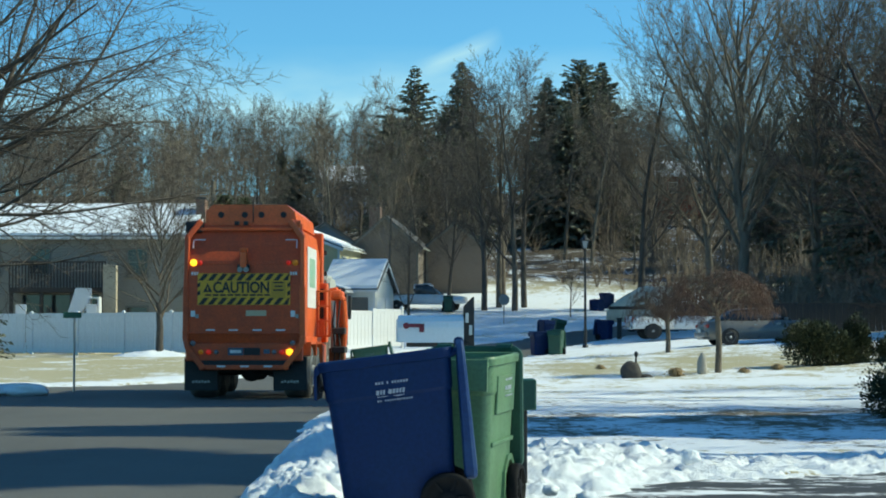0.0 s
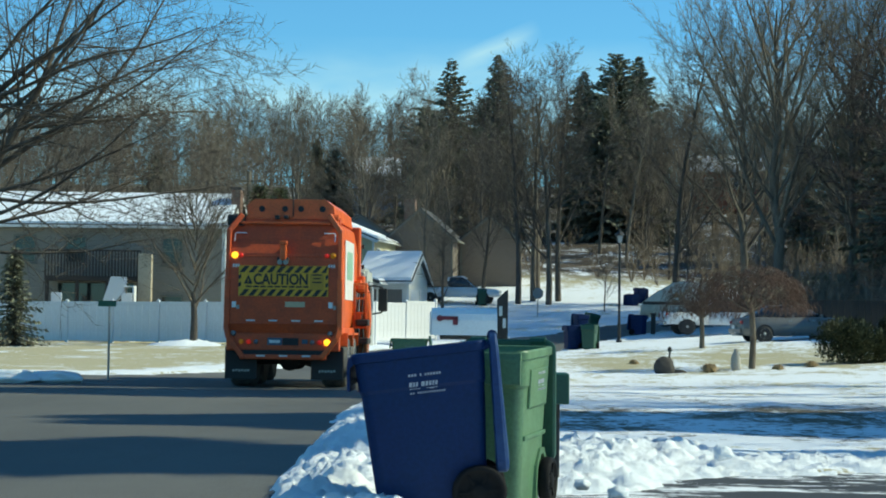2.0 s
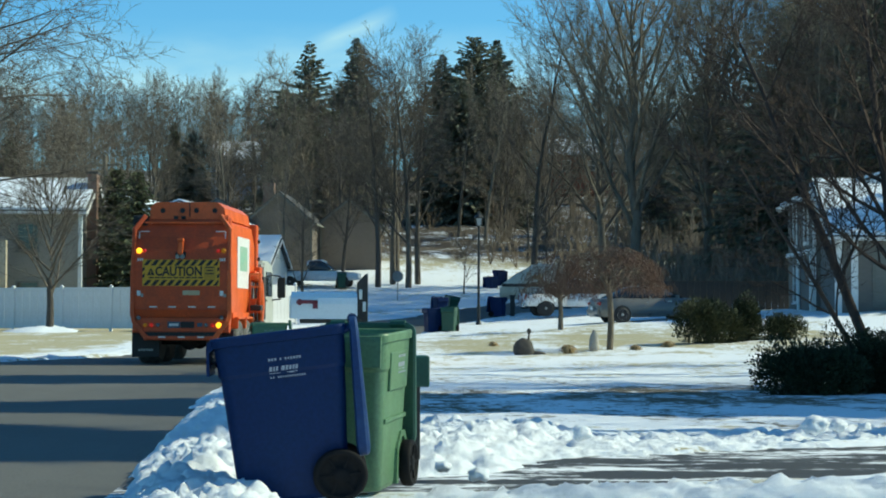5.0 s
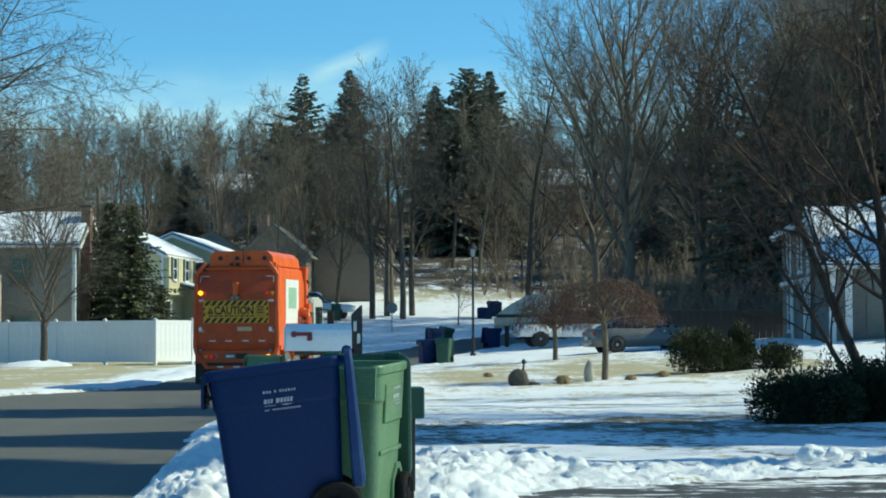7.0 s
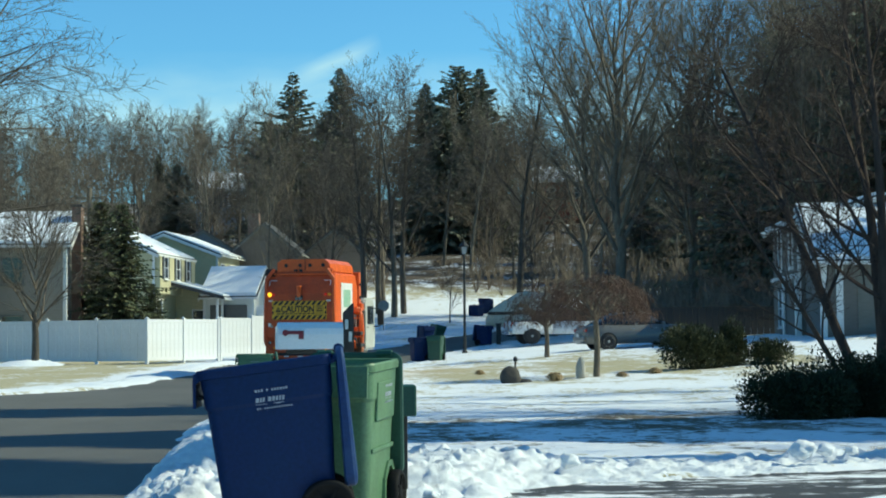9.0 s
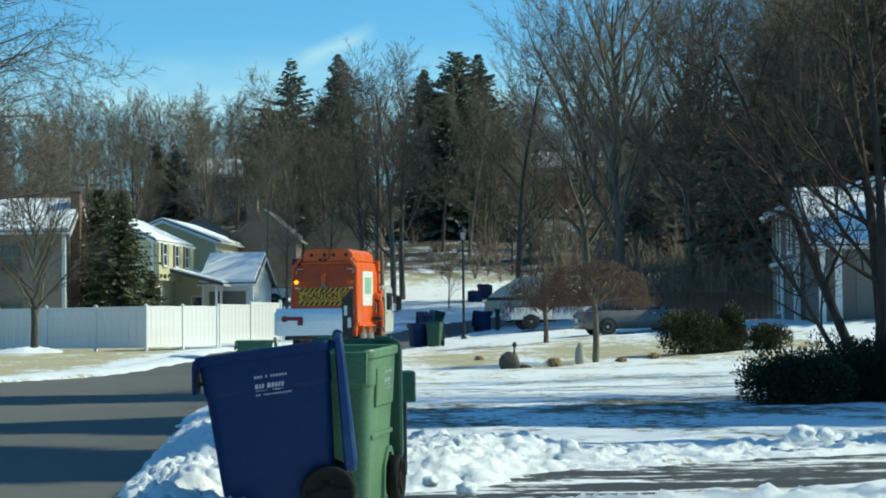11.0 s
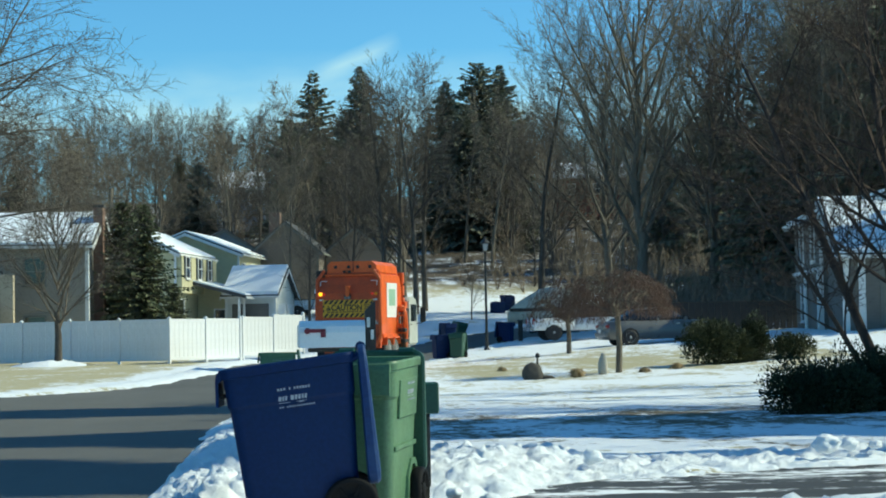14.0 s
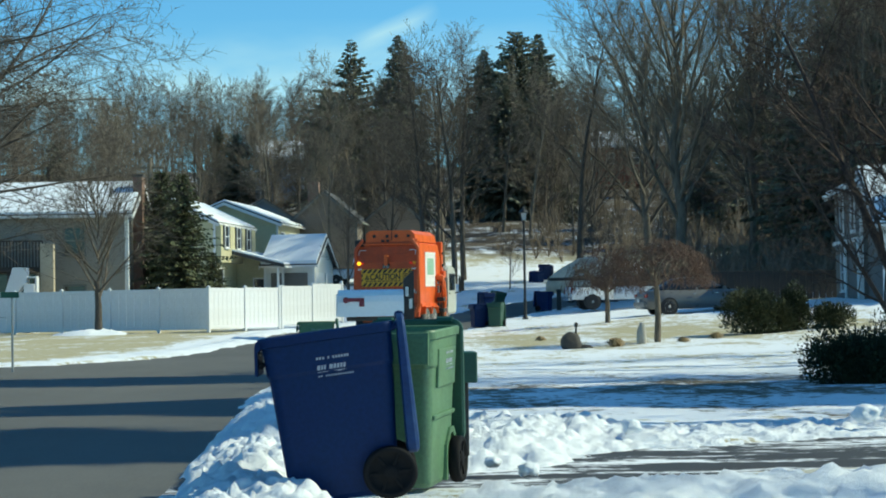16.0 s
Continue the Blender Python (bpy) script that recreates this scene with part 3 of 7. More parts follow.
M_WHITETAPE = paint("white_reflective_tape", (0.75, 0.75, 0.73), 0.4, 0.0, 0.4, (0.35, 0.25, 0.2), 8, 60, 0.0)
M_PLATE = paint("faded_cream_sticker", (0.55, 0.45, 0.28), 0.5, 0.0, 0.3, (0.3, 0.2, 0.1), 6, 60, 0.0)
M_PLATEBLUE = paint("blue_number_plate", (0.05, 0.09, 0.14), 0.4, 0.0, 0.3, (0.05, 0.06, 0.08), 6, 60, 0.0)
M_GLASS = glassy("dark_window_glass", (0.015, 0.02, 0.024))
M_RED = glow("red_lamp_lens", (0.6, 0.02, 0.012), 0.35)
M_FLASH = glow("lit_amber_flasher_lens", (1.0, 0.50, 0.03), 1.9)
M_DUSTY = paint("dusty_tyre_rubber", (0.07, 0.068, 0.064), 0.9, 0.0, 0.6, (0.26, 0.25, 0.23), 5, 40, 0.1)
M_AMBER = glow("amber_lamp_lens", (0.55, 0.20, 0.012), 0.12)
M_CLEAR = paint("clear_lamp_lens", (0.20, 0.19, 0.19), 0.15, 0.1, 0.3, (0.15, 0.13, 0.12), 8, 60, 0.0)

truck = thing("refuse_truck", pose(-4, 38.6, 0), "orange side-loading refuse truck with striped caution sign driving off", "truck")


def build_truck():
    P = lambda name, bm, mat, par=truck, label="", smooth=False: part(name, bm, mat, par, label, smooth)
    def F(name, bm, *rest, **more):
        """A part of the front: arm, control cabinet or cab, set close behind the short hopper."""
        bmesh.ops.translate(bm, vec=(0, -1.7, 0), verts=bm.verts)
        return P(name, bm, *rest, **more)
    # hopper body: rounded section along the truck
    sec = [(-1.04, 0.95), (-1.10, 1.6), (-1.10, 2.9), (-1.02, 3.36), (-0.85, 3.5), (0.85, 3.5), (1.02, 3.36), (1.10, 2.9), (1.10, 1.6), (1.04, 0.95)]
    bm = bmesh.new()
    prism(bm, sec, 0.55, 4.5, "y")
    body = P("body", bm, M_ORANGE, label="ribbed orange steel hopper body")
    # hood over the hopper, with vent holes to the rear
    bm = bmesh.new()
    prism(bm, [(-0.80, 3.44), (-0.80, 3.72), (-0.66, 3.84), (0.80, 3.84), (0.96, 3.70), (1.0, 3.44)], 0.32, 4.3, "y")
    P("roof_hood", bm, M_ORANGE, label="raised orange roof hood")
    for x in (-0.50, -0.03, 0.30, 0.74):
        bm = bmesh.new()
        rod(bm, (x, 0.30, 3.64), (x, 0.33, 3.64), 0.062, n=14)
        P("vent_hole", bm, M_BLACK)
    for x in (-0.18, 0.0):
        P("junction_box", one_box((x, 0.27, 3.47), (0.09, 0.1, 0.08), None, 0.01), M_BLACK)
    bm = bmesh.new()
    rod(bm, (0.14, 0.3, 3.5), (0.14, 0.3, 3.93), 0.012, n=6)
    P("aerial", bm, M_BLACK)
    # side rails
    P("side_rail", one_box((1.11, 2.5, 1.16), (0.07, 3.8, 0.14), None, 0.015), M_ORANGE)
    P("side_rail", one_box((-1.11, 2.5, 1.16), (0.07, 3.8, 0.14), None, 0.015), M_ORANGE)
    P("side_poster", one_box((1.107, 2.5, 2.45), (0.012, 2.0, 1.25), None, 0.003), M_WHITETAPE, label="white advert panel with faded pictures")
    P("poster_picture", one_box((1.1155, 2.5, 2.55), (0.006, 1.2, 0.6), None, 0.0), paint("faded_green_print", (0.2, 0.42, 0.3), 0.5, 0, 0.6, (0.6, 0.5, 0.4), 6, 20, 0))
    # tailgate: bulging door, slanted shelf below the hood
    bm = bmesh.new()
    prism(bm, [(0.60, 0.95), (0.10, 1.02), (0.02, 1.3), (0.0, 2.0), (0.05, 2.72), (0.20, 3.02), (0.30, 3.30), (0.34, 3.46), (0.60, 3.46)], -1.12, 1.10, "x")
    P("tailgate", bm, M_ORANGE_SHADE, label="soiled orange tailgate with curved top, shade in its colour")
    P("tailgate_seam", one_box((0, 0.045, 2.66), (2.16, 0.03, 0.025), None, 0.006), M_ORANGE_SHADE)
    P("tailgate_seam", one_box((0, 0.0, 1.30), (2.16, 0.04, 0.03), None, 0.006), M_ORANGE_SHADE)
    P("top_bar", one_box((-0.03, 0.26, 3.35), (2.0, 0.07, 0.05), None, 0.01), M_ORANGE)
    # bent side frames of the tailgate; the left one takes the shade-darkened orange
    for sx, mat in ((1, M_ORANGE), (-1, M_ORANGE_SHADE)):
        bm = bmesh.new()
        path = [(0.90, 0.22, 3.50), (1.13, 0.12, 3.18), (1.14, 0.02, 2.2), (1.15, 0.02, 1.22), (1.10, 0.0, 1.02), (0.80, -0.02, 0.62)]
        for a, b in zip(path, path[1:]):
            box(bm, ((Vector(a) + Vector(b)) / 2 * Vector((1, 1, 1))) , (0.085, 0.11, (Vector(b) - Vector(a)).length + 0.05), (Vector(b) - Vector(a)).to_track_quat("Z", "Y").to_matrix(), 0.015)
        if sx < 0:
            bmesh.ops.scale(bm, vec=(-1, 1, 1), verts=bm.verts)
            bmesh.ops.reverse_faces(bm, faces=bm.faces)
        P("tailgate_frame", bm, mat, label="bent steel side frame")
    for x in (-1.08, 0.92):
        bm = bmesh.new()
        rod(bm, (x, 0.28, 3.42), (x + 0.16, 0.28, 3.42), 0.11, n=12)
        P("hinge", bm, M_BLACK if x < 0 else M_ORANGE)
    P("hinge_cover", one_box((-1.02, 0.35, 3.40), (0.36, 0.25, 0.24), None, 0.05), M_BLACK)
    # tape brackets and small marks
    for sx in (-1, 1):
        P("corner_tape", one_box((sx * 0.90, 0.21, 3.14), (0.22, 0.012, 0.022), Euler((radians(-28), 0, 0)).to_matrix()), M_WHITETAPE)
        P("corner_tape", one_box((sx * 1.02, 0.155, 3.05), (0.022, 0.012, 0.18), Euler((radians(-28), 0, 0)).to_matrix()), M_WHITETAPE)
        for k in range(3):
            P("fleet_mark", one_box((sx * 0.97 + (k - 1) * 0.05, 0.022, 2.47), (0.035, 0.012, 0.065)), M_WHITETAPE)
        P("sticker", one_box((sx * 0.98 - 0.02, -0.008, 1.68), (0.085, 0.012, 0.12)), M_WHITETAPE)
        P("sticker", one_box((sx * 0.98 + 0.06, -0.008, 1.63), (0.06, 0.012, 0.08)), M_STEEL)
    # caution sign
    sign = P("caution_sign", one_box((0.0, -0.012, 2.16), (1.82, 0.02, 0.62), None, 0.003), M_YELLOW, label="yellow and black striped caution sign")
    for zz in (1.925, 2.395):
        for k in range(10):
            bm = bmesh.new()
            x = -0.84 + k * 0.184
            lo, hi = zz - 0.066, zz + 0.066
            prism(bm, [(x - 0.055, lo), (x + 0.045, lo), (min(x + 0.155, 0.9), hi), (min(x + 0.055, 0.895), hi)], -0.030, -0.0225, "y")
            P("stripe", bm, M_BLACKINK, sign)
    for x in (-0.88, 0.885):
        for zz in (2.08, 2.24):
            bm = bmesh.new()
            prism(bm, [(x - 0.03, zz - 0.05), (x + 0.022, zz - 0.02), (x + 0.022, zz + 0.06), (x - 0.03, zz + 0.03)], -0.034, -0.02, "y")
            P("stripe", bm, M_BLACKINK, sign)
    me = text_mesh("lettering", "CAUTION", 0.30, 0.002, 0.009)
    me.materials.append(M_BLACKINK)
    co = np.zeros(len(me.vertices) * 3)
    me.vertices.foreach_get("co", co)
    co = co.reshape(-1, 3)
    wid = np.ptp(co[:, 0])
    co[:, 0] *= 1.10 / wid
    me.vertices.foreach_set("co", co.ravel())
    part("lettering", me, None, sign, at=pose(-0.05, -0.027, 2.185, 90))
    bm = bmesh.new()
    prism(bm, [(-0.80, 2.10), (-0.62, 2.10), (-0.71, 2.28)], -0.032, -0.02, "y")
    P("warning_triangle", bm, M_BLACKINK, sign)
    P("warning_mark", one_box((-0.71, -0.035, 2.17), (0.018, 0.006, 0.08)), M_YELLOW, sign)
    for k in range(9):
        P("small_print", one_box((-0.70 + k * 0.145, -0.028, 2.045), (0.118, 0.01, 0.034)), M_BLACKINK, sign)
    for k in range(3):
        P("small_print", one_box((0.68, -0.028, 2.29 - k * 0.075), (0.2 - 0.05 * (k == 1), 0.01, 0.028)), M_BLACKINK, sign)
    P("sign_panel", one_box((0.68, -0.0235, 2.14), (0.28, 0.01, 0.34)), paint("amber_sign_sheet", (0.55, 0.30, 0.02), 0.5), sign)
    P("sticker", one_box((0.24, -0.008, 1.69), (0.40, 0.012, 0.11)), M_PLATE, label="cream sticker")
    # rear camera on its bracket
    P("camera_bracket", one_box((-0.01, -0.03, 2.74), (0.13, 0.14, 0.32), None, 0.02), M_ORANGE)
    P("camera_hood", one_box((0.0, -0.06, 2.93), (0.15, 0.18, 0.08), None, 0.02), M_ORANGE)
    for x in (-0.07, 0.05):
        bm = bmesh.new()
        rod(bm, (x, -0.11, 2.54), (x, 0.02, 2.54), 0.055, n=12)
        P("work_lamp", bm, M_CLEAR)
    P("lamp_box", one_box((-0.01, -0.03, 2.60), (0.24, 0.1, 0.09), None, 0.02), M_BLACK)
    # lamps
    def lamp(x, z, r, mat, y=0.0, name="lamp"):
        bm = bmesh.new()
        lathe(bm, [(r * 1.25, 0), (r * 1.25, 0.02), (r, 0.03), (r * 0.8, 0.05), (r * 0.3, 0.06)], 14, pose(x, y, z, 90))
        P(name, bm, mat)
    for sx in (-1, 1):
        lamp(sx * 0.87, 2.68, 0.038, M_RED, 0.04, "tail_lamp")
    lamp(1.0, 2.68, 0.05, M_AMBER, 0.04, "hazard_lamp")
    lamp(-1.0, 2.68, 0.055, M_FLASH, 0.04, "hazard_lamp")
    P("bumper", one_box((0, 0.12, 0.93), (2.30, 0.22, 0.36), None, 0.03), M_ORANGE_SHADE, label="soiled orange rear bumper, shade in its colour")
    P("bumper_step", one_box((0, 0.10, 0.63), (1.75, 0.26, 0.10), None, 0.02), M_ORANGE_SHADE)
    P("bumper_gap", one_box((0, 0.03, 0.72), (1.9, 0.1, 0.09), None, 0.0), M_BLACK)
    for x, mat in ((-0.84, M_AMBER), (-0.69, M_RED), (-0.54, M_CLEAR), (0.60, M_CLEAR), (0.75, M_RED)):
        lamp(x, 0.93, 0.040, mat, 0.0, "tail_lamp")
    lamp(0.90, 0.93, 0.055, M_FLASH, 0.0, "hazard_lamp")
    for sx in (-1, 1):
        lamp(sx * 0.98 - 0.02, 1.10, 0.045, M_CLEAR, 0.0, "reverse_lamp")
    P("number_plate", one_box((-0.16, 0.0, 0.94), (0.30, 0.02, 0.15), None, 0.004), M_PLATEBLUE)
    P("plate_print", one_box((-0.16, -0.012, 0.94), (0.22, 0.008, 0.06)), M_WHITETAPE)
    P("plate_bracket", one_box((0.16, 0.0, 0.94), (0.32, 0.02, 0.15), None, 0.004), M_BLACK)
    P("sticker", one_box((0.45, 0.0, 0.94), (0.12, 0.02, 0.09)), M_PLATEBLUE)
    for x in (-0.66, -0.21, 0.26, 0.72):
        P("reflector", one_box((x, 0.015, 1.36), (0.18, 0.02, 0.032), None, 0.004), M_WHITETAPE)
    for x in (-0.44, 0.02, 0.48):
        P("reflector", one_box((x, -0.035, 0.65), (0.17, 0.012, 0.036), None, 0.004), M_WHITETAPE)
    # mud flaps, chassis, axles
    for sx in (-1, 1):
        fl = P("mud_flap", one_box((sx * 0.88, 0.30, 0.50), (0.66, 0.03, 0.66), None, 0.01), M_BLACK, label="black rubber mud flap")
        for k in range(6):
            P("flap_print", one_box((sx * 0.88 + (k - 2.5) * 0.06, 0.28, 0.34 + 0.008 * (k % 2)), (0.042, 0.012, 0.045)), M_STEEL, fl)
    for sx in (-1, 1):
        P("chassis_rail", one_box((sx * 0.42, 3.45, 0.80), (0.10, 6.5, 0.26), None, 0.01), M_BLACK)
    for y in (1.35, 2.70, 5.4):
        bm = bmesh.new()
        rod(bm, (-1.0, y, 0.54), (1.0, y, 0.54), 0.09, n=10)
        lathe(bm, [(0.05, -0.2), (0.2, -0.1), (0.22, 0.1), (0.05, 0.2)], 12, pose(0, y, 0.54, 90))
        P("axle", bm, M_BLACK)
    for sx in (-1, 1):
        for y in (1.35, 2.70):
            bm = bmesh.new()
            prism(bm, [(y - 0.66, 0.86), (y - 0.56, 1.12), (y + 0.56, 1.12), (y + 0.66, 0.86), (y + 0.62, 0.84), (y + 0.53, 1.08), (y - 0.53, 1.08), (y - 0.62, 0.84)], sx * 0.66, sx * 1.25, "x")
            P("fender", bm, M_ORANGE)
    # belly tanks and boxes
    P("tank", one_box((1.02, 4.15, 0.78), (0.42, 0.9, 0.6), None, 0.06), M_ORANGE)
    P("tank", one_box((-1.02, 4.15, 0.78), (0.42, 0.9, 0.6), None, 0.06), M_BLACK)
    # lifting arm between hopper and cab, on the kerb side
    arm = F("lifting_arm", one_box((1.29, 5.75, 1.45), (0.30, 0.34, 1.30), None, 0.03), M_ORANGE, label="orange hydraulic lifting arm")
    F("arm_bend", one_box((1.29, 5.65, 2.12), (0.28, 0.62, 0.22), None, 0.08), M_ORANGE, arm)
    F("arm_guard", one_box((1.47, 5.75, 1.6), (0.05, 0.42, 1.1), None, 0.02), M_BLACK, arm)
    bm = bmesh.new()
    rod(bm, (1.22, 5.35, 0.9), (1.22, 5.35, 2.0), 0.06, n=10)
    F("hydraulic_ram", bm, M_STEEL, arm)
    bm = bmesh.new()
    pts = [(1.18, 5.55, 0.55), (1.40, 5.5, 0.75), (1.46, 5.48, 1.4), (1.42, 5.48, 2.0), (1.30, 5.5, 2.22), (1.14, 5.55, 2.2)]
    for a, b in zip(pts, pts[1:]):
        rod(bm, a, b, 0.075, n=10)
    F("arm_tube", bm, M_ORANGE, arm, "bent orange arm tube")
    for dx in (-0.07, 0.04):
        bm = bmesh.new()
        pts = [(1.30 + dx, 5.3, 0.5), (1.34 + dx, 5.28, 1.0), (1.28 + dx, 5.3, 1.5), (1.33 + dx, 5.32, 2.0)]
        for a, b in zip(pts, pts[1:]):
            rod(bm, a, b, 0.022, n=6)
        F("hydraulic_hose", bm, M_BLACK, arm)
    F("arm_foot", one_box((1.30, 5.5, 0.72), (0.34, 0.4, 0.55), None, 0.04), M_RUST, arm, "rusty arm carriage")
    for zz in (0.95, 1.35):
        F("gripper", one_box((1.36, 5.4, zz), (0.28, 0.75, 0.14), None, 0.03), M_BLACK, arm)
    bm = bmesh.new()
    rod(bm, (1.15, 6.4, 1.6), (1.38, 5.5, 1.2), 0.05, n=8)
    rod(bm, (1.15, 6.2, 1.7), (1.32, 5.5, 2.1), 0.035, n=8)
    F("hose_bundle", bm, M_BLACK, arm)
    # open access frame before the cab
    fr = F("access_frame", one_box((1.14, 5.12, 1.72), (0.05, 0.05, 1.0), None, 0.008), M_ORANGE, label="welded orange access frame")
    F("upright", one_box((1.40, 5.12, 1.72), (0.05, 0.05, 1.0), None, 0.008), M_ORANGE, fr)
    for zz in (1.24, 1.56, 1.88, 2.20):
        F("rung", one_box((1.27, 5.12, zz), (0.22, 0.045, 0.045), None, 0.008), M_ORANGE, fr)
    F("guard_plate", one_box((1.22, 5.17, 1.40), (0.14, 0.03, 0.30), None, 0.006), M_ORANGE, fr)
    # hopper control box and steps
    F("control_cabinet", one_box((1.06, 6.35, 1.75), (0.40, 0.45, 1.3), None, 0.03), M_ORANGE)
    for zz in (1.35, 1.75, 2.15):
        F("cabinet_window", one_box((1.06, 6.115, zz), (0.26, 0.02, 0.26), None, 0.004), M_BLACK)
    F("hopper_wall", one_box((0, 6.45, 2.3), (2.3, 0.3, 2.4), None, 0.04), M_ORANGE)
    # cab
    bm = bmesh.new()
    prism(bm, [(6.75, 0.75), (8.7, 0.75), (8.78, 1.5), (8.55, 2.42), (8.3, 2.6), (6.95, 2.6), (6.75, 2.45)], -1.27, 1.27, "x")
    bmesh.ops.bevel(bm, geom=list(bm.edges), offset=0.07, segments=2, affect="EDGES")
    cab = F("cab", bm, M_CABWHITE, label="off-white low-entry cab")
    F("rear_window", one_box((0.55, 6.745, 2.0), (0.75, 0.03, 0.55), None, 0.01), M_GLASS, cab)
    F("rear_window", one_box((-0.55, 6.745, 2.0), (0.75, 0.03, 0.55), None, 0.01), M_GLASS, cab)
    for sx in (-1, 1):
        F("side_window", one_box((sx * 1.275, 7.75, 1.98), (0.03, 1.15, 0.65), None, 0.01), M_GLASS, cab)
        F("door_handle", one_box((sx * 1.285, 7.2, 1.55), (0.04, 0.16, 0.04), None, 0.01), M_BLACK, cab)
    F("windscreen", one_box((0, 8.69, 1.95), (2.0, 0.03, 0.8), Euler((radians(-10), 0, 0)).to_matrix(), 0.01), M_GLASS, cab)
    for sx in (-1, 1):
        bm = bmesh.new()
        rod(bm, (sx * 1.18, 8.45, 2.25), (sx * 1.50, 8.5, 2.2), 0.02, n=6)
        rod(bm, (sx * 1.18, 8.45, 1.55), (sx * 1.50, 8.5, 1.6), 0.02, n=6)
        rod(bm, (sx * 1.50, 8.5, 1.6), (sx * 1.50, 8.5, 2.2), 0.02, n=6)
        F("mirror_arm", bm, M_BLACK, cab)
        F("mirror", one_box((sx * 1.52, 8.48, 1.9), (0.22, 0.08, 0.55), None, 0.03), M_BLACK, cab)
    bm = bmesh.new()
    lathe(bm, [(0.09, 0), (0.09, 0.06), (0.07, 0.14), (0.02, 0.17)], 12, pose(0.95, 7.3, 2.59))
    F("beacon", bm, M_CLEAR, cab)
    bm = bmesh.new()
    rod(bm, (-0.95, 6.6, 1.2), (-0.95, 6.6, 3.55), 0.075, n=12)
    F("exhaust_pipe", bm, M_STEEL)
    for z in (2.3, 2.75):
        F("side_lamp", one_box((1.24, 6.0, z + 0.3), (0.06, 0.1, 0.1), None, 0.02), M_BLACK)
    # wheels: dual rear axles and the front axle
    def wheel(x, y, wide, deep):
        bm = bmesh.new()
        h = wide / 2
        lathe(bm, [(0.30, -h), (0.46, -h), (0.52, -h + 0.05), (0.535, -h + 0.1), (0.535, h - 0.1), (0.52, h - 0.05), (0.46, h), (0.30, h)], 28, pose(0, 0, 0, 0, 90))
        w = part("wheel", bm, M_DUSTY, truck, "dusty truck tyre on a grey steel rim")
        w.location = (x, y, 0.535)
        bm = bmesh.new()
        s = 1 if x > 0 else -1
        lathe(bm, [(0.31, 0.0), (0.31, 0.02), (0.27, 0.03 - deep), (0.14, 0.02 - deep), (0.11, 0.07), (0.04, 0.09)], 20, pose(s * (h - 0.0), 0, 0, 0, 90 * s))
        rim = part("rim", bm, M_WHEEL, w, "grey steel rim")
        for k in range(8):
            a = 2 * math.pi * k / 8
            bm = bmesh.new()
            rod(bm, (s * (h - deep), 0.19 * math.cos(a), 0.19 * math.sin(a)), (s * (h - deep + 0.05), 0.19 * math.cos(a), 0.19 * math.sin(a)), 0.02, n=6)
            part("wheel_nut", bm, M_STEEL, w)
        return w
    ws = []
    for y in (1.35, 2.70):
        ws += [wheel(0.95, y, 0.54, 0.12), wheel(-0.95, y, 0.54, 0.12)]
    ws += [wheel(1.02, 5.4, 0.34, 0.05), wheel(-1.02, 5.4, 0.34, 0.05)]
    return ws, arm


truck_wheels, lifting_arm = build_truck()

# ---- wheeled bins, mailbox ----
M_BINBLUE = paint("blue_bin_plastic", (0.0016, 0.017, 0.078), 0.55, 0.0, 0.3, (0.010, 0.035, 0.085), 3.0, 45, 0.08, 0.18)
M_BINGREEN = paint("green_bin_plastic", (0.105, 0.205, 0.105), 0.5, 0.0, 0.35, (0.07, 0.09, 0.06), 3.0, 45, 0.08)
M_BINDARK = paint("dark_green_bin_plastic", (0.018, 0.075, 0.045), 0.5, 0.0, 0.35, (0.04, 0.05, 0.04), 3.0, 45, 0.08)
M_TYRE = paint("black_plastic", (0.008, 0.008, 0.009), 0.8, 0.0, 0.3, (0.02, 0.02, 0.02), 6, 60, 0.06, 0.15)
M_PRINT = paint("white_stamped_print", (0.36, 0.39, 0.44), 0.6, 0.0, 0.4, (0.2, 0.22, 0.3), 14, 80, 0.0)
M_BINLID = paint("scuffed_blue_lid", (0.002, 0.024, 0.105), 0.5, 0.0, 0.4, (0.04, 0.09, 0.18), 5.0, 45, 0.08, 0.25)


def ring(w, y0, y1, r, z, n=4):
    """Rounded rectangle |x| < w, y0..y1 at height z."""
    pts = []
    for cx, cy, a0 in ((w - r, y1 - r, 0), (-w + r, y1 - r, 90), (-w + r, y0 + r, 180), (w - r, y0 + r, 270)):
        for k in range(n + 1):
            a = radians(a0 + 90 * k / n)
            pts.append((cx + r * math.cos(a), cy + r * math.sin(a), z))
    return pts


def loft(bm, rings, close_first=True, close_last=True):
    R = [[bm.verts.new(p) for p in r] for r in rings]
    n = len(R[0])
    for a, b in zip(R, R[1:]):
        for k in range(n):
            bm.faces.new((a[k], a[(k + 1) % n], b[(k + 1) % n], b[k]))
    if close_first:
        bm.faces.new(R[0][::-1])
    if close_last:
        bm.faces.new(R[-1])


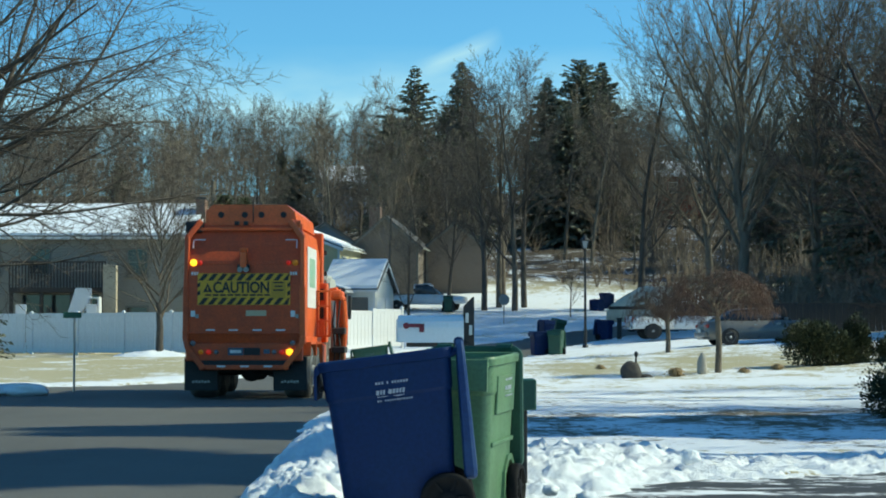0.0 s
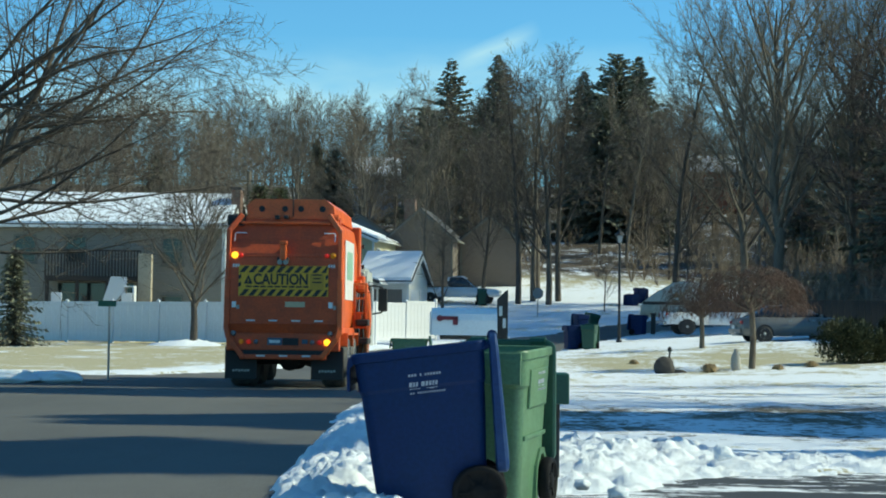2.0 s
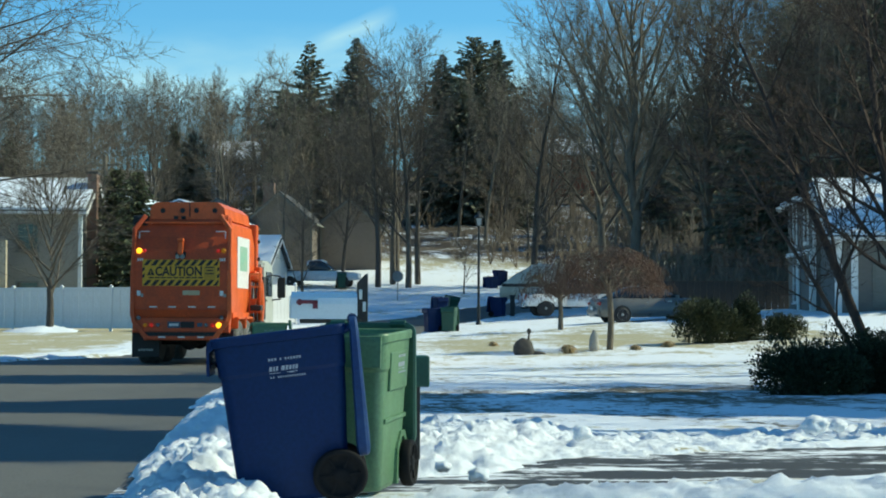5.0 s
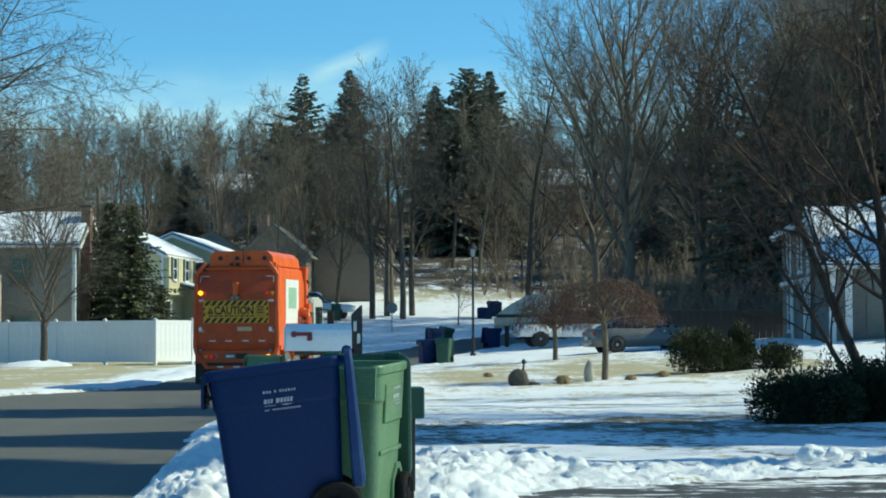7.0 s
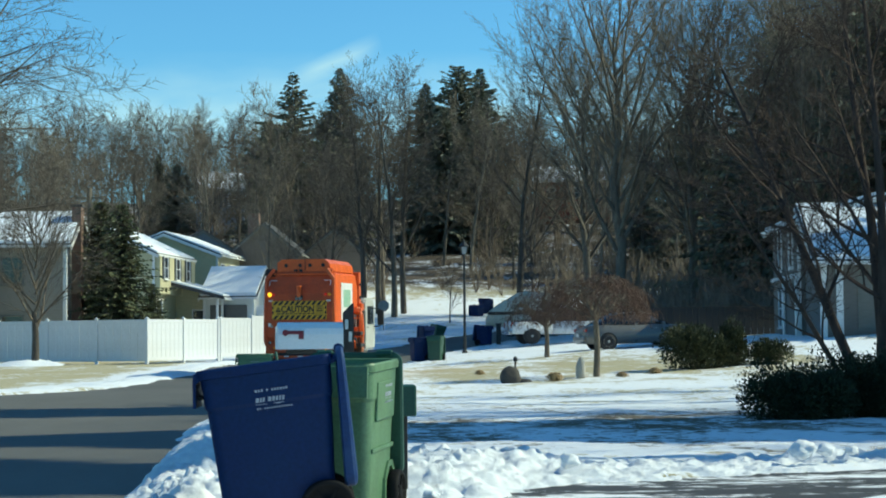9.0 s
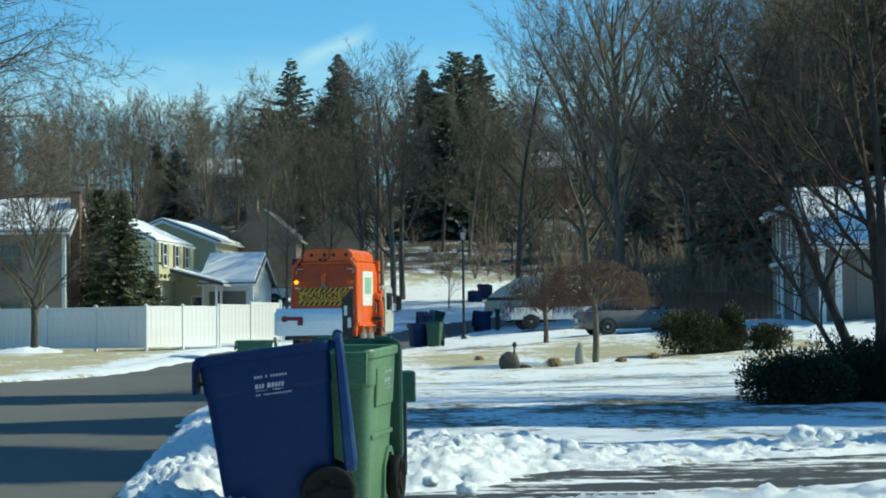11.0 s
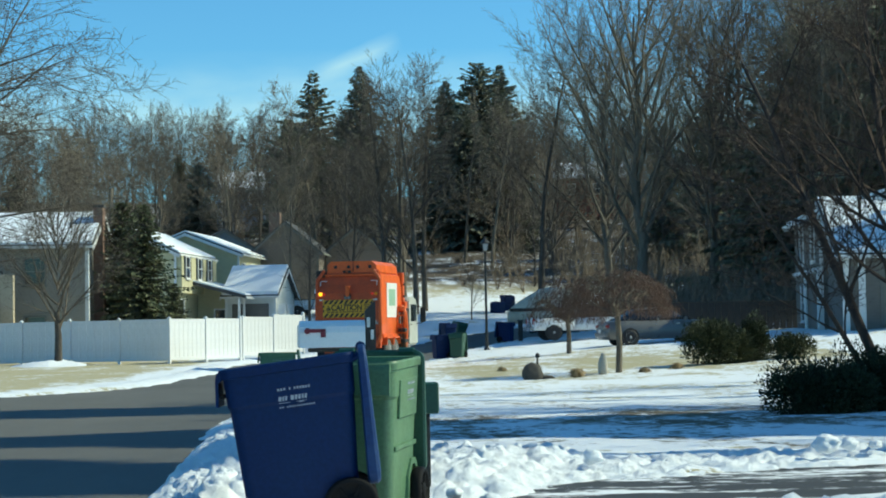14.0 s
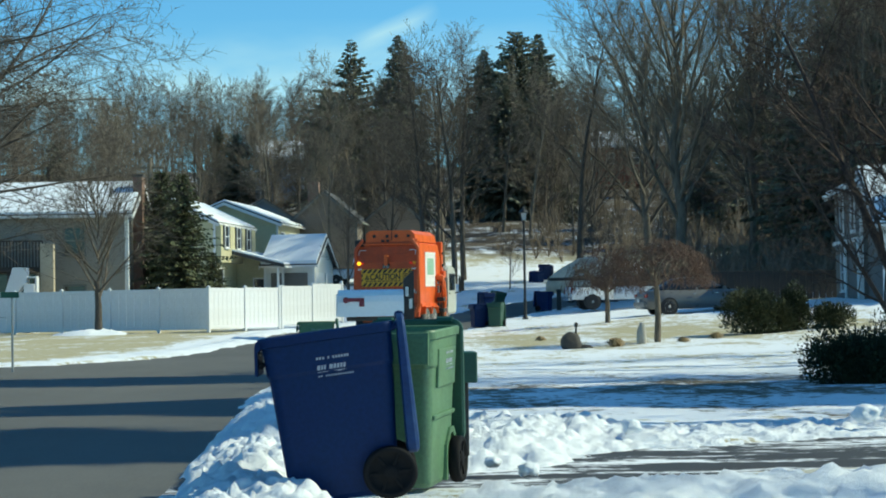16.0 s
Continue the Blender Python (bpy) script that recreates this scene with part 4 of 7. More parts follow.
def wheeled_bin(m, mat, lid_mat, label, lid_angle=8.0, prints=True, group="emptied wheeled bins", closed=False, panel=True, start=-0.16):
    """Two-wheeled household cart; front towards -y, hinge and wheels towards +y."""
    t = thing("wheeled_bin", m, label, "bin", group)
    bm = bmesh.new()
    loft(bm, [ring(0.235, -0.305, 0.26, 0.05, 0.03, 8), ring(0.25, -0.32, 0.28, 0.05, 0.06, 8), ring(0.262, -0.332, 0.30, 0.06, 0.36, 8), ring(0.272, -0.340, 0.322, 0.06, 0.60, 8),
              ring(0.281, -0.346, 0.334, 0.06, 0.765, 8), ring(0.291, -0.356, 0.342, 0.06, 0.785, 8), ring(0.298, -0.362, 0.352, 0.06, 0.945, 8), ring(0.313, -0.378, 0.366, 0.065, 0.950, 8), ring(0.316, -0.382, 0.370, 0.066, 0.992, 8), ring(0.309, -0.376, 0.364, 0.062, 1.004, 8),
              ring(0.288, -0.352, 0.34, 0.055, 1.0, 8), ring(0.27, -0.325, 0.32, 0.05, 0.6, 8), ring(0.225, -0.26, 0.25, 0.045, 0.07, 8)])
    part("body", bm, mat, t, "open plastic body with tapered sides")
    # raised side panels and the lip at the front
    for sx in (-1, 1):
        if panel:
            part("side_panel", one_box((sx * 0.290, 0.02, 0.76), (0.018, 0.46, 0.24), Euler((0, radians(sx * 3.5), 0)).to_matrix(), 0.007), mat, t)
        if panel:
            part("side_rib", one_box((sx * 0.272, 0.0, 0.46), (0.016, 0.56, 0.03), Euler((0, radians(sx * 3), 0)).to_matrix(), 0.006), mat, t)
    bm = bmesh.new()
    prism(bm, [(-0.365, 0.998), (-0.392, 0.988), (-0.402, 0.95), (-0.418, 0.80), (-0.402, 0.795), (-0.388, 0.93), (-0.36, 0.95)], -0.28, 0.28, "x")
    part("front_lip", bm, mat, t, "turned-down front lip")
    bm = bmesh.new()
    rod(bm, (-0.27, -0.375, 0.85), (0.27, -0.375, 0.85), 0.014, n=8)
    part("lift_bar", bm, M_TYRE, t)
    # handle and hinge
    bm = bmesh.new()
    rod(bm, (-0.29, 0.405, 0.99), (0.29, 0.405, 0.99), 0.015, n=8)
    for x in (-0.27, 0.27):
        rod(bm, (x, 0.35, 0.96), (x, 0.405, 0.99), 0.018, n=8)
    part("handle", bm, mat, t)
    # lid: shallow dished panel on the hinge
    bm = bmesh.new()
    # thin at the hinge, deeper towards its free edge
    loft(bm, [ring(0.305, 0.0, 0.77, 0.06, 0.0, 8), ring(0.318, -0.012, 0.79, 0.07, 0.006, 8), ring(0.318, -0.012, 0.79, 0.07, 0.034, 8), ring(0.305, 0.0, 0.775, 0.07, 0.046, 8), ring(0.25, 0.06, 0.72, 0.07, 0.05, 8)])
    for q in bm.verts:
        q.co.z *= 0.95 + 0.75 * max(0.0, q.co.y)
    if closed:
        lm = pose(0, 0.40, 1.015, 0, 0, 180)
    else:
        lm = pose(0, 0.386, 1.03, -90 + lid_angle, 0, 0)
    lid = part("lid", bm, lid_mat, t, "lid hanging open" if not closed else "closed lid", False, lm)
    for x in (-0.2, 0.2):
        bm = bmesh.new()
        rod(bm, (x - 0.05, 0.0, 0.02), (x + 0.05, 0.0, 0.02), 0.028, n=8)
        part("lid_hinge", bm, lid_mat, lid)
    # wheels on the axle
    bm = bmesh.new()
    rod(bm, (-0.30, 0.24, 0.15), (0.30, 0.24, 0.15), 0.012, n=8)
    part("axle", bm, M_STEEL, t)
    for sx in (-1, 1):
        bm = bmesh.new()
        lathe(bm, [(0.10, -0.035), (0.14, -0.035), (0.15, -0.02), (0.15, 0.02), (0.14, 0.035), (0.118, 0.036), (0.112, 0.018), (0.05, 0.018), (0.045, 0.03), (0.015, 0.032)], 28, pose(sx * 0.305, 0.24, 0.15, 0, 90 * sx))
        w = part("wheel", bm, M_TYRE, t, "black plastic wheel", True)
        for k in range(6):
            a = 2 * math.pi * k / 6
            c = (sx * 0.326, 0.24 + 0.08 * math.cos(a), 0.15 + 0.08 * math.sin(a))
            part("spoke", one_box(c, (0.012, 0.075, 0.018), Euler((a, 0, 0)).to_matrix(), 0.003), M_TYRE, w)
        bm = bmesh.new()
        prism(bm, [(0.04, 0.04), (0.06, 0.26), (0.16, 0.36), (0.27, 0.36), (0.34, 0.28), (0.30, 0.27), (0.24, 0.325), (0.17, 0.32), (0.095, 0.24), (0.08, 0.04)], sx * 0.245, sx * 0.275, "x")
        if panel:
            part("wheel_arch", bm, mat, t)
        else:
            bm.free()
    if prints:
        for sx in (-1, 1):
            rows = ((0.848, 0.014, [0.011, 0.011, 0.011, 0.0, 0.008, 0.0, 0.010, 0.010, 0.010, 0.010, 0.010, 0.010]), (0.795, 0.026, [0.016, 0.010, 0.010, 0.0, 0.018, 0.014, 0.012, 0.011, 0.012]),
                    (0.770, 0.003, [0.06, 0.0, 0.0, 0.06]), (0.768, 0.007, [0.0] * 8 + [0.026]), (0.746, 0.010, [0.009, 0.008, 0.0] + [0.0075] * 12))
            for z, h, ws in rows:
                y = start
                for wd in ws:
                    if wd:
                        yy = (y + wd / 2) * (1 if sx > 0 else -1)
                        off = 0.3015 if panel else 0.2935
                        part("print_bar", one_box((sx * (off + 0.04 * (z - 0.76)), yy, z), (0.003, wd, h), Euler((radians(-14 * sx if h > 0.02 else 0), radians(sx * 3.5), 0)).to_matrix()), M_PRINT, t)
                    y += (wd or 0.008) + 0.0055
    return t


# blue bin leaning a little forward, its long side to the lane; green bin turned beside it
wheeled_bin(Matrix.Translation((-0.203, 11.3, 0.085)) @ pose(0, 0, 0, 0, 0, -90) @ pose(0, 0, 0, 7.2) @ Matrix.Diagonal((1, 1.05, 1, 1)), M_BINBLUE, M_BINLID, "dark blue plastic wheeled bin, lid hanging open, beside the driveway", -3.0, panel=False, start=-0.075)
wheeled_bin(Matrix.Translation((0.112, 12.2, 0.07)) @ pose(0, 0, 0, 0, 0, -15) @ pose(0, 0, 0, 2.0), M_BINGREEN, M_BINDARK, "green plastic wheeled bin, lid hanging open, behind a blue bin", -1.0, start=-0.02)
kerb_bin = wheeled_bin(Matrix.Translation((-1.36, 39.5, -0.05)) @ pose(0, 0, 0, 0, 0, -90), M_BINGREEN, M_BINDARK, "green plastic wheeled bin just emptied at the street edge", 4.0, start=-0.10)

# bins far along the bend
wheeled_bin(Matrix.Translation(on(4.62, 78.7, 0.03)) @ pose(0, 0, 0, 0, 0, -15), M_BINDARK, M_BINDARK, "dark green wheeled bin on the snow by the bend", 6, False, "bins along the bend")
wheeled_bin(Matrix.Translation(on(3.98, 79.0, 0.03)) @ pose(0, 0, 0, 0, 0, -70), M_BINBLUE, M_BINLID, "dark blue wheeled bin beside a green bin", 6, False, "bins along the bend")
wheeled_bin(Matrix.Translation(on(5.05, 93.5, 0.33)) @ pose(0, 0, 0, 0, 0, 20), M_BINBLUE, M_BINLID, "blue wheeled bin on heaped snow across the bend", 6, False, "bins along the bend")
wheeled_bin(Matrix.Translation(on(6.05, 103.0, 0.1)) @ pose(0, 0, 0, 0, 12, 20), M_BINDARK, M_BINDARK, "dark bin leaning on the snow across the bend", 6, False, "bins along the bend")
wheeled_bin(Matrix.Translation(on(8.2, 97.5, 0.05)) @ pose(0, 0, 0, 0, 0, 60), M_BINBLUE, M_BINLID, "blue wheeled bin beside a driveway post", 6, False, "bins along the bend")
dp = thing("driveway_post", Matrix.Translation(on(8.95, 97.6, 0.0)), "short dark timber post at the driveway's mouth", "post")
part("post", one_box((0, 0, 0.5), (0.22, 0.2, 1.1), None, 0.02), paint("dark_post_timber", (0.03, 0.028, 0.026), 0.85), dp)
part("cap", one_box((0, 0, 1.08), (0.30, 0.28, 0.08), None, 0.02), paint("dark_post_cap", (0.045, 0.042, 0.04), 0.8), dp)
wheeled_bin(Matrix.Translation(on(10.75, 128.0, 0.05)) @ pose(0, 0, 0, 0, 14, -60), M_BINBLUE, M_BINLID, "blue wheeled bin tilted on the snow slope", 6, False, "bins along the bend")
wheeled_bin(Matrix.Translation(on(10.25, 126.5, -0.25)) @ pose(0, 0, 0, 0, -8, 40), M_BINBLUE, M_BINLID, "blue wheeled bin sunk in the snow slope", 6, False, "bins along the bend")
wheeled_bin(Matrix.Translation(on(0.3, 127, 0.05)) @ pose(0, 0, 0, 0, 0, 10), M_BINDARK, M_BINDARK, "dark green bin beside a parked pickup", 6, False, "bins along the bend", True)

# mailbox on its post
M_MAIL = paint("white_mailbox_enamel", (0.80, 0.81, 0.82), 0.3, 0.0, 0.10, (0.55, 0.55, 0.56), 3, 160, 0.01)
M_FLAG = paint("dark_red_flag", (0.20, 0.02, 0.035), 0.4, 0.0, 0.2, (0.1, 0.02, 0.02), 10, 60, 0.0)
M_POST = paint("weathered_black_timber", (0.030, 0.028, 0.026), 0.85, 0.0, 0.5, (0.09, 0.08, 0.07), 6, 30, 0.25)
M_NUM = paint("silver_numerals", (0.62, 0.63, 0.62), 0.35, 0.3, 0.2, (0.3, 0.3, 0.3), 10, 60, 0.0)
mb = thing("mailbox", Matrix.Translation((0.0, 15.8, 0.0)) @ pose(0, 0, 0, 0, 0, 2), "white enamel mailbox with dark red flag on a dark post", "mailbox")
bm = bmesh.new()
prism(bm, [(-0.13, 0.0), (0.13, 0.0), (0.13, 0.12), (0.115, 0.17), (0.075, 0.205), (0.0, 0.22), (-0.075, 0.205), (-0.115, 0.17), (-0.13, 0.12)], -0.37, 0.165, "x")
for q in bm.verts:
    q.co.z += 1.135
part("box", bm, M_MAIL, mb, "white barrel-topped box")
part("box_door", one_box((-0.378, 0, 1.23), (0.014, 0.24, 0.19), None, 0.005), M_MAIL, mb)
fl = part("flag_arm", one_box((-0.235, -0.138, 1.272), (0.155, 0.008, 0.03), None, 0.003), M_FLAG, mb, "dark red signal flag")
part("flag_blade", one_box((-0.178, -0.138, 1.252), (0.042, 0.008, 0.07), None, 0.003), M_FLAG, fl)
bm = bmesh.new()
rod(bm, (-0.305, -0.145, 1.27), (-0.305, -0.128, 1.27), 0.026, n=12)
part("flag_pivot", bm, M_FLAG, fl)
part("cradle", one_box((-0.05, 0, 1.115), (0.50, 0.16, 0.034), None, 0.006), M_POST, mb)
bm = bmesh.new()
prism(bm, [(0.168, 0.0), (0.255, 0.0), (0.255, 1.51), (0.235, 1.50), (0.168, 1.43)], -0.045, 0.045, "y")
part("post", bm, M_POST, mb, "dark timber post with slanted top")
part("brace", one_box((0.05, 0.0, 0.98), (0.34, 0.06, 0.06), Euler((0, radians(38), 0)).to_matrix(), 0.008), M_POST, mb)
for x, z in ((0.195, 1.335), (0.225, 1.235)):
    part("numeral_bar", one_box((x, -0.049, z), (0.026, 0.006, 0.08), None, 0.002), M_NUM, mb)

# dark green box on a stake beyond the green bin
nb = thing("newspaper_box", Matrix.Translation((0.60, 14.2, 0.0)), "small dark green plastic newspaper box on a stake", "newspaper box")
part("box", one_box((0, 0, 0.76), (0.16, 0.40, 0.225), None, 0.012), M_BINDARK, nb)
part("stake", one_box((0, 0, 0.33), (0.04, 0.04, 0.66), None, 0.005), M_POST, nb)

# ---- fence, lamp, signs ----
M_VINYL = paint("white_vinyl", (0.69, 0.70, 0.72), 0.45, 0.0, 0.18, (0.5, 0.5, 0.48), 1.2, 30, 0.02)
M_IRON = paint("black_lamp_iron", (0.02, 0.022, 0.024), 0.5, 0.3, 0.3, (0.08, 0.08, 0.08), 5, 40, 0.04)
M_LAMPGLASS = paint("milky_lamp_glass", (0.34, 0.36, 0.36), 0.25, 0.0, 0.2, (0.4, 0.4, 0.4), 6, 40, 0.0)
M_SIGNGREY = paint("bare_aluminium_sign_back", (0.26, 0.26, 0.25), 0.5, 0.4, 0.3, (0.2, 0.2, 0.2), 4, 30, 0.02)
M_SIGNGREEN = paint("green_street_sign", (0.03, 0.13, 0.07), 0.45, 0.0, 0.2, (0.1, 0.1, 0.1), 5, 30, 0.0)


def fence_run(name, a, b, label, picket=True):
    """Panel fence between two ground points: posts with caps, rails and tongued boards."""
    a, b = Vector(a), Vector(b)
    L = (b - a).to_2d().length
    ang = math.atan2(b.y - a.y, b.x - a.x)
    f = thing(name, Matrix.Translation(a) @ Matrix.Rotation(ang, 4, "Z"), label, "fence")
    n = max(1, round(L / 2.42))
    w = L / n
    slope = (b.z - a.z) / L
    post = mesh_of("post", one_box((0, 0, 0.88), (0.127, 0.127, 1.9), None, 0.008))
    bm = bmesh.new()
    box(bm, (0, 0, 0.02), (0.15, 0.15, 0.03), None, 0.004)
    box(bm, (0, 0, 0.06), (0.13, 0.13, 0.07), None, 0.0, (0.1, 0.1))
    cap = mesh_of("cap", bm)
    m = 8 if picket else 6
    board = mesh_of("board", one_box((0, 0, 0), ((w - 0.13) / m - 0.012, 0.03, 1.62), None, 0.006))
    rail = mesh_of("rail", one_box((0, 0, 0), (w - 0.12, 0.05, 0.14), None, 0.008))
    for me in (post, cap, board, rail):
        me.materials.append(M_VINYL)
    for k in range(n + 1):
        p = part("post", post, None, f, at=pose(k * w, 0, k * w * slope))
        part("cap", cap, None, p, at=pose(0, 0, 1.83))
    for k in range(n):
        zc = (k + 0.5) * w * slope
        for z in (0.14, 1.74):
            part("rail", rail, None, f, at=pose((k + 0.5) * w, 0, zc + z))
        for j in range(m):
            x = k * w + 0.065 + (w - 0.13) * (j + 0.5) / m
            part("board", board, None, f, at=pose(x, 0, x * slope + 0.94))
    return f


CORNER = Vector((-7.33, 81.0, 0.36))
fence_run("vinyl_fence", (-27.0, 88.9, 0.28), CORNER, "tall white vinyl panel fence in shade", False)
fence_run("vinyl_fence", CORNER, (-4.65, 86.0, 0.40), "tall white vinyl privacy fence in sun beside the street")
fence_run("vinyl_fence", Vector((-4.55, 86.25, 0.42)), (-1.95, 91.0, 0.62), "tall white vinyl privacy fence running on past a joint")

# post lamp at the bend
lp = thing("street_lamp", Matrix.Translation(on(6.66, 90, 0.03)), "black iron lamp post with a lantern head on the snowy verge", "street lamp")
bm = bmesh.new()
lathe(bm, [(0.14, 0), (0.14, 0.1), (0.085, 0.2), (0.075, 0.9), (0.06, 1.0), (0.058, 3.0), (0.05, 4.55), (0.09, 4.6), (0.05, 4.66)], 12)
part("post", bm, M_IRON, lp)
head = part("lantern_glass", one_box((0, 0, 4.86), (0.20, 0.20, 0.34), None, 0.01, (1.45, 1.45)), M_LAMPGLASS, lp, "milky lantern glass")
bm = bmesh.new()
lathe(bm, [(0.24, 5.02), (0.25, 5.05), (0.12, 5.19), (0.04, 5.26), (0.05, 5.30), (0.01, 5.36)], 8)
part("lantern_roof", bm, M_IRON, lp)
for sx, sy in ((1, 1), (1, -1), (-1, 1), (-1, -1)):
    bm = bmesh.new()
    rod(bm, (sx * 0.10, sy * 0.10, 4.67), (sx * 0.155, sy * 0.155, 5.03), 0.020, n=5)
    part("lantern_bar", bm, M_IRON, lp)

st = thing("stop_sign", Matrix.Translation(on(3.75, 118, 0.0)) @ pose(0, 0, 0, 0, 0, 15), "bare grey back of an octagonal road sign", "road sign")
bm = bmesh.new()
prism(bm, [(0.36 * math.cos(radians(22.5 + 45 * k)), 1.55 + 0.36 * math.sin(radians(22.5 + 45 * k))) for k in range(8)], -0.006, 0.006, "y")
part("plate", bm, M_SIGNGREY, st)
part("post", one_box((0, 0.03, 0.85), (0.06, 0.04, 1.8), None, 0.006), M_STEEL, st)

ss = thing("street_sign", Matrix.Translation((-8.05, 42.0, -0.06)), "thin grey post with a green street-name blade", "street sign")
bm = bmesh.new()
rod(bm, (0, 0, 0), (0, 0, 1.62), 0.026, n=8)
part("post", bm, M_STEEL, ss)
part("blade", one_box((-0.05, 0.0, 1.68), (0.40, 0.012, 0.13), None, 0.003), M_SIGNGREEN, ss, "green name blade seen almost edge on")

# ---- houses ----
def siding(name, c, vary=0.0, pitch=0.13):
    """Lapped boards: fine horizontal steps in the relief, soft stains."""
    m, nt, b = node_mat(name, 0.7, 0.0, 0.3)
    tc = nt.nodes.new("ShaderNodeTexCoord")
    sp = nt.nodes.new("ShaderNodeSeparateXYZ")
    nt.links.new(tc.outputs["Object"], sp.inputs[0])
    mm = nt.nodes.new("ShaderNodeMath")
    mm.operation = "MULTIPLY"
    nt.links.new(sp.outputs[2], mm.inputs[0])
    mm.inputs[1].default_value = 1 / pitch
    fr = nt.nodes.new("ShaderNodeMath")
    fr.operation = "FRACT"
    nt.links.new(mm.outputs[0], fr.inputs[0])
    n1, n2 = noise_node(nt, 0.8, 5.0, 0.7), noise_node(nt, 14.0, 4.0, 0.6, stretch=(0.2, 0.2, 3))
    col = mixed(nt, ramp(nt, n1, [(0.45, (0, 0, 0)), (0.8, (0.3,) * 3)]), c, tuple(v * 0.6 for v in c))
    col = mixed(nt, 1.0, col, ramp(nt, n2, [(0.3, (0.85,) * 3), (0.7, (1.1,) * 3)]), "MULTIPLY")
    nt.links.new(col, b.inputs["Base Color"])
    bump(nt, b, fr.outputs[0], 0.6, 0.02)
    return m


M_TAUPE = siding("taupe_siding", (0.27, 0.25, 0.215))
M_UMBER = siding("dark_taupe_siding", (0.155, 0.145, 0.130))
M_CEDARLEAF = leaf_mat("cedar_leaves", (0.055, 0.070, 0.032), (0.19, 0.19, 0.095))
M_GREYS = siding("grey_siding", (0.17, 0.17, 0.15))
M_YEL = siding("pale_yellow_siding", (0.53, 0.49, 0.31))
M_WHITES = siding("white_siding", (0.66, 0.66, 0.62))
M_DARKS = siding("brown_grey_siding", (0.20, 0.165, 0.135))
M_BLUES = siding("blue_grey_siding", (0.20, 0.25, 0.30))
M_REDS = siding("barn_red_siding", (0.20, 0.05, 0.035))
M_TRIM = paint("white_trim", (0.74, 0.74, 0.72), 0.5, 0.0, 0.2, (0.4, 0.38, 0.35), 2, 30, 0.02)
M_BRICK = paint("old_chimney_brick", (0.20, 0.11, 0.08), 0.9, 0.0, 0.5, (0.30, 0.25, 0.2), 4, 16, 0.3)
M_DECK = paint("dark_stained_deck", (0.045, 0.034, 0.028), 0.8, 0.0, 0.4, (0.09, 0.075, 0.06), 3, 30, 0.2)
M_SHINGLE = paint("dark_shingles", (0.06, 0.058, 0.056), 0.9, 0.0, 0.4, (0.11, 0.1, 0.1), 2, 12, 0.4)


def window(parent, c, w, h, face="y", out=-1, trim=None, name="window"):
    """A framed window standing in a wall face: c its centre on the wall, face the axis of the wall's normal."""
    def sized(a, d, z):
        return (a, d, z) if face == "y" else (d, a, z)

    def moved(a, d, z):
        return (c[0] + a, c[1] + d * out, c[2] + z) if face == "y" else (c[0] + d * out, c[1] + a, c[2] + z)
    bm = bmesh.new()
    t = 0.09
    for a, z, sa, sz in ((-w / 2, 0, t, h + t), (w / 2, 0, t, h + t), (0, h / 2, w - t, t), (0, -h / 2, w - t, t), (0, 0, w - t, 0.05)):
        box(bm, moved(a, 0.02, z), sized(sa, 0.09, sz))
    fr = part(name, bm, trim or M_TRIM, parent)
    part("pane", one_box(moved(0, 0.004, 0), sized(w - 0.06, 0.03, h - 0.06)), M_GLASS, fr)
    part("sill", one_box(moved(0, 0.05, -h / 2 - 0.07), sized(w + 0.2, 0.14, 0.05), None, 0.01), trim or M_TRIM, fr)
    return fr


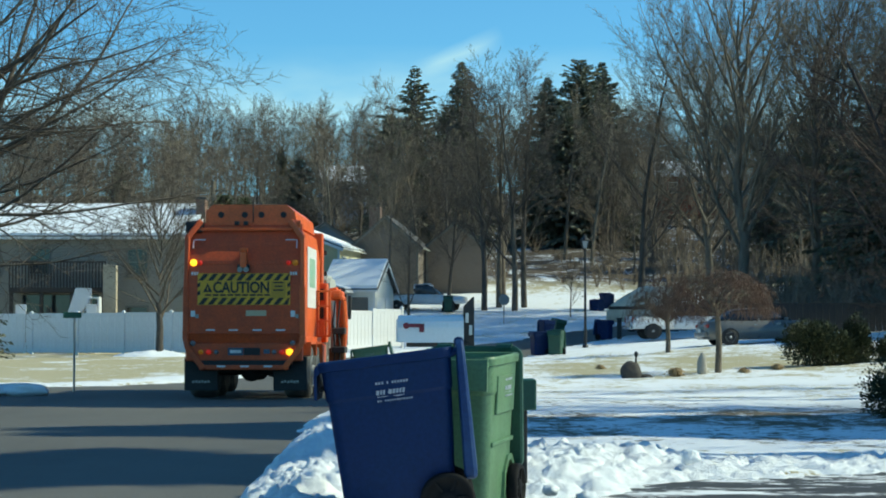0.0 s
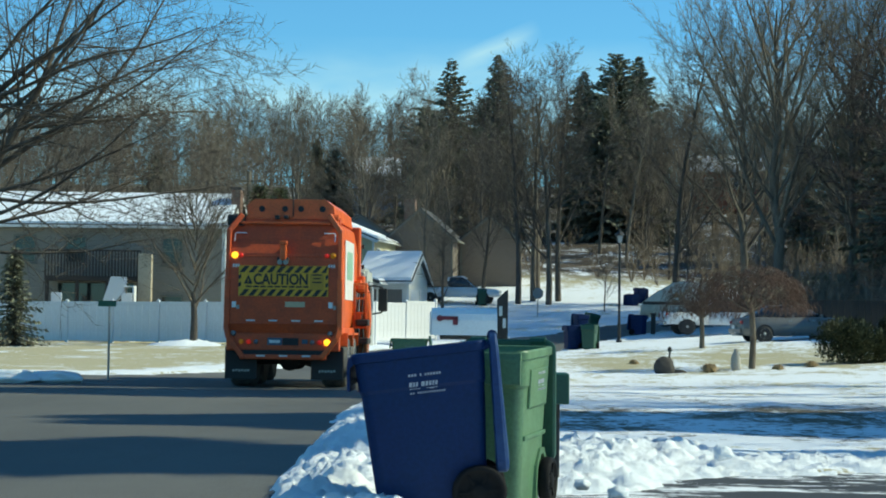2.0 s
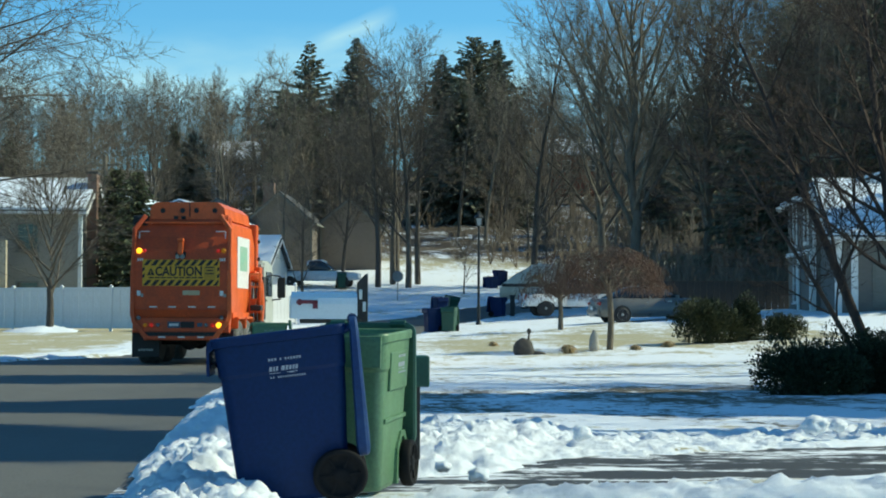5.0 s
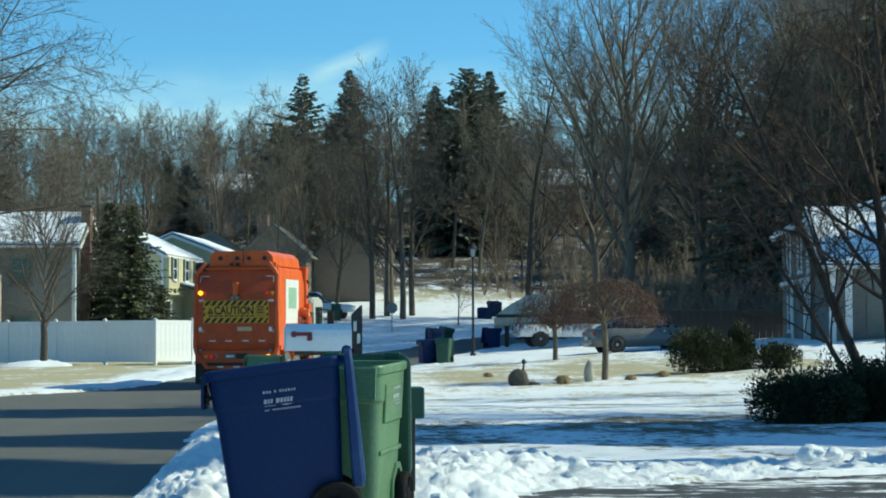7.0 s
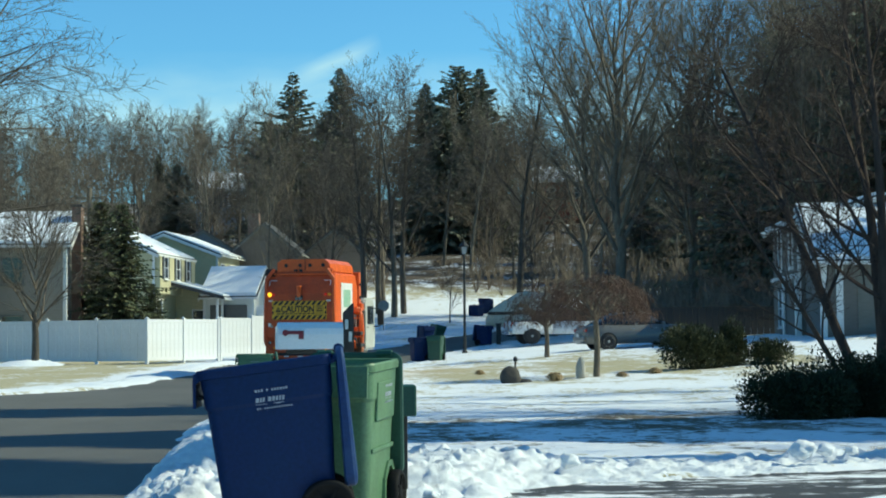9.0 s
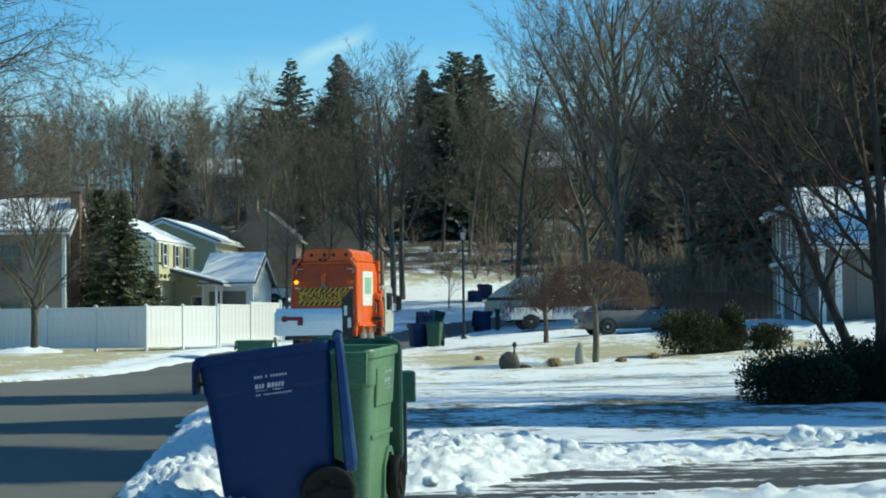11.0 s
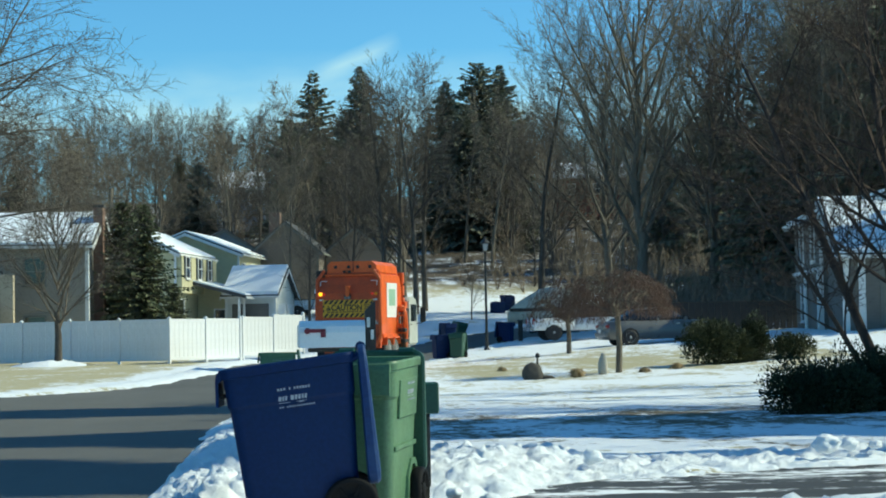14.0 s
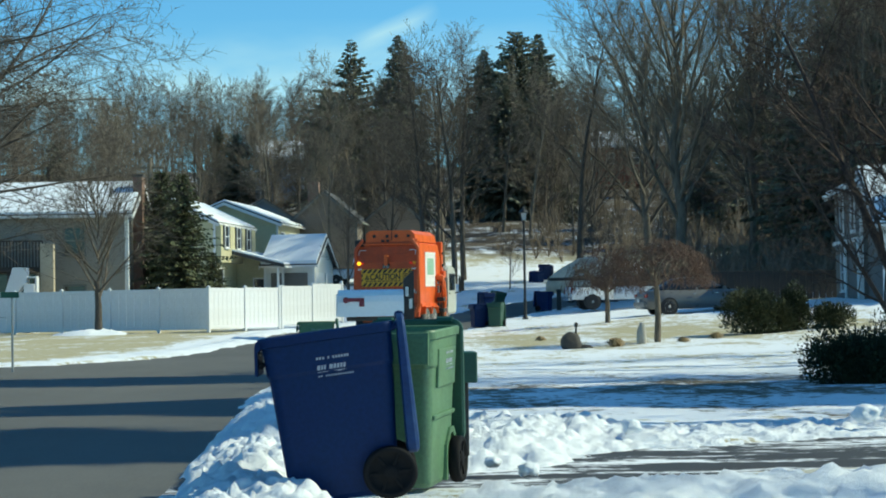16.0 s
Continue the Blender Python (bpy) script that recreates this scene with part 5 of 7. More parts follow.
def house(name, m, w, d, eave, apex, wall_mat, label, ridge="x", over=0.35, snow=0.10, base=-1.0, trim=None):
    """Storeyed block w by d (origin at its near left corner), gable roof with its ridge along x or y, and snow on it."""
    h = thing(name, m, label, "house")
    bm = bmesh.new()
    if ridge == "x":
        prism(bm, [(0, base), (d, base), (d, eave), (d / 2, apex), (0, eave)], 0, w, "x")
    else:
        prism(bm, [(0, base), (w, base), (w, eave), (w / 2, apex), (0, eave)], 0, d, "y")
    part("wall", bm, wall_mat, h)
    span = d if ridge == "x" else w
    k = (apex - eave) / (span / 2)
    for side in (0, 1):
        for nm, t0, t1, mat, inset in (("roof", 0.02, 0.16, M_SHINGLE, 0.0), ("roof_snow", 0.162, 0.162 + snow, M_ROOFSNOW, 0.07)):
            if nm == "roof_snow" and snow <= 0:
                continue
            a0, a1 = -over + inset, span / 2 + 0.0
            pts = [(a0, eave + k * a0 + t0), (a1, apex + t0), (a1, apex + t1), (a0, eave + k * a0 + t1)]
            if side:
                pts = [(span - a, z) for a, z in pts]
            bm = bmesh.new()
            lo, hi = -over + inset, (w if ridge == "x" else d) + over - inset
            prism(bm, pts, lo, hi, "x" if ridge == "x" else "y")
            part(nm, bm, mat, h, "snow lying on the roof" if nm == "roof_snow" else "")
    # gutters and corner boards
    for side in (0, 1):
        a = -over - 0.05 if side == 0 else span + over + 0.05
        z = eave - k * over + 0.05
        c, s = ((w / 2, a, z), (w + 2 * over, 0.1, 0.13)) if ridge == "x" else ((a, d / 2, z), (0.1, d + 2 * over, 0.13))
        part("gutter", one_box(c, s, None, 0.015), trim or M_TRIM, h)
    for x in (0, w):
        part("corner_board", one_box((x, -0.012, (eave + base) / 2), (0.14, 0.05, eave - base - 0.05)), trim or M_TRIM, h)
    # rake boards of the gables
    for e in ((-over - 0.02), ((w if ridge == "x" else d) + over + 0.02)):
        for side in (0, 1):
            p0, p1 = (-over, eave - k * over + 0.07), (span / 2, apex + 0.07)
            if side:
                p0, p1 = (span - p0[0], p0[1]), (span - p1[0], p1[1])
            bm = bmesh.new()
            prism(bm, [p0, p1, (p1[0], p1[1] - 0.2), (p0[0], p0[1] - 0.2)], e - 0.02, e + 0.02, "x" if ridge == "x" else "y")
            part("rake_board", bm, trim or M_TRIM, h)
    return h


# long two-storey house behind the fence
hA = house("house", Matrix.Translation((-29.0, 90.5, 0.35)), 17.0, 8.5, 5.45, 7.05, M_TAUPE, "long taupe two-storey house with snowy roof behind the fence", "x")
for x, z in ((4.2, 4.3), (7.6, 4.3), (10.0, 4.3), (14.6, 4.25), (1.5, 4.3)):
    window(hA, (x, 0, z), 1.0, 1.25, trim=M_GREYS)
for x, z in ((14.6, 1.55), (12.2, 1.55)):
    window(hA, (x, 0, z), 1.0, 1.2, trim=M_GREYS)
part("chimney", one_box((17.24, 3.0, 3.0), (0.46, 1.0, 8.8), None, 0.02), M_BRICK, hA, "brick chimney on the gable end")
part("chimney_cap", one_box((17.24, 3.0, 7.45), (0.56, 1.1, 0.12), None, 0.02), M_SHINGLE, hA)
bm = bmesh.new()
rod(bm, (17.1, -0.12, -0.5), (17.1, -0.12, 5.3), 0.05, n=8)
part("downspout", bm, M_TRIM, hA)
deck = thing("deck", Matrix.Translation((-19.6, 88.9, 0.35)), "dark-stained timber deck with railing on the house's back", "deck")
part("floor", one_box((1.75, 0.8, 2.9), (4.5, 1.6, 0.22), None, 0.01), M_DECK, deck)
part("top_rail", one_box((1.75, 0.02, 4.2), (4.5, 0.10, 0.08), None, 0.01), M_DECK, deck)
me = mesh_of("baluster", one_box((0, 0, 0), (0.07, 0.04, 1.2)))
me.materials.append(M_DECK)
for k in range(31):
    part("baluster", me, None, deck, at=pose(-0.47 + k * 0.148, 0.02, 3.58))
me = mesh_of("post", one_box((0, 0, 1.1), (0.16, 0.16, 2.9), None, 0.01))
me.materials.append(M_DECK)
for x in (-0.4, 1.0, 2.4, 3.9):
    part("post", me, None, deck, at=pose(x, 0.12, 0.3))
part("door_opening", one_box((1.6, 1.55, 1.5), (3.6, 0.05, 2.4)), M_GLASS, deck, "dark glazed doors under the deck")
pl = thing("porch_post", Matrix.Translation((-15.35, 88.6, 0.3)), "pale tan square porch pillar", "pillar")
part("shaft", one_box((0, 0, 1.9), (0.62, 0.4, 4.4), None, 0.02), paint("tan_pillar_paint", (0.45, 0.38, 0.28), 0.7, 0, 0.4, (0.2, 0.17, 0.12), 3, 20, 0.1), pl)
part("foot", one_box((0, 0, 0.5), (0.75, 0.5, 2.2), None, 0.02), paint("tan_pillar_base", (0.38, 0.32, 0.24), 0.7, 0, 0.4, (0.2, 0.17, 0.12), 3, 20, 0.1), pl)
# white pool stairs and furniture showing above the fence
sl = thing("pool_stairs", Matrix.Translation((-17.0, 87.4, 0.3)), "white plastic pool stairs with handrail", "stairs")
for k in range(7):
    part("step", one_box((0.13 * k, 0, 1.45 + 0.17 * k), (0.26, 0.7, 0.05), None, 0.01), M_VINYL, sl)
for y in (-0.35, 0.35):
    bm = bmesh.new()
    prism(bm, [(-0.25, 1.1), (0.1, 1.25), (0.95, 2.35), (0.95, 3.0), (0.35, 3.0), (0.28, 2.75)], y - 0.02, y + 0.02, "y")
    part("side_panel", bm, M_VINYL, sl)
part("platform", one_box((1.15, 0, 2.55), (0.5, 0.75, 0.06), None, 0.01), M_VINYL, sl)
for x in (0.95, 1.38):
    part("leg", one_box((x, 0, 1.3), (0.08, 0.6, 2.6), None, 0.01), M_VINYL, sl)
for x in (-19.1, -15.9):
    ch = thing("garden_chair", Matrix.Translation((x, 87.0, 0.28)), "white plastic chair back above the fence", "chair")
    part("backrest", one_box((0, 0, 2.0), (0.5, 0.06, 0.55), Euler((radians(8), 0, 0)).to_matrix(), 0.02), M_VINYL, ch)
    part("seat", one_box((0, -0.25, 1.7), (0.5, 0.5, 0.05), None, 0.02), M_VINYL, ch)
    for a in (-0.22, 0.22):
        part("leg", one_box((a, -0.1, 0.85), (0.05, 0.4, 1.7), None, 0.01), M_VINYL, ch)

# yellow house with porch and garage wing
mB = Matrix.Translation((-16.5, 119.1, 1.55)) @ pose(0, 0, 0, 0, 0, -9)
hB = house("house", mB, 6.3, 9.6, 5.1, 6.6, M_YEL, "pale yellow gabled house, sunlit flank, snow on the roof", "y")
part("upper_storey", one_box((6.5, 4.8, 3.85), (0.42, 9.5, 2.4), None, 0.02), M_YEL, hB, "overhanging upper storey")
M_SHUTTER = paint("dark_shutter_paint", (0.035, 0.04, 0.038), 0.6)
for y in (1.4, 4.6, 7.4):
    wd = window(hB, (6.72, y, 4.25), 0.95, 1.35, "x", 1)
    for dy in (-0.72, 0.72):
        part("shutter", one_box((6.735, y + dy, 4.25), (0.04, 0.36, 1.4), None, 0.006), M_SHUTTER, wd)
window(hB, (6.3, 1.3, 1.5), 1.5, 1.6, "x", 1)
window(hB, (1.6, 0, 4.0), 0.9, 1.2)
wing = thing("porch_wing", mB @ pose(6.31, 3.2, -0.25), "low yellow porch and garage wing with snowy roof", "house")
bm = bmesh.new()
prism(bm, [(0, -1), (3.3, -1), (3.3, 2.6), (0, 3.5)], 2.6, 7.5, "y")
part("wall", bm, M_YEL, wing)
bm = bmesh.new()
prism(bm, [(-0.02, 3.56), (3.75, 2.55), (3.75, 2.75), (-0.02, 3.76)], -0.4, 7.9, "y")
part("roof", bm, M_SHINGLE, wing)
bm = bmesh.new()
prism(bm, [(0.0, 3.765), (3.7, 2.775), (3.7, 2.87), (0.0, 3.86)], -0.35, 7.85, "y")
part("roof_snow", bm, M_ROOFSNOW, wing)
part("gutter", one_box((3.8, 3.75, 2.6), (0.1, 8.3, 0.14), None, 0.01), M_TRIM, wing)
for y in (0.0, 1.5):
    part("porch_post", one_box((3.25, y, 0.8), (0.14, 0.14, 3.6), None, 0.01), M_TRIM, wing)
for y in (3.85, 6.2):
    g = part("garage_door", one_box((3.33, y, 0.95), (0.05, 2.3, 2.1), None, 0.01), M_TRIM, wing, "white panelled garage door")
    for k in range(4):
        part("panel", one_box((3.362, y, 0.2 + k * 0.5), (0.02, 2.1, 0.42), None, 0.008), M_WHITES, g)
window(wing, (1.6, 2.6, 1.3), 1.0, 1.3)

hB2 = house("house", Matrix.Translation((-14.2, 131.6, 2.6)) @ pose(0, 0, 0, 0, 0, -9), 7.2, 9.0, 4.5, 5.9, M_YEL, "cream house beyond a yellow house, snowy roof", "y")
for y in (1.6, 4.4):
    window(hB2, (7.2, y, 3.3), 1.0, 1.2, "x", 1)
hC = house("house", Matrix.Translation((-7.5, 122.9, 1.65)) @ pose(0, 0, 0, 0, 0, -12), 3.2, 5.2, 2.45, 4.1, M_WHITES, "white gabled garage with deep snow on the roof", "x", 0.3, 0.2)
for y in (1.5, 4.0):
    part("garage_door", one_box((3.22, y, 0.9), (0.05, 2.0, 2.0), None, 0.01), M_TRIM, hC, "white garage door")
part("garage_door", one_box((1.6, -0.03, 0.9), (2.4, 0.06, 2.0), None, 0.01), M_UMBER, hC, "dark garage door")
hD = house("house", Matrix.Translation((-6.4, 138.0, 4.0)) @ pose(0, 0, 0, 0, 0, -6), 4.6, 7.0, 3.6, 5.6, M_DARKS, "brown-grey gabled house in shade among bare trees", "y", 0.35, 0.0, trim=M_GREYS)
part("chimney", one_box((1.0, 4.0, 4.6), (0.8, 0.8, 4.0), None, 0.02), M_BRICK, hD)
hD2 = house("house", Matrix.Translation((-1.2, 142.0, 4.3)) @ pose(0, 0, 0, 0, 0, -4), 4.2, 6.0, 3.4, 5.1, M_DARKS, "grey-brown gabled house in shade behind bare trees", "y", 0.35, 0.0, trim=M_GREYS)
hD3 = house("house", Matrix.Translation((-11.5, 146.0, 4.6)) @ pose(0, 0, 0, 0, 0, 10), 5.0, 8.0, 3.4, 5.0, M_BLUES, "blue-grey gabled house end among bare trees", "y", 0.3, 0.0, trim=M_GREYS)
window(hD3, (2.5, 0, 2.2), 0.9, 1.1)
hE = house("house", Matrix.Translation((-13.9, 222, 14.6)) @ pose(0, 0, 0, 0, 0, 8), 5.0, 8.0, 4.2, 6.2, M_BLUES, "pale blue house high among the trees on the hill", "x", 0.3, 0.15)
for x in (1.3, 3.6):
    window(hE, (x, 0, 3.0), 0.9, 1.3)
hF = house("house", Matrix.Translation((25.0, 225, 16.2)) @ pose(0, 0, 0, 0, 0, -6), 9.0, 8.0, 3.6, 5.4, M_REDS, "barn-red house on the hill with snow on its roof", "x", 0.3, 0.15)
for x in (2, 5, 7.5):
    window(hF, (x, 0, 2.2), 0.9, 1.2)

# house on the rise beyond the lawn
mR = Matrix.Translation((19.35, 77.0, 1.55)) @ pose(0, 0, 0, 0, 0, -6)
hR = house("house", mR, 6.4, 8.0, 4.35, 5.25, M_UMBER, "dark taupe house with white trim and snowy roof beyond the lawn", "y", 0.4, 0.12)
for y in (2.2, 5.6):
    window(hR, (0, y, 3.4), 1.1, 1.7, "x", -1)
window(hR, (0, 5.6, 0.9), 1.0, 1.6, "x", -1)
part("overhang_board", one_box((-0.09, 4.0, 2.15), (0.16, 7.6, 0.18), None, 0.02), M_TRIM, hR)
for y, z in ((0.1, 2.2), (3.9, 2.1)):
    bm = bmesh.new()
    rod(bm, (-0.12, y, -0.3), (-0.12, y, z), 0.07, n=8)
    part("downspout", bm, M_TRIM, hR)
part("roof_vent", one_box((0.7, 3.0, 5.05), (0.10, 0.10, 0.6), Euler((0, radians(-28), 0)).to_matrix(), 0.01), M_TRIM, hR)
# garage wing before it, its roof falling towards the lawn
gw = thing("garage_wing", mR @ pose(0.25, -4.6, 0), "dark taupe garage wing, white trim, snow on the sloping roof", "house")
bm = bmesh.new()
prism(bm, [(0, -1), (4.58, -1), (4.58, 4.85), (0, 2.6)], 0, 11.0, "x")
part("wall", bm, M_UMBER, gw)
for nm, t0, t1, mat, e in (("roof", 0.02, 0.16, M_SHINGLE, 0.4), ("roof_snow", 0.162, 0.27, M_ROOFSNOW, 0.33)):
    bm = bmesh.new()
    prism(bm, [(-e, 2.6 - 0.491 * e + t0), (4.56, 4.84 + t0), (4.56, 4.84 + t1), (-e, 2.6 - 0.491 * e + t1)], -e, 11.0 + e, "x")
    part(nm, bm, mat, gw, "snow lying on the roof" if nm == "roof_snow" else "")
part("gutter", one_box((5.5, -0.46, 2.46), (11.8, 0.1, 0.14), None, 0.01), M_TRIM, gw)
bm = bmesh.new()
prism(bm, [(-0.4, 2.47), (4.56, 4.91), (4.56, 4.68), (-0.4, 2.24)], -0.44, -0.405, "x")
part("rake_board", bm, M_TRIM, gw)
for x in (0.0, 0.62):
    part("pilaster", one_box((x, -0.03, 0.7), (0.26, 0.1, 3.4), None, 0.01), M_TRIM, gw, "white door pilaster")
for x in (2.6, 6.2):
    g = part("garage_door", one_box((x, -0.02, 0.9), (2.6, 0.06, 2.1), None, 0.01), M_GREYS, gw, "grey garage door in shade")
    for k in range(4):
        part("panel", one_box((x, -0.06, 0.15 + k * 0.5), (2.4, 0.02, 0.42), None, 0.008), M_GREYS, g)
# fence boards take the black post colour to stand for deep shade
low = thing("dark_fence", Matrix.Translation((13.6, 86.0, 1.3)), "timber fence coloured black for deep shade", "fence")
me = mesh_of("board", one_box((0, 0, 0.65), (0.28, 0.03, 1.3), None, 0.006))
me.materials.append(M_POST)
for k in range(24):
    part("board", me, None, low, at=pose(k * 0.295, 0, 0))

up = thing("utility_pole", Matrix.Translation(on(-12.1, 101.0)), "slim grey timber utility pole behind the house", "utility pole")
bm = bmesh.new()
rod(bm, (0, 0, -0.3), (0, 0, 8.6), 0.15, 0.11, 10)
part("pole", bm, M_BARK, up)
part("crossarm", one_box((0, 0, 8.1), (1.5, 0.1, 0.12), None, 0.01), M_BARK, up)
for x in (-0.6, 0.6):
    bm = bmesh.new()
    lathe(bm, [(0.03, 8.16), (0.05, 8.2), (0.05, 8.26), (0.02, 8.3)], 8, pose(x, 0, 0))
    part("insulator", bm, M_CLEAR, up)

# ---- parked vehicles ----
M_SILVER = paint("warm_grey_car_paint", (0.17, 0.165, 0.152), 0.32, 0.2, 0.25, (0.14, 0.13, 0.12), 2, 30, 0.0)
M_WHITECAR = paint("white_car_paint", (0.70, 0.72, 0.74), 0.3, 0.0, 0.25, (0.4, 0.38, 0.35), 2, 30, 0.0)
M_CHROME = paint("chrome", (0.55, 0.55, 0.56), 0.2, 0.9, 0.1, (0.2, 0.2, 0.2), 6, 40, 0.0)
M_TAIL = paint("red_tail_lens", (0.30, 0.012, 0.012), 0.25, 0.0, 0.1, (0.1, 0.0, 0.0), 6, 40, 0.0)
M_TARP = paint("tan_canvas", (0.62, 0.56, 0.45), 0.85, 0.0, 0.4, (0.22, 0.19, 0.15), 2, 20, 0.2)


def road_wheel(parent, x, y, r=0.33, w=0.22):
    s = 1 if y > 0 else -1
    bm = bmesh.new()
    lathe(bm, [(r * 0.62, -w / 2), (r * 0.9, -w / 2), (r, -w / 3), (r, w / 3), (r * 0.9, w / 2), (r * 0.62, w / 2)], 24, pose(x, y, r, 90))
    t = part("wheel", bm, M_BLACK, parent, "black tyre on an alloy rim", True)
    bm = bmesh.new()
    lathe(bm, [(r * 0.63, 0), (r * 0.63, 0.02), (r * 0.5, 0.0), (r * 0.2, 0.01), (r * 0.12, 0.03)], 20, pose(x, y + s * w * 0.42, r, -90 * s))
    part("rim", bm, M_WHEEL, t, "alloy rim")


def shell(rows, half):
    """Car skin from (x, z low, z high, half-width low, half-width high) stations along x."""
    bm = bmesh.new()
    rings = []
    for x, z0, z1, w0, w1 in rows:
        rings.append([(x, -w0, z0), (x, -w0 * 1.02, z0 + (z1 - z0) * 0.45), (x, -w1, z1 - 0.05), (x, -w1 * 0.86, z1), (x, w1 * 0.86, z1), (x, w1, z1 - 0.05), (x, w0 * 1.02, z0 + (z1 - z0) * 0.45), (x, w0, z0)])
    loft(bm, rings)
    bmesh.ops.recalc_face_normals(bm, faces=bm.faces)
    return bm


def sedan(m, label):
    c = thing("parked_car", m, label, "car")
    part("body", shell([(-2.35, 0.42, 0.78, 0.70, 0.66), (-2.25, 0.26, 0.98, 0.84, 0.76), (-1.5, 0.22, 1.02, 0.88, 0.80), (-0.6, 0.20, 0.98, 0.89, 0.82), (0.9, 0.20, 0.97, 0.89, 0.82), (1.5, 0.22, 0.90, 0.88, 0.78), (2.2, 0.28, 0.74, 0.82, 0.70), (2.38, 0.40, 0.60, 0.68, 0.6)], 0.9), M_SILVER, c, "warm grey car body", True)
    part("cabin", shell([(-1.85, 0.94, 1.02, 0.72, 0.66), (-1.15, 0.92, 1.38, 0.75, 0.60), (-0.5, 0.92, 1.45, 0.77, 0.60), (0.3, 0.92, 1.43, 0.77, 0.60), (1.25, 0.88, 0.97, 0.74, 0.68)], 0.8), M_GLASS, c, "dark glazed cabin", True)
    part("roof", shell([(-1.15, 1.38, 1.40, 0.60, 0.58), (-0.5, 1.44, 1.475, 0.60, 0.58), (0.3, 1.42, 1.455, 0.60, 0.58), (0.45, 1.36, 1.39, 0.6, 0.58)], 0.6), M_SILVER, c, "", True)
    for sy in (-1, 1):
        for x0, x1 in ((-0.18, -0.10),):
            part("pillar", one_box((x0, sy * 0.70, 1.18), (0.08, 0.06, 0.52), Euler((radians(sy * 18), 0, 0)).to_matrix(), 0.01), M_SILVER, c)
        for x in (-0.35, 0.62):
            part("door_handle", one_box((x, sy * 0.90, 0.80), (0.16, 0.03, 0.03), None, 0.008), M_CHROME, c)
        part("mirror", one_box((0.92, sy * 0.97, 0.98), (0.12, 0.2, 0.13), None, 0.03), M_SILVER, c)
        part("tail_lamp", one_box((-2.28, sy * 0.62, 0.80), (0.14, 0.3, 0.14), None, 0.02), M_TAIL, c)
        part("head_lamp", one_box((2.22, sy * 0.6, 0.62), (0.2, 0.3, 0.12), None, 0.02), M_CLEAR, c)
        for x in (-1.42, 1.38):
            bm = bmesh.new()
            rod(bm, (x, sy * 0.80, 0.33), (x, sy * 0.905, 0.33), 0.37, n=20)
            part("wheel_arch", bm, M_BLACK, c)
            road_wheel(c, x, sy * 0.80, 0.325)
    part("bumper", one_box((-2.36, 0, 0.48), (0.14, 1.5, 0.22), None, 0.05), M_SILVER, c)
    part("number_plate", one_box((-2.44, 0, 0.62), (0.02, 0.34, 0.14), None, 0.004), M_WHITETAPE, c)
    return c


def pickup(m, label, group=""):
    c = thing("pickup_truck", m, label, "pickup truck", group)
    part("bed", shell([(-2.75, 0.55, 1.10, 0.90, 0.88), (-2.6, 0.50, 1.12, 0.92, 0.90), (-0.72, 0.48, 1.12, 0.92, 0.90)], 0.9), M_WHITECAR, c, "white cargo bed", True)
    part("cab", shell([(-0.68, 0.48, 1.12, 0.92, 0.90), (0.95, 0.48, 1.12, 0.92, 0.90), (1.2, 0.48, 1.10, 0.92, 0.88), (2.4, 0.52, 1.02, 0.90, 0.84), (2.75, 0.55, 0.95, 0.82, 0.76)], 0.9), M_WHITECAR, c, "white cab and bonnet", True)
    part("cabin_glass", shell([(-0.62, 1.10, 1.75, 0.80, 0.68), (0.35, 1.10, 1.80, 0.80, 0.68), (1.15, 1.08, 1.14, 0.80, 0.76)], 0.8), M_GLASS, c, "dark cab windows", True)
    part("roof", shell([(-0.64, 1.74, 1.80, 0.69, 0.66), (0.3, 1.79, 1.86, 0.69, 0.66), (0.48, 1.70, 1.74, 0.68, 0.66)], 0.7), M_WHITECAR, c, "", True)
    part("bumper", one_box((-2.82, 0, 0.56), (0.16, 1.75, 0.2), None, 0.03), M_CHROME, c)
    part("bed_rail", one_box((-1.7, 0, 1.13), (2.0, 1.84, 0.03), None, 0.01), M_BLACK, c)
    for sy in (-1, 1):
        part("pillar", one_box((-0.58, sy * 0.74, 1.45), (0.1, 0.06, 0.68), Euler((radians(sy * 10), 0, 0)).to_matrix(), 0.01), M_WHITECAR, c)
        part("tail_lamp", one_box((-2.72, sy * 0.84, 0.92), (0.12, 0.12, 0.3), None, 0.01), M_TAIL, c)
        part("mirror", one_box((0.9, sy * 1.02, 1.2), (0.12, 0.2, 0.2), None, 0.03), M_BLACK, c)
        for x in (-1.75, 1.75):
            bm = bmesh.new()
            rod(bm, (x, sy * 0.82, 0.42), (x, sy * 0.930, 0.42), 0.43, n=20)
            part("wheel_arch", bm, M_BLACK, c)
            road_wheel(c, x, sy * 0.83, 0.39, 0.26)
    return c


sedan(Matrix.Translation(on(12.75, 78.0, 0.0)) @ pose(0, 0, 0, 0, -2.0, 10), "warm grey sedan parked in a driveway beyond the lawn tree")
pickup(Matrix.Translation(on(11.75, 93.5, 0.02)) @ pose(0, 0, 0, 0, 0, 6), "white pickup truck parked side-on by the bend", "parked pickups")
pickup(Matrix.Translation(on(-1.2, 128, 0.0)) @ pose(0, 0, 0, 0, 0, -10), "white pickup truck parked before a dark house", "parked pickups")

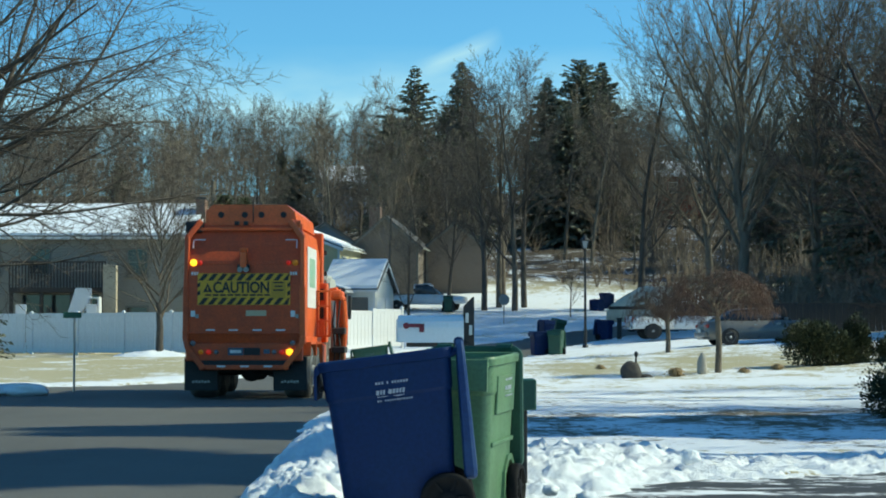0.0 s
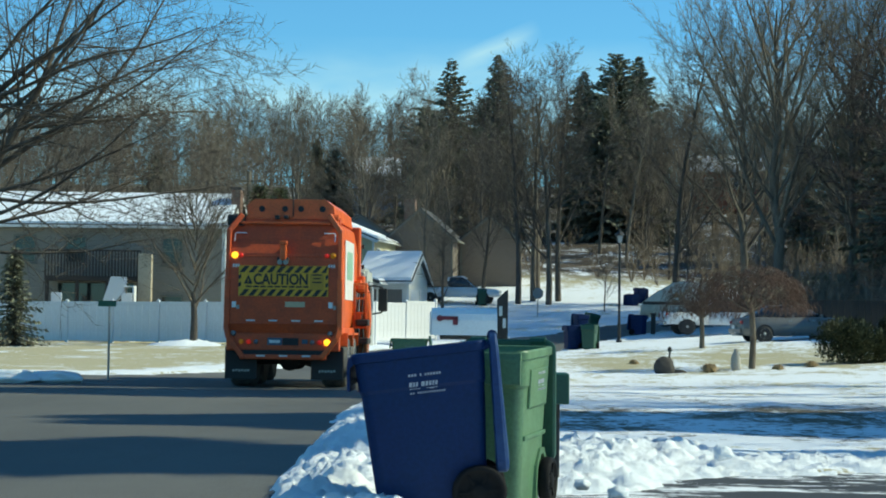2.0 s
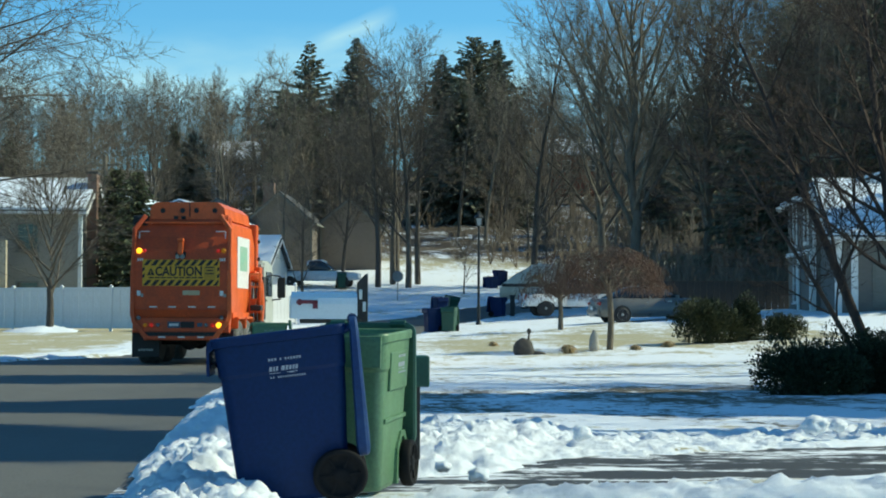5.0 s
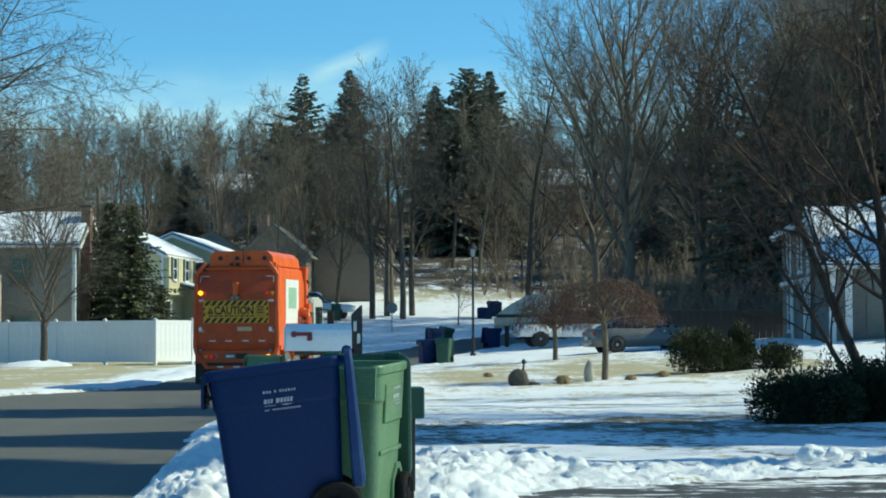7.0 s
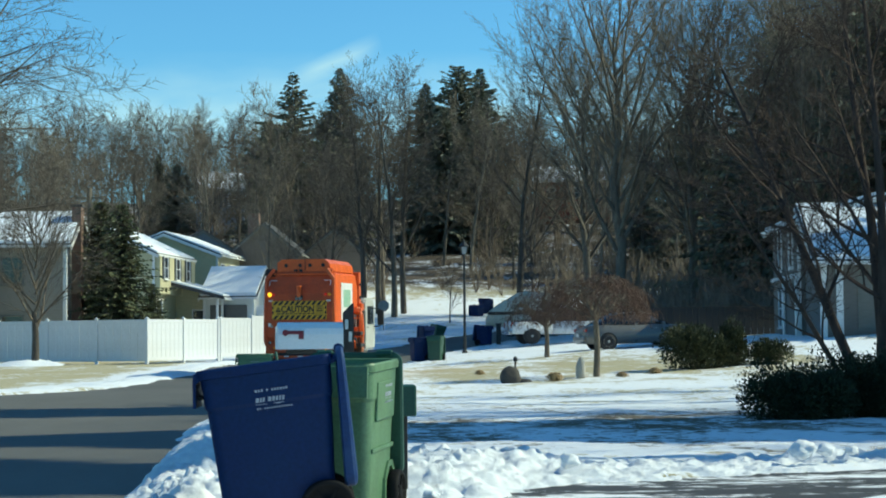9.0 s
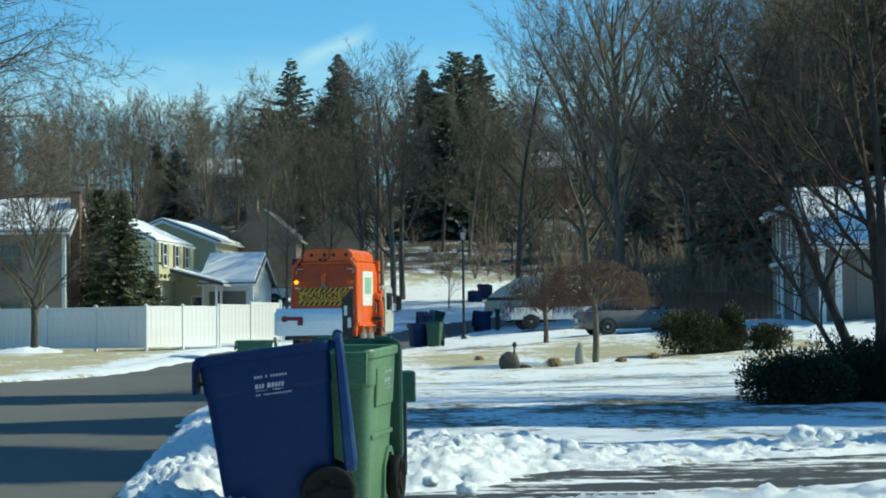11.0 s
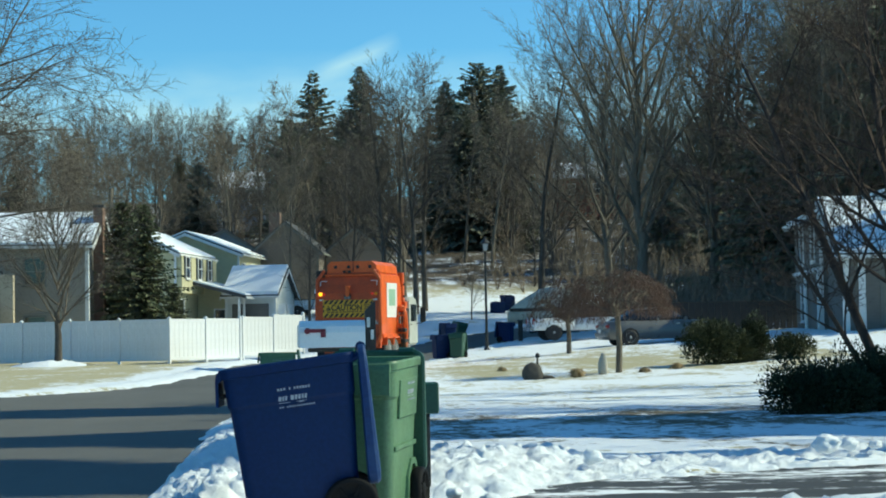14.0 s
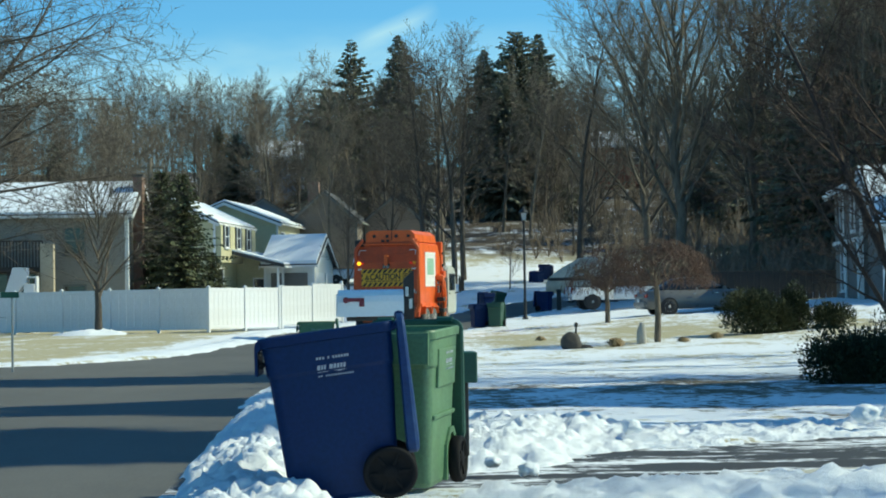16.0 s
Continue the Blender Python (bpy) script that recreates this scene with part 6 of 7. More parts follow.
# tan canvas-covered camper behind the pickup
cm = thing("camper", Matrix.Translation(on(10.6, 99.8, 0.25)) @ pose(0, 0, 0, 0, 0, -4), "tan canvas-covered camper trailer with dark windows", "trailer")
bm = bmesh.new()
prism(bm, [(-2.1, 0.5), (2.2, 0.5), (2.3, 1.3), (1.7, 2.3), (-0.3, 2.35), (-1.4, 1.75), (-2.1, 1.2)], -1.0, 1.0, "y")
bmesh.ops.bevel(bm, geom=list(bm.edges), offset=0.12, segments=2, affect="EDGES")
part("cover", bm, M_TARP, cm, "", True)
part("stripe", one_box((0.0, -1.01, 1.22), (4.0, 0.03, 0.16), None, 0.005), M_DECK, cm)
part("side_window", one_box((1.0, -1.01, 0.85), (0.6, 0.03, 0.35), None, 0.01), M_GLASS, cm)
for x in (-0.8, 0.8):
    road_wheel(cm, x, -0.9, 0.32)
    road_wheel(cm, x, 0.9, 0.32)
rb = thing("red_barrel", Matrix.Translation(on(11.3, 108, 0.6)), "dull red plastic drum on the slope", "drum")
bm = bmesh.new()
lathe(bm, [(0.34, 0), (0.38, 0.1), (0.4, 0.6), (0.37, 1.1), (0.3, 1.18)], 14)
part("shell", bm, paint("dull_red_plastic", (0.22, 0.04, 0.025), 0.6), rb, "", True)
part("lid", one_box((0, 0, 1.2), (0.4, 0.4, 0.05), None, 0.02), M_TAIL, rb)

# ---- woods on the hill ----
rng = random.Random(7)
CFG_WOOD = dict(levels=3, pieces=(7, 5, 4, 3), kids=(16, 9, 7), wobble=0.14, up=0.06, angle=(26, 60), ratio=0.50, thin=0.5, rmin=0.020, bare=0.2, tip=0.15)
wood_kinds = []
for k in range(7):
    wood_kinds.append(bare_meshes(100 + k, 11.5 + k * 0.35, 0.17, CFG_WOOD, (M_BARK, M_BARK_DARK, M_BARK_BROWN)[k % 3])[:2])


def wood_tree(x, y, s, rz, kind, label="tall bare deciduous tree on the wooded hill", group="bare trees of the wooded hill"):
    m = Matrix.Translation(on(x, y)) @ pose(0, 0, 0, 0, 0, rz) @ Matrix.Scale(s, 4)
    return put_tree("bare_tree", wood_kinds[kind], m, label, group)


for row, (y0, n, half) in enumerate(((158, 13, 46), (176, 22, 52), (192, 26, 56), (210, 30, 62), (230, 34, 68), (252, 36, 74), (276, 36, 80), (300, 38, 92), (322, 38, 98))):
    for k in range(n):
        x = -half * 0.85 + 1.85 * half * (k + rng.uniform(0.1, 0.9)) / n
        y = y0 + rng.uniform(-8, 8)
        if (row < 2 and 3 < x < 13) or (row < 5 and 3.5 < x < 13 and rng.random() < 0.75):
            continue
        wood_tree(x, y, rng.uniform(0.82, 1.10) * (0.96 if row > 3 else 0.92 if row > 1 else 0.80), rng.uniform(0, 360), rng.randrange(7))

for x, y, s in ((-7.5, 172, 1.0), (-4.6, 168, 1.05), (-2.2, 174, 1.1), (0.4, 169, 1.02), (1.9, 176, 1.12), (13.2, 171, 1.05), (15.6, 176, 1.12), (17.9, 170, 1.0), (11.3, 178, 1.08), (19.8, 177, 1.1), (-10.2, 170, 0.95), (3.4, 182, 1.1)):
    wood_tree(x, y, s, 37 * x, int(y) % 7)

# undergrowth: bare shrubs and saplings over the slope
segs = []
for k in range(2100):
    y = 146 + 120 * rng.random() ** 1.3
    x = rng.uniform(-0.36, 0.42) * y
    if k >= 1500:
        x, y = rng.uniform(14.5, 34), rng.uniform(95, 118)
    elif y < 205 and 2 < x < 0.08 * y and rng.random() < 0.88:
        continue
    b = Vector(on(x, y, -0.1))
    h = rng.uniform(1.2, 3.8)
    for j in range(rng.randint(4, 8)):
        d = Vector((rng.gauss(0, 0.35), rng.gauss(0, 0.35), 1)).normalized()
        c = b + d * h * rng.uniform(0.5, 0.7)
        e = c + (d + Vector((rng.gauss(0, 0.3), rng.gauss(0, 0.3), 0.2))).normalized() * h * 0.4
        segs += [(tuple(b), tuple(c), 0.035, 0.025), (tuple(c), tuple(e), 0.025, 0.012)]
        for i in range(2):
            q = b.lerp(c, rng.uniform(0.4, 1))
            segs.append((tuple(q), tuple(q + Vector((rng.gauss(0, 0.5), rng.gauss(0, 0.5), rng.uniform(0.3, 1))) * 0.8), 0.02, 0.01))
ob = part("undergrowth", tubes("undergrowth", segs, M_BARK_BROWN, 3), None)
tagged(ob, "bare brown shrubs and saplings over the hillside", "undergrowth", kind="stuff")

# saplings and pole wood filling the slope
segs = []
for k in range(750):
    y = 168 + 125 * rng.random()
    x = rng.uniform(-0.36, 0.42) * y
    if y < 225 and 4 < x < 0.075 * y and rng.random() < 0.75:
        continue
    b = Vector(on(x, y, -0.1))
    h = rng.uniform(4.5, 9.5)
    d = Vector((rng.gauss(0, 0.07), rng.gauss(0, 0.07), 1)).normalized()
    segs += [(tuple(b), tuple(b + d * h * 0.6), 0.05, 0.035), (tuple(b + d * h * 0.6), tuple(b + d * h), 0.035, 0.015)]
    for j in range(16):
        q = b + d * h * rng.uniform(0.25, 1.0)
        e = Vector((rng.gauss(0, 0.55), rng.gauss(0, 0.55), rng.uniform(0.4, 1.0))).normalized()
        l = h * rng.uniform(0.12, 0.28)
        segs.append((tuple(q), tuple(q + e * l), 0.028, 0.014))
        q2 = q + e * l * 0.5
        segs.append((tuple(q2), tuple(q2 + (e + Vector((rng.gauss(0, 0.5), rng.gauss(0, 0.5), 0.1))).normalized() * l * 0.6), 0.02, 0.012))
ob = part("pole_wood", tubes("pole_wood", segs, M_BARK_BROWN, 3), None)
tagged(ob, "thin bare saplings filling the wooded slope", "saplings", kind="stuff")

# conifers standing out of the woods
con_kinds = [conifer_meshes(300 + k, 20.0, sp, M_NEEDLE, 40, 11, 0.05, ot, 0.026, tp) for k, (sp, ot, tp) in enumerate(((6.2, 0.8, 0.75), (5.2, 0.4, 0.8), (6.6, 0.3, 0.55)))]


def conifer(x, y, h, kind, rz, label="tall dark spruce above the bare woods"):
    m = Matrix.Translation(on(x, y)) @ pose(0, 0, 0, 0, 0, rz) @ Matrix.Scale(h / 20.0, 4)
    return put_tree("spruce", con_kinds[kind], m, label, "conifers of the wooded hill")


# x, y and height, with the kind of crown
for x, y, h, kind in ((-3.0, 200, 19.2, 0), (2.0, 203, 19.6, 1), (10.9, 200, 18.0, 1), (14.4, 200, 19.8, 2), (16.9, 203, 19.6, 1), (-5.4, 196, 14.0, 2), (0.6, 206, 15.0, 2), (12.7, 196, 15.0, 2),
                      (-17.2, 204, 10.5, 1), (-33, 196, 9.0, 2), (16.2, 196, 13.0, 2), (-15.0, 200, 9.5, 2), (33.0, 168, 15.0, 2), (38.0, 160, 16.0, 2), (43.0, 172, 17, 2), (30.5, 180, 13, 1)):
    conifer(x, y, h, kind, rng.uniform(0, 360))
for x, y, h, kind in ((25.8, 106, 16.5, 2), (29.5, 99, 18.0, 2), (33.0, 104, 19.0, 2), (38.0, 100, 18.0, 2), (35.0, 93, 15.0, 2), (28.0, 110, 16, 1), (24.0, 108, 11.0, 2)):
    conifer(x, y, h, kind, rng.uniform(0, 360), "dense dark spruce behind the lawn houses")

# ---- trees of the gardens ----
CFG_FULL = dict(levels=4, pieces=(8, 6, 4, 3, 2), kids=(15, 8, 6, 4), wobble=0.11, up=0.05, angle=(26, 58), ratio=0.50, thin=0.5, rmin=0.013, bare=0.2, tip=0.2)
full_kinds = [bare_meshes(500 + k, 14.0, 0.22, CFG_FULL, (M_BARK_DARK, M_BARK)[k % 2])[:2] for k in range(3)]


def garden_tree(x, y, h, kind, rz, label, group="bare garden trees", lean=(0, 0), dz=0.0):
    m = Matrix.Translation(on(x, y, dz)) @ pose(0, 0, 0, lean[0], lean[1], rz) @ Matrix.Scale(h / 14.0, 4)
    return put_tree("bare_tree", full_kinds[kind], m, label, group)


for x, y, h, kind in ((2.75, 128, 14.0, 0), (3.8, 130, 14.4, 1), (4.75, 127.5, 14.2, 2), (5.5, 130, 14.0, 0), (4.2, 133, 14.0, 2)):
    garden_tree(x, y, h, kind, rng.uniform(0, 360), "tall bare tree in a group on the snowy rise", "trees on the snowy rise")
garden_tree(-3.6, 130, 9.0, 1, 15, "bare tree before the shaded houses")
garden_tree(0.4, 133, 9.5, 0, 120, "bare tree before the shaded houses")
garden_tree(-1.8, 104, 6.8, 0, 40, "small dark bare tree before the houses")
garden_tree(-21.5, 96, 9.0, 2, 10, "bare tree behind the long house")
garden_tree(-14.0, 100, 10.0, 1, 200, "bare tree behind the long house")
garden_tree(8.1, 122, 3.4, 2, 0, "low spreading bare tree on the snow slope")
# big trees beyond the parked cars: short bole, many ascending leaders
CFG_GREAT = dict(levels=4, pieces=(6, 9, 6, 4, 3), kids=(0, 12, 8, 5), wobble=0.12, up=0.04, angle=(22, 50), ratio=0.45, thin=0.5, rmin=0.008, bare=0.1, tip=0.12)


def great_meshes(seed, h):
    rg = random.Random(seed)
    out, p = [], Vector((0, 0, -0.4))
    for k in range(10):
        q = Vector((0.12 * math.sin(k * 1.3 + seed), 0.12 * math.cos(k * 1.7), -0.4 + (h * 0.86) * (k + 1) / 10))
        out.append((0, tuple(p), tuple(q), 0.24 * (1 - 0.088 * k), 0.24 * (1 - 0.088 * (k + 1))))
        p = q
    for k in range(22):
        f = (k + rg.random()) / 22
        a = 2.4 * k + rg.uniform(-0.4, 0.4)
        lean = rg.uniform(0.6, 1.2) * (1 - 0.4 * f)
        grow(rg, (0, 0, h * (0.17 + 0.62 * f)), (math.cos(a) * lean, math.sin(a) * lean, 1.0), h * rg.uniform(0.54, 0.68) * (1 - 0.45 * f), 0.115 * (1 - 0.5 * f), 1, out, CFG_GREAT)
    return tubes("trunk", [s[1:] for s in out if s[0] == 0], M_BARK_UMBER, 8), tubes("crown", [s[1:] for s in out if s[0] > 0], M_BARK_UMBER, 3)


great_kinds = [great_meshes(540 + k, 14.0) for k in range(2)]


def great_tree(x, y, h, kind, rz, label):
    m = Matrix.Translation(on(x, y)) @ pose(0, 0, 0, 0, 0, rz) @ Matrix.Scale(h / 14.0, 4)
    return put_tree("bare_tree", great_kinds[kind], m, label, "great bare trees")


young_kind = (tubes("trunk", [((0, 0, -0.4), (0.1, 0, 2.3), 0.34, 0.27), ((0.1, 0, 2.3), (0, 0.1, 4.2), 0.27, 0.2)], M_BARK_DARK, 8), great_kinds[1][1].copy())
young_kind[1].materials[0] = M_BARK_DARK
put_tree("bare_tree", young_kind, Matrix.Translation(on(-11.75, 79.7)) @ pose(0, 0, 0, 0, 0, 80) @ Matrix.Scale(7.6 / 14.0, 4), "young bare tree in a snow heap before the fence")
great_tree(16.6, 107, 21.0, 0, 30, "great bare maple with wide crown beyond the driveway")
great_tree(21.8, 112, 20.0, 1, 100, "great bare maple with wide crown beyond the driveway")
great_tree(26.0, 101, 19.0, 0, 210, "great bare maple with wide crown beyond the driveway")
garden_tree(13.2, 128, 16.0, 2, 300, "tall bare tree behind the great maple", "great bare trees")
great_tree(31.5, 106, 20.0, 1, 300, "great bare maple with wide crown beyond the house")
great_tree(30.0, 115, 21.0, 0, 10, "great bare maple with wide crown beyond the house")
great_tree(27.5, 101, 17.0, 1, 250, "great bare maple with wide crown beyond the house")
great_tree(36.0, 99, 19.0, 0, 130, "great bare maple with wide crown beyond the house")
great_tree(38.0, 112, 24.0, 1, 20, "great bare maple with wide crown beyond the house")
great_tree(25.5, 122, 21.0, 1, 160, "great bare maple with wide crown beyond the house")
great_tree(33.5, 121, 25.0, 0, 75, "great bare maple with wide crown beyond the house")
great_tree(17.5, 127, 18.0, 1, 20, "tall bare tree behind the great maple")
garden_tree(28.5, 120, 20.0, 0, 60, "tall bare tree behind the great maple", "great bare trees")
garden_tree(11.4, 103, 5.2, 2, 60, "slim bare tree beside the camper")

# street tree whose limbs reach in over the street
CFG_NEAR = dict(levels=4, pieces=(7, 8, 6, 4, 3), kids=(13, 11, 7, 5), wobble=0.16, up=0.03, angle=(34, 66), ratio=0.52, thin=0.5, rmin=0.006, bare=0.22, tip=0.2)
st_tree = thing("street_tree", Matrix.Translation(on(-11.6, 41.5)), "big bare street tree with drooping limbs", "tree")
out = []
grow(random.Random(611), (0, 0, -0.3), (0.05, 0, 1), 12.0, 0.30, 0, out, CFG_NEAR)
for k, (p, d, L, r) in enumerate((((0.3, 0, 3.6), (0.6, -0.05, 1.0), 7.0, 0.11), ((0.3, 0.1, 4.2), (1.0, 0.1, 0.42), 7.2, 0.075), ((0.2, -0.1, 3.4), (1.0, -0.2, 0.12), 5.6, 0.055), ((0.2, 0, 5.4), (0.9, 0.3, 0.6), 6.6, 0.065),
                                  ((0.2, 0.1, 2.9), (1.0, 0.25, 0.05), 4.6, 0.045), ((0.2, -0.1, 4.8), (0.95, -0.35, 0.5), 6.4, 0.06), ((0.3, 0, 6.2), (0.8, 0, 0.8), 5.6, 0.06), ((0.3, 0.2, 5.0), (1.0, 0.05, 0.5), 6.4, 0.06), ((0.3, -0.2, 5.8), (1.0, -0.1, 0.45), 6.2, 0.055), ((0.2, 0.0, 3.9), (1.0, 0.0, 0.25), 5.6, 0.05),
                                  ((0.2, 0.1, 4.0), (1.0, 0.1, 0.04), 6.4, 0.05), ((0.2, -0.2, 4.6), (1.0, -0.1, 0.12), 6.6, 0.055), ((0.2, 0.2, 3.3), (1.0, 0.2, 0.10), 5.8, 0.045), ((0.3, 0.0, 5.2), (1.0, 0.15, 0.30), 6.4, 0.06), ((0.8, 0.0, 4.2), (0.45, 0.0, 1.0), 5.6, 0.10))):
    grow(random.Random(630 + k), p, d, L * 0.96, r, 1, out, CFG_NEAR)
part("trunk", tubes("trunk", [q[1:] for q in out if q[0] == 0], M_BARK_DARK, 8), None, st_tree)
part("crown", tubes("crown", [q[1:] for q in out if q[0] > 0], M_BARK_DARK, 4), None, st_tree)

# clump tree with several leaning stems on the lawn
ct = thing("clump_tree", Matrix.Translation(on(9.3, 31.5)), "dark multi-stemmed bare tree on the lawn", "tree")
CFG_CLUMP = dict(levels=4, pieces=(8, 6, 5, 4, 2), kids=(11, 8, 6, 4), wobble=0.13, up=0.045, angle=(28, 64), ratio=0.52, thin=0.55, rmin=0.006, bare=0.28, tip=0.25)
crown = []
for k, (lx, ly, r, h) in enumerate(((-0.42, 0.1, 0.105, 6.6), (-0.12, -0.15, 0.12, 7.2), (0.16, 0.2, 0.125, 7.4), (0.5, -0.05, 0.10, 6.8), (-0.75, -0.1, 0.06, 4.6))):
    out = []
    grow(random.Random(720 + k), (lx * 0.35, ly * 0.35, -0.2), (lx * 0.75, ly, 1.0), h, r, 0, out, CFG_CLUMP)
    part("stem", tubes("stem", [s[1:] for s in out if s[0] == 0], M_BARK_RUST, 8), None, ct)
    crown += [s[1:] for s in out if s[0] > 0]
part("crown", tubes("crown", crown, M_BARK_RUST, 3), None, ct)

# weeping umbrella trees with red twigs
def weeping(m, R, z0, H, seed, label, n=4200):
    """Umbrella crown: twisted limbs under a dome of fine hanging twigs, radius R from z0 up to z0 + H."""
    t = thing("weeping_maple", m, label, "tree", "umbrella maples")
    rg = random.Random(seed)

    def dome(th, ph, k=1.0):
        r = R * k * (1 + 0.12 * math.sin(3 * ph + seed) + 0.06 * math.sin(7 * ph))
        return Vector((r * math.sin(th) * math.cos(ph), r * math.sin(th) * math.sin(ph), z0 + H * k * math.cos(th)))
    limbs, twigs = [], []
    for a in range(16):
        ph, th = 2.4 * a, rg.uniform(0.3, 1.35)
        p = Vector((0, 0, z0 - 0.12 + 0.2 * rg.random()))
        e = dome(th, ph, 0.85)
        c0 = p.lerp(e, 0.35) + Vector((rg.gauss(0, 0.09), rg.gauss(0, 0.09), 0.16))
        c1 = p.lerp(e, 0.7) + Vector((rg.gauss(0, 0.12), rg.gauss(0, 0.12), 0.2))
        limbs += [(tuple(p), tuple(c0), 0.05, 0.038), (tuple(c0), tuple(c1), 0.038, 0.024), (tuple(c1), tuple(e), 0.024, 0.01)]
        for j in range(7):
            q = c0.lerp(c1, rg.random()) if j % 2 else c1.lerp(e, rg.random())
            f = dome(th + rg.gauss(0, 0.3), ph + rg.gauss(0, 0.35), rg.uniform(0.75, 0.98))
            mid = q.lerp(f, 0.5) + Vector((0, 0, 0.1))
            limbs += [(tuple(q), tuple(mid), 0.016, 0.012), (tuple(mid), tuple(f), 0.012, 0.006)]
    for k in range(n):
        th, ph = math.acos(1 - rg.random() * 1.02), rg.uniform(0, 6.283)
        k0 = rg.uniform(0.72, 1.0)
        if 0.5 + 0.5 * noise.noise(dome(th, ph) * 1.6) < 0.3:
            continue
        p = dome(th, ph, k0)
        out = Vector((math.cos(ph), math.sin(ph), 0))
        d = (out * math.cos(th) * 0.7 + Vector((0, 0, -0.25 - 0.7 * math.sin(th))) + Vector((rg.gauss(0, 0.45), rg.gauss(0, 0.45), rg.gauss(0, 0.3)))).normalized()
        l = rg.uniform(0.16, 0.34)
        m1 = p + d * l * 0.5
        e = m1 + (d + Vector((rg.gauss(0, 0.3), rg.gauss(0, 0.3), -0.3))).normalized() * l * 0.5
        twigs += [(tuple(p), tuple(m1), 0.009, 0.007), (tuple(m1), tuple(e), 0.007, 0.004)]
    stem = [((0, 0, -0.2), (0.04, 0, z0 * 0.5), 0.105, 0.09), ((0.04, 0, z0 * 0.5), (0, 0.02, z0), 0.09, 0.08)]
    part("trunk", tubes("trunk", stem + limbs, M_BARK, 7), None, t)
    part("crown", tubes("crown", twigs, M_BARK_RED, 3), None, t, "dense reddish hanging twigs")
    return t


weeping(Matrix.Translation(on(7.85, 55, 0.02)), 1.85, 1.72, 1.3, 31, "umbrella-shaped weeping maple with red twigs on the lawn", 2600)
weeping(Matrix.Translation(on(8.42, 72, 0.02)) @ pose(0, 0, 0, 0, 0, 70), 1.6, 1.25, 1.75, 35, "umbrella-shaped weeping maple before the pickup", 1100)


# ---- evergreens and shrubs near by ----
def bush(m, size, seed, label, mat=None, n=5200, leaf=0.085, lobes=7, name="bush"):
    """A clipped but shaggy evergreen: lobed mass of small sprays round branching stems."""
    t = thing(name, m, label, "shrub")
    rg = random.Random(seed)
    cs = [(Vector(((-0.6 + 1.2 * (k + rg.random()) / lobes) * size[0], rg.uniform(-0.45, 0.45) * size[1], rg.uniform(0.35, 0.68) * size[2])), rg.uniform(0.40, 0.56)) for k in range(lobes)]
    pts, segs = [], []
    for c, r in cs:
        segs.append(((c.x * 0.3, c.y * 0.3, -0.05), tuple(c), 0.03, 0.015))
    for k in range(n):
        c, r = cs[rg.randrange(lobes)]
        d = Vector((rg.gauss(0, 1), rg.gauss(0, 1), rg.gauss(0, 1))).normalized()
        f = r * rg.random() ** 0.4 * (1 + 0.25 * noise.noise(d * 2.2 + c))
        p = c + Vector((d.x * size[0] * f, d.y * size[1] * f, d.z * size[2] * f * 1.25))
        if p.z < 0.03:
            p.z = 0.03 + rg.random() * 0.12
        pts.append((p, d + Vector((rg.gauss(0, 0.4), rg.gauss(0, 0.4), 0.35))))
    part("foliage", shards("foliage", pts, mat or M_BUSH, rg, leaf, -0.1, 0.30), None, t)
    part("stems", tubes("stems", segs, M_BARK_DARK, 5), None, t)
    return t


bush(Matrix.Translation(on(11.2, 57)), (1.15, 0.9, 1.12), 1, "dense dark green yew bush on the snowy lawn", M_YEW_LIT, 17000, leaf=0.075, lobes=9)
bush(Matrix.Translation(on(12.3, 57.4)), (0.52, 0.5, 1.2), 2, "upright dark yew beside a wider bush", M_YEW_LIT, 8000, leaf=0.08, lobes=6)
bush(Matrix.Translation(on(13.45, 57.6)), (0.75, 0.6, 0.66), 3, "low rounded yew bush at the bed's end", M_YEW_LIT, 7000, leaf=0.07, lobes=6)
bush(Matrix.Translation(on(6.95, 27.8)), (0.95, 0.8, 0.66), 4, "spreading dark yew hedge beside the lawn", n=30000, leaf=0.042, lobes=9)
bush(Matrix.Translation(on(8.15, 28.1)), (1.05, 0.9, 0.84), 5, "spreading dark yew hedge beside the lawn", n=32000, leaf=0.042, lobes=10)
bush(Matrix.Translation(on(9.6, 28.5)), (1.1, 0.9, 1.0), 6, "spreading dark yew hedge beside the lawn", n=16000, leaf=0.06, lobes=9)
bush(Matrix.Translation(on(-7.2, 100, 0.0)), (0.8, 0.7, 0.9), 7, "dark evergreen shrub beside the yellow house", n=2200, leaf=0.2)
bush(Matrix.Translation(on(-4.4, 110, 0.0)), (0.9, 0.7, 0.9), 8, "dark evergreen shrub before the white garage", n=2200, leaf=0.2)
bush(Matrix.Translation(on(-2.6, 112, 0.0)), (1.3, 0.7, 0.6), 9, "low olive hedge before the houses", M_JUNIPER, 2200, 0.2)

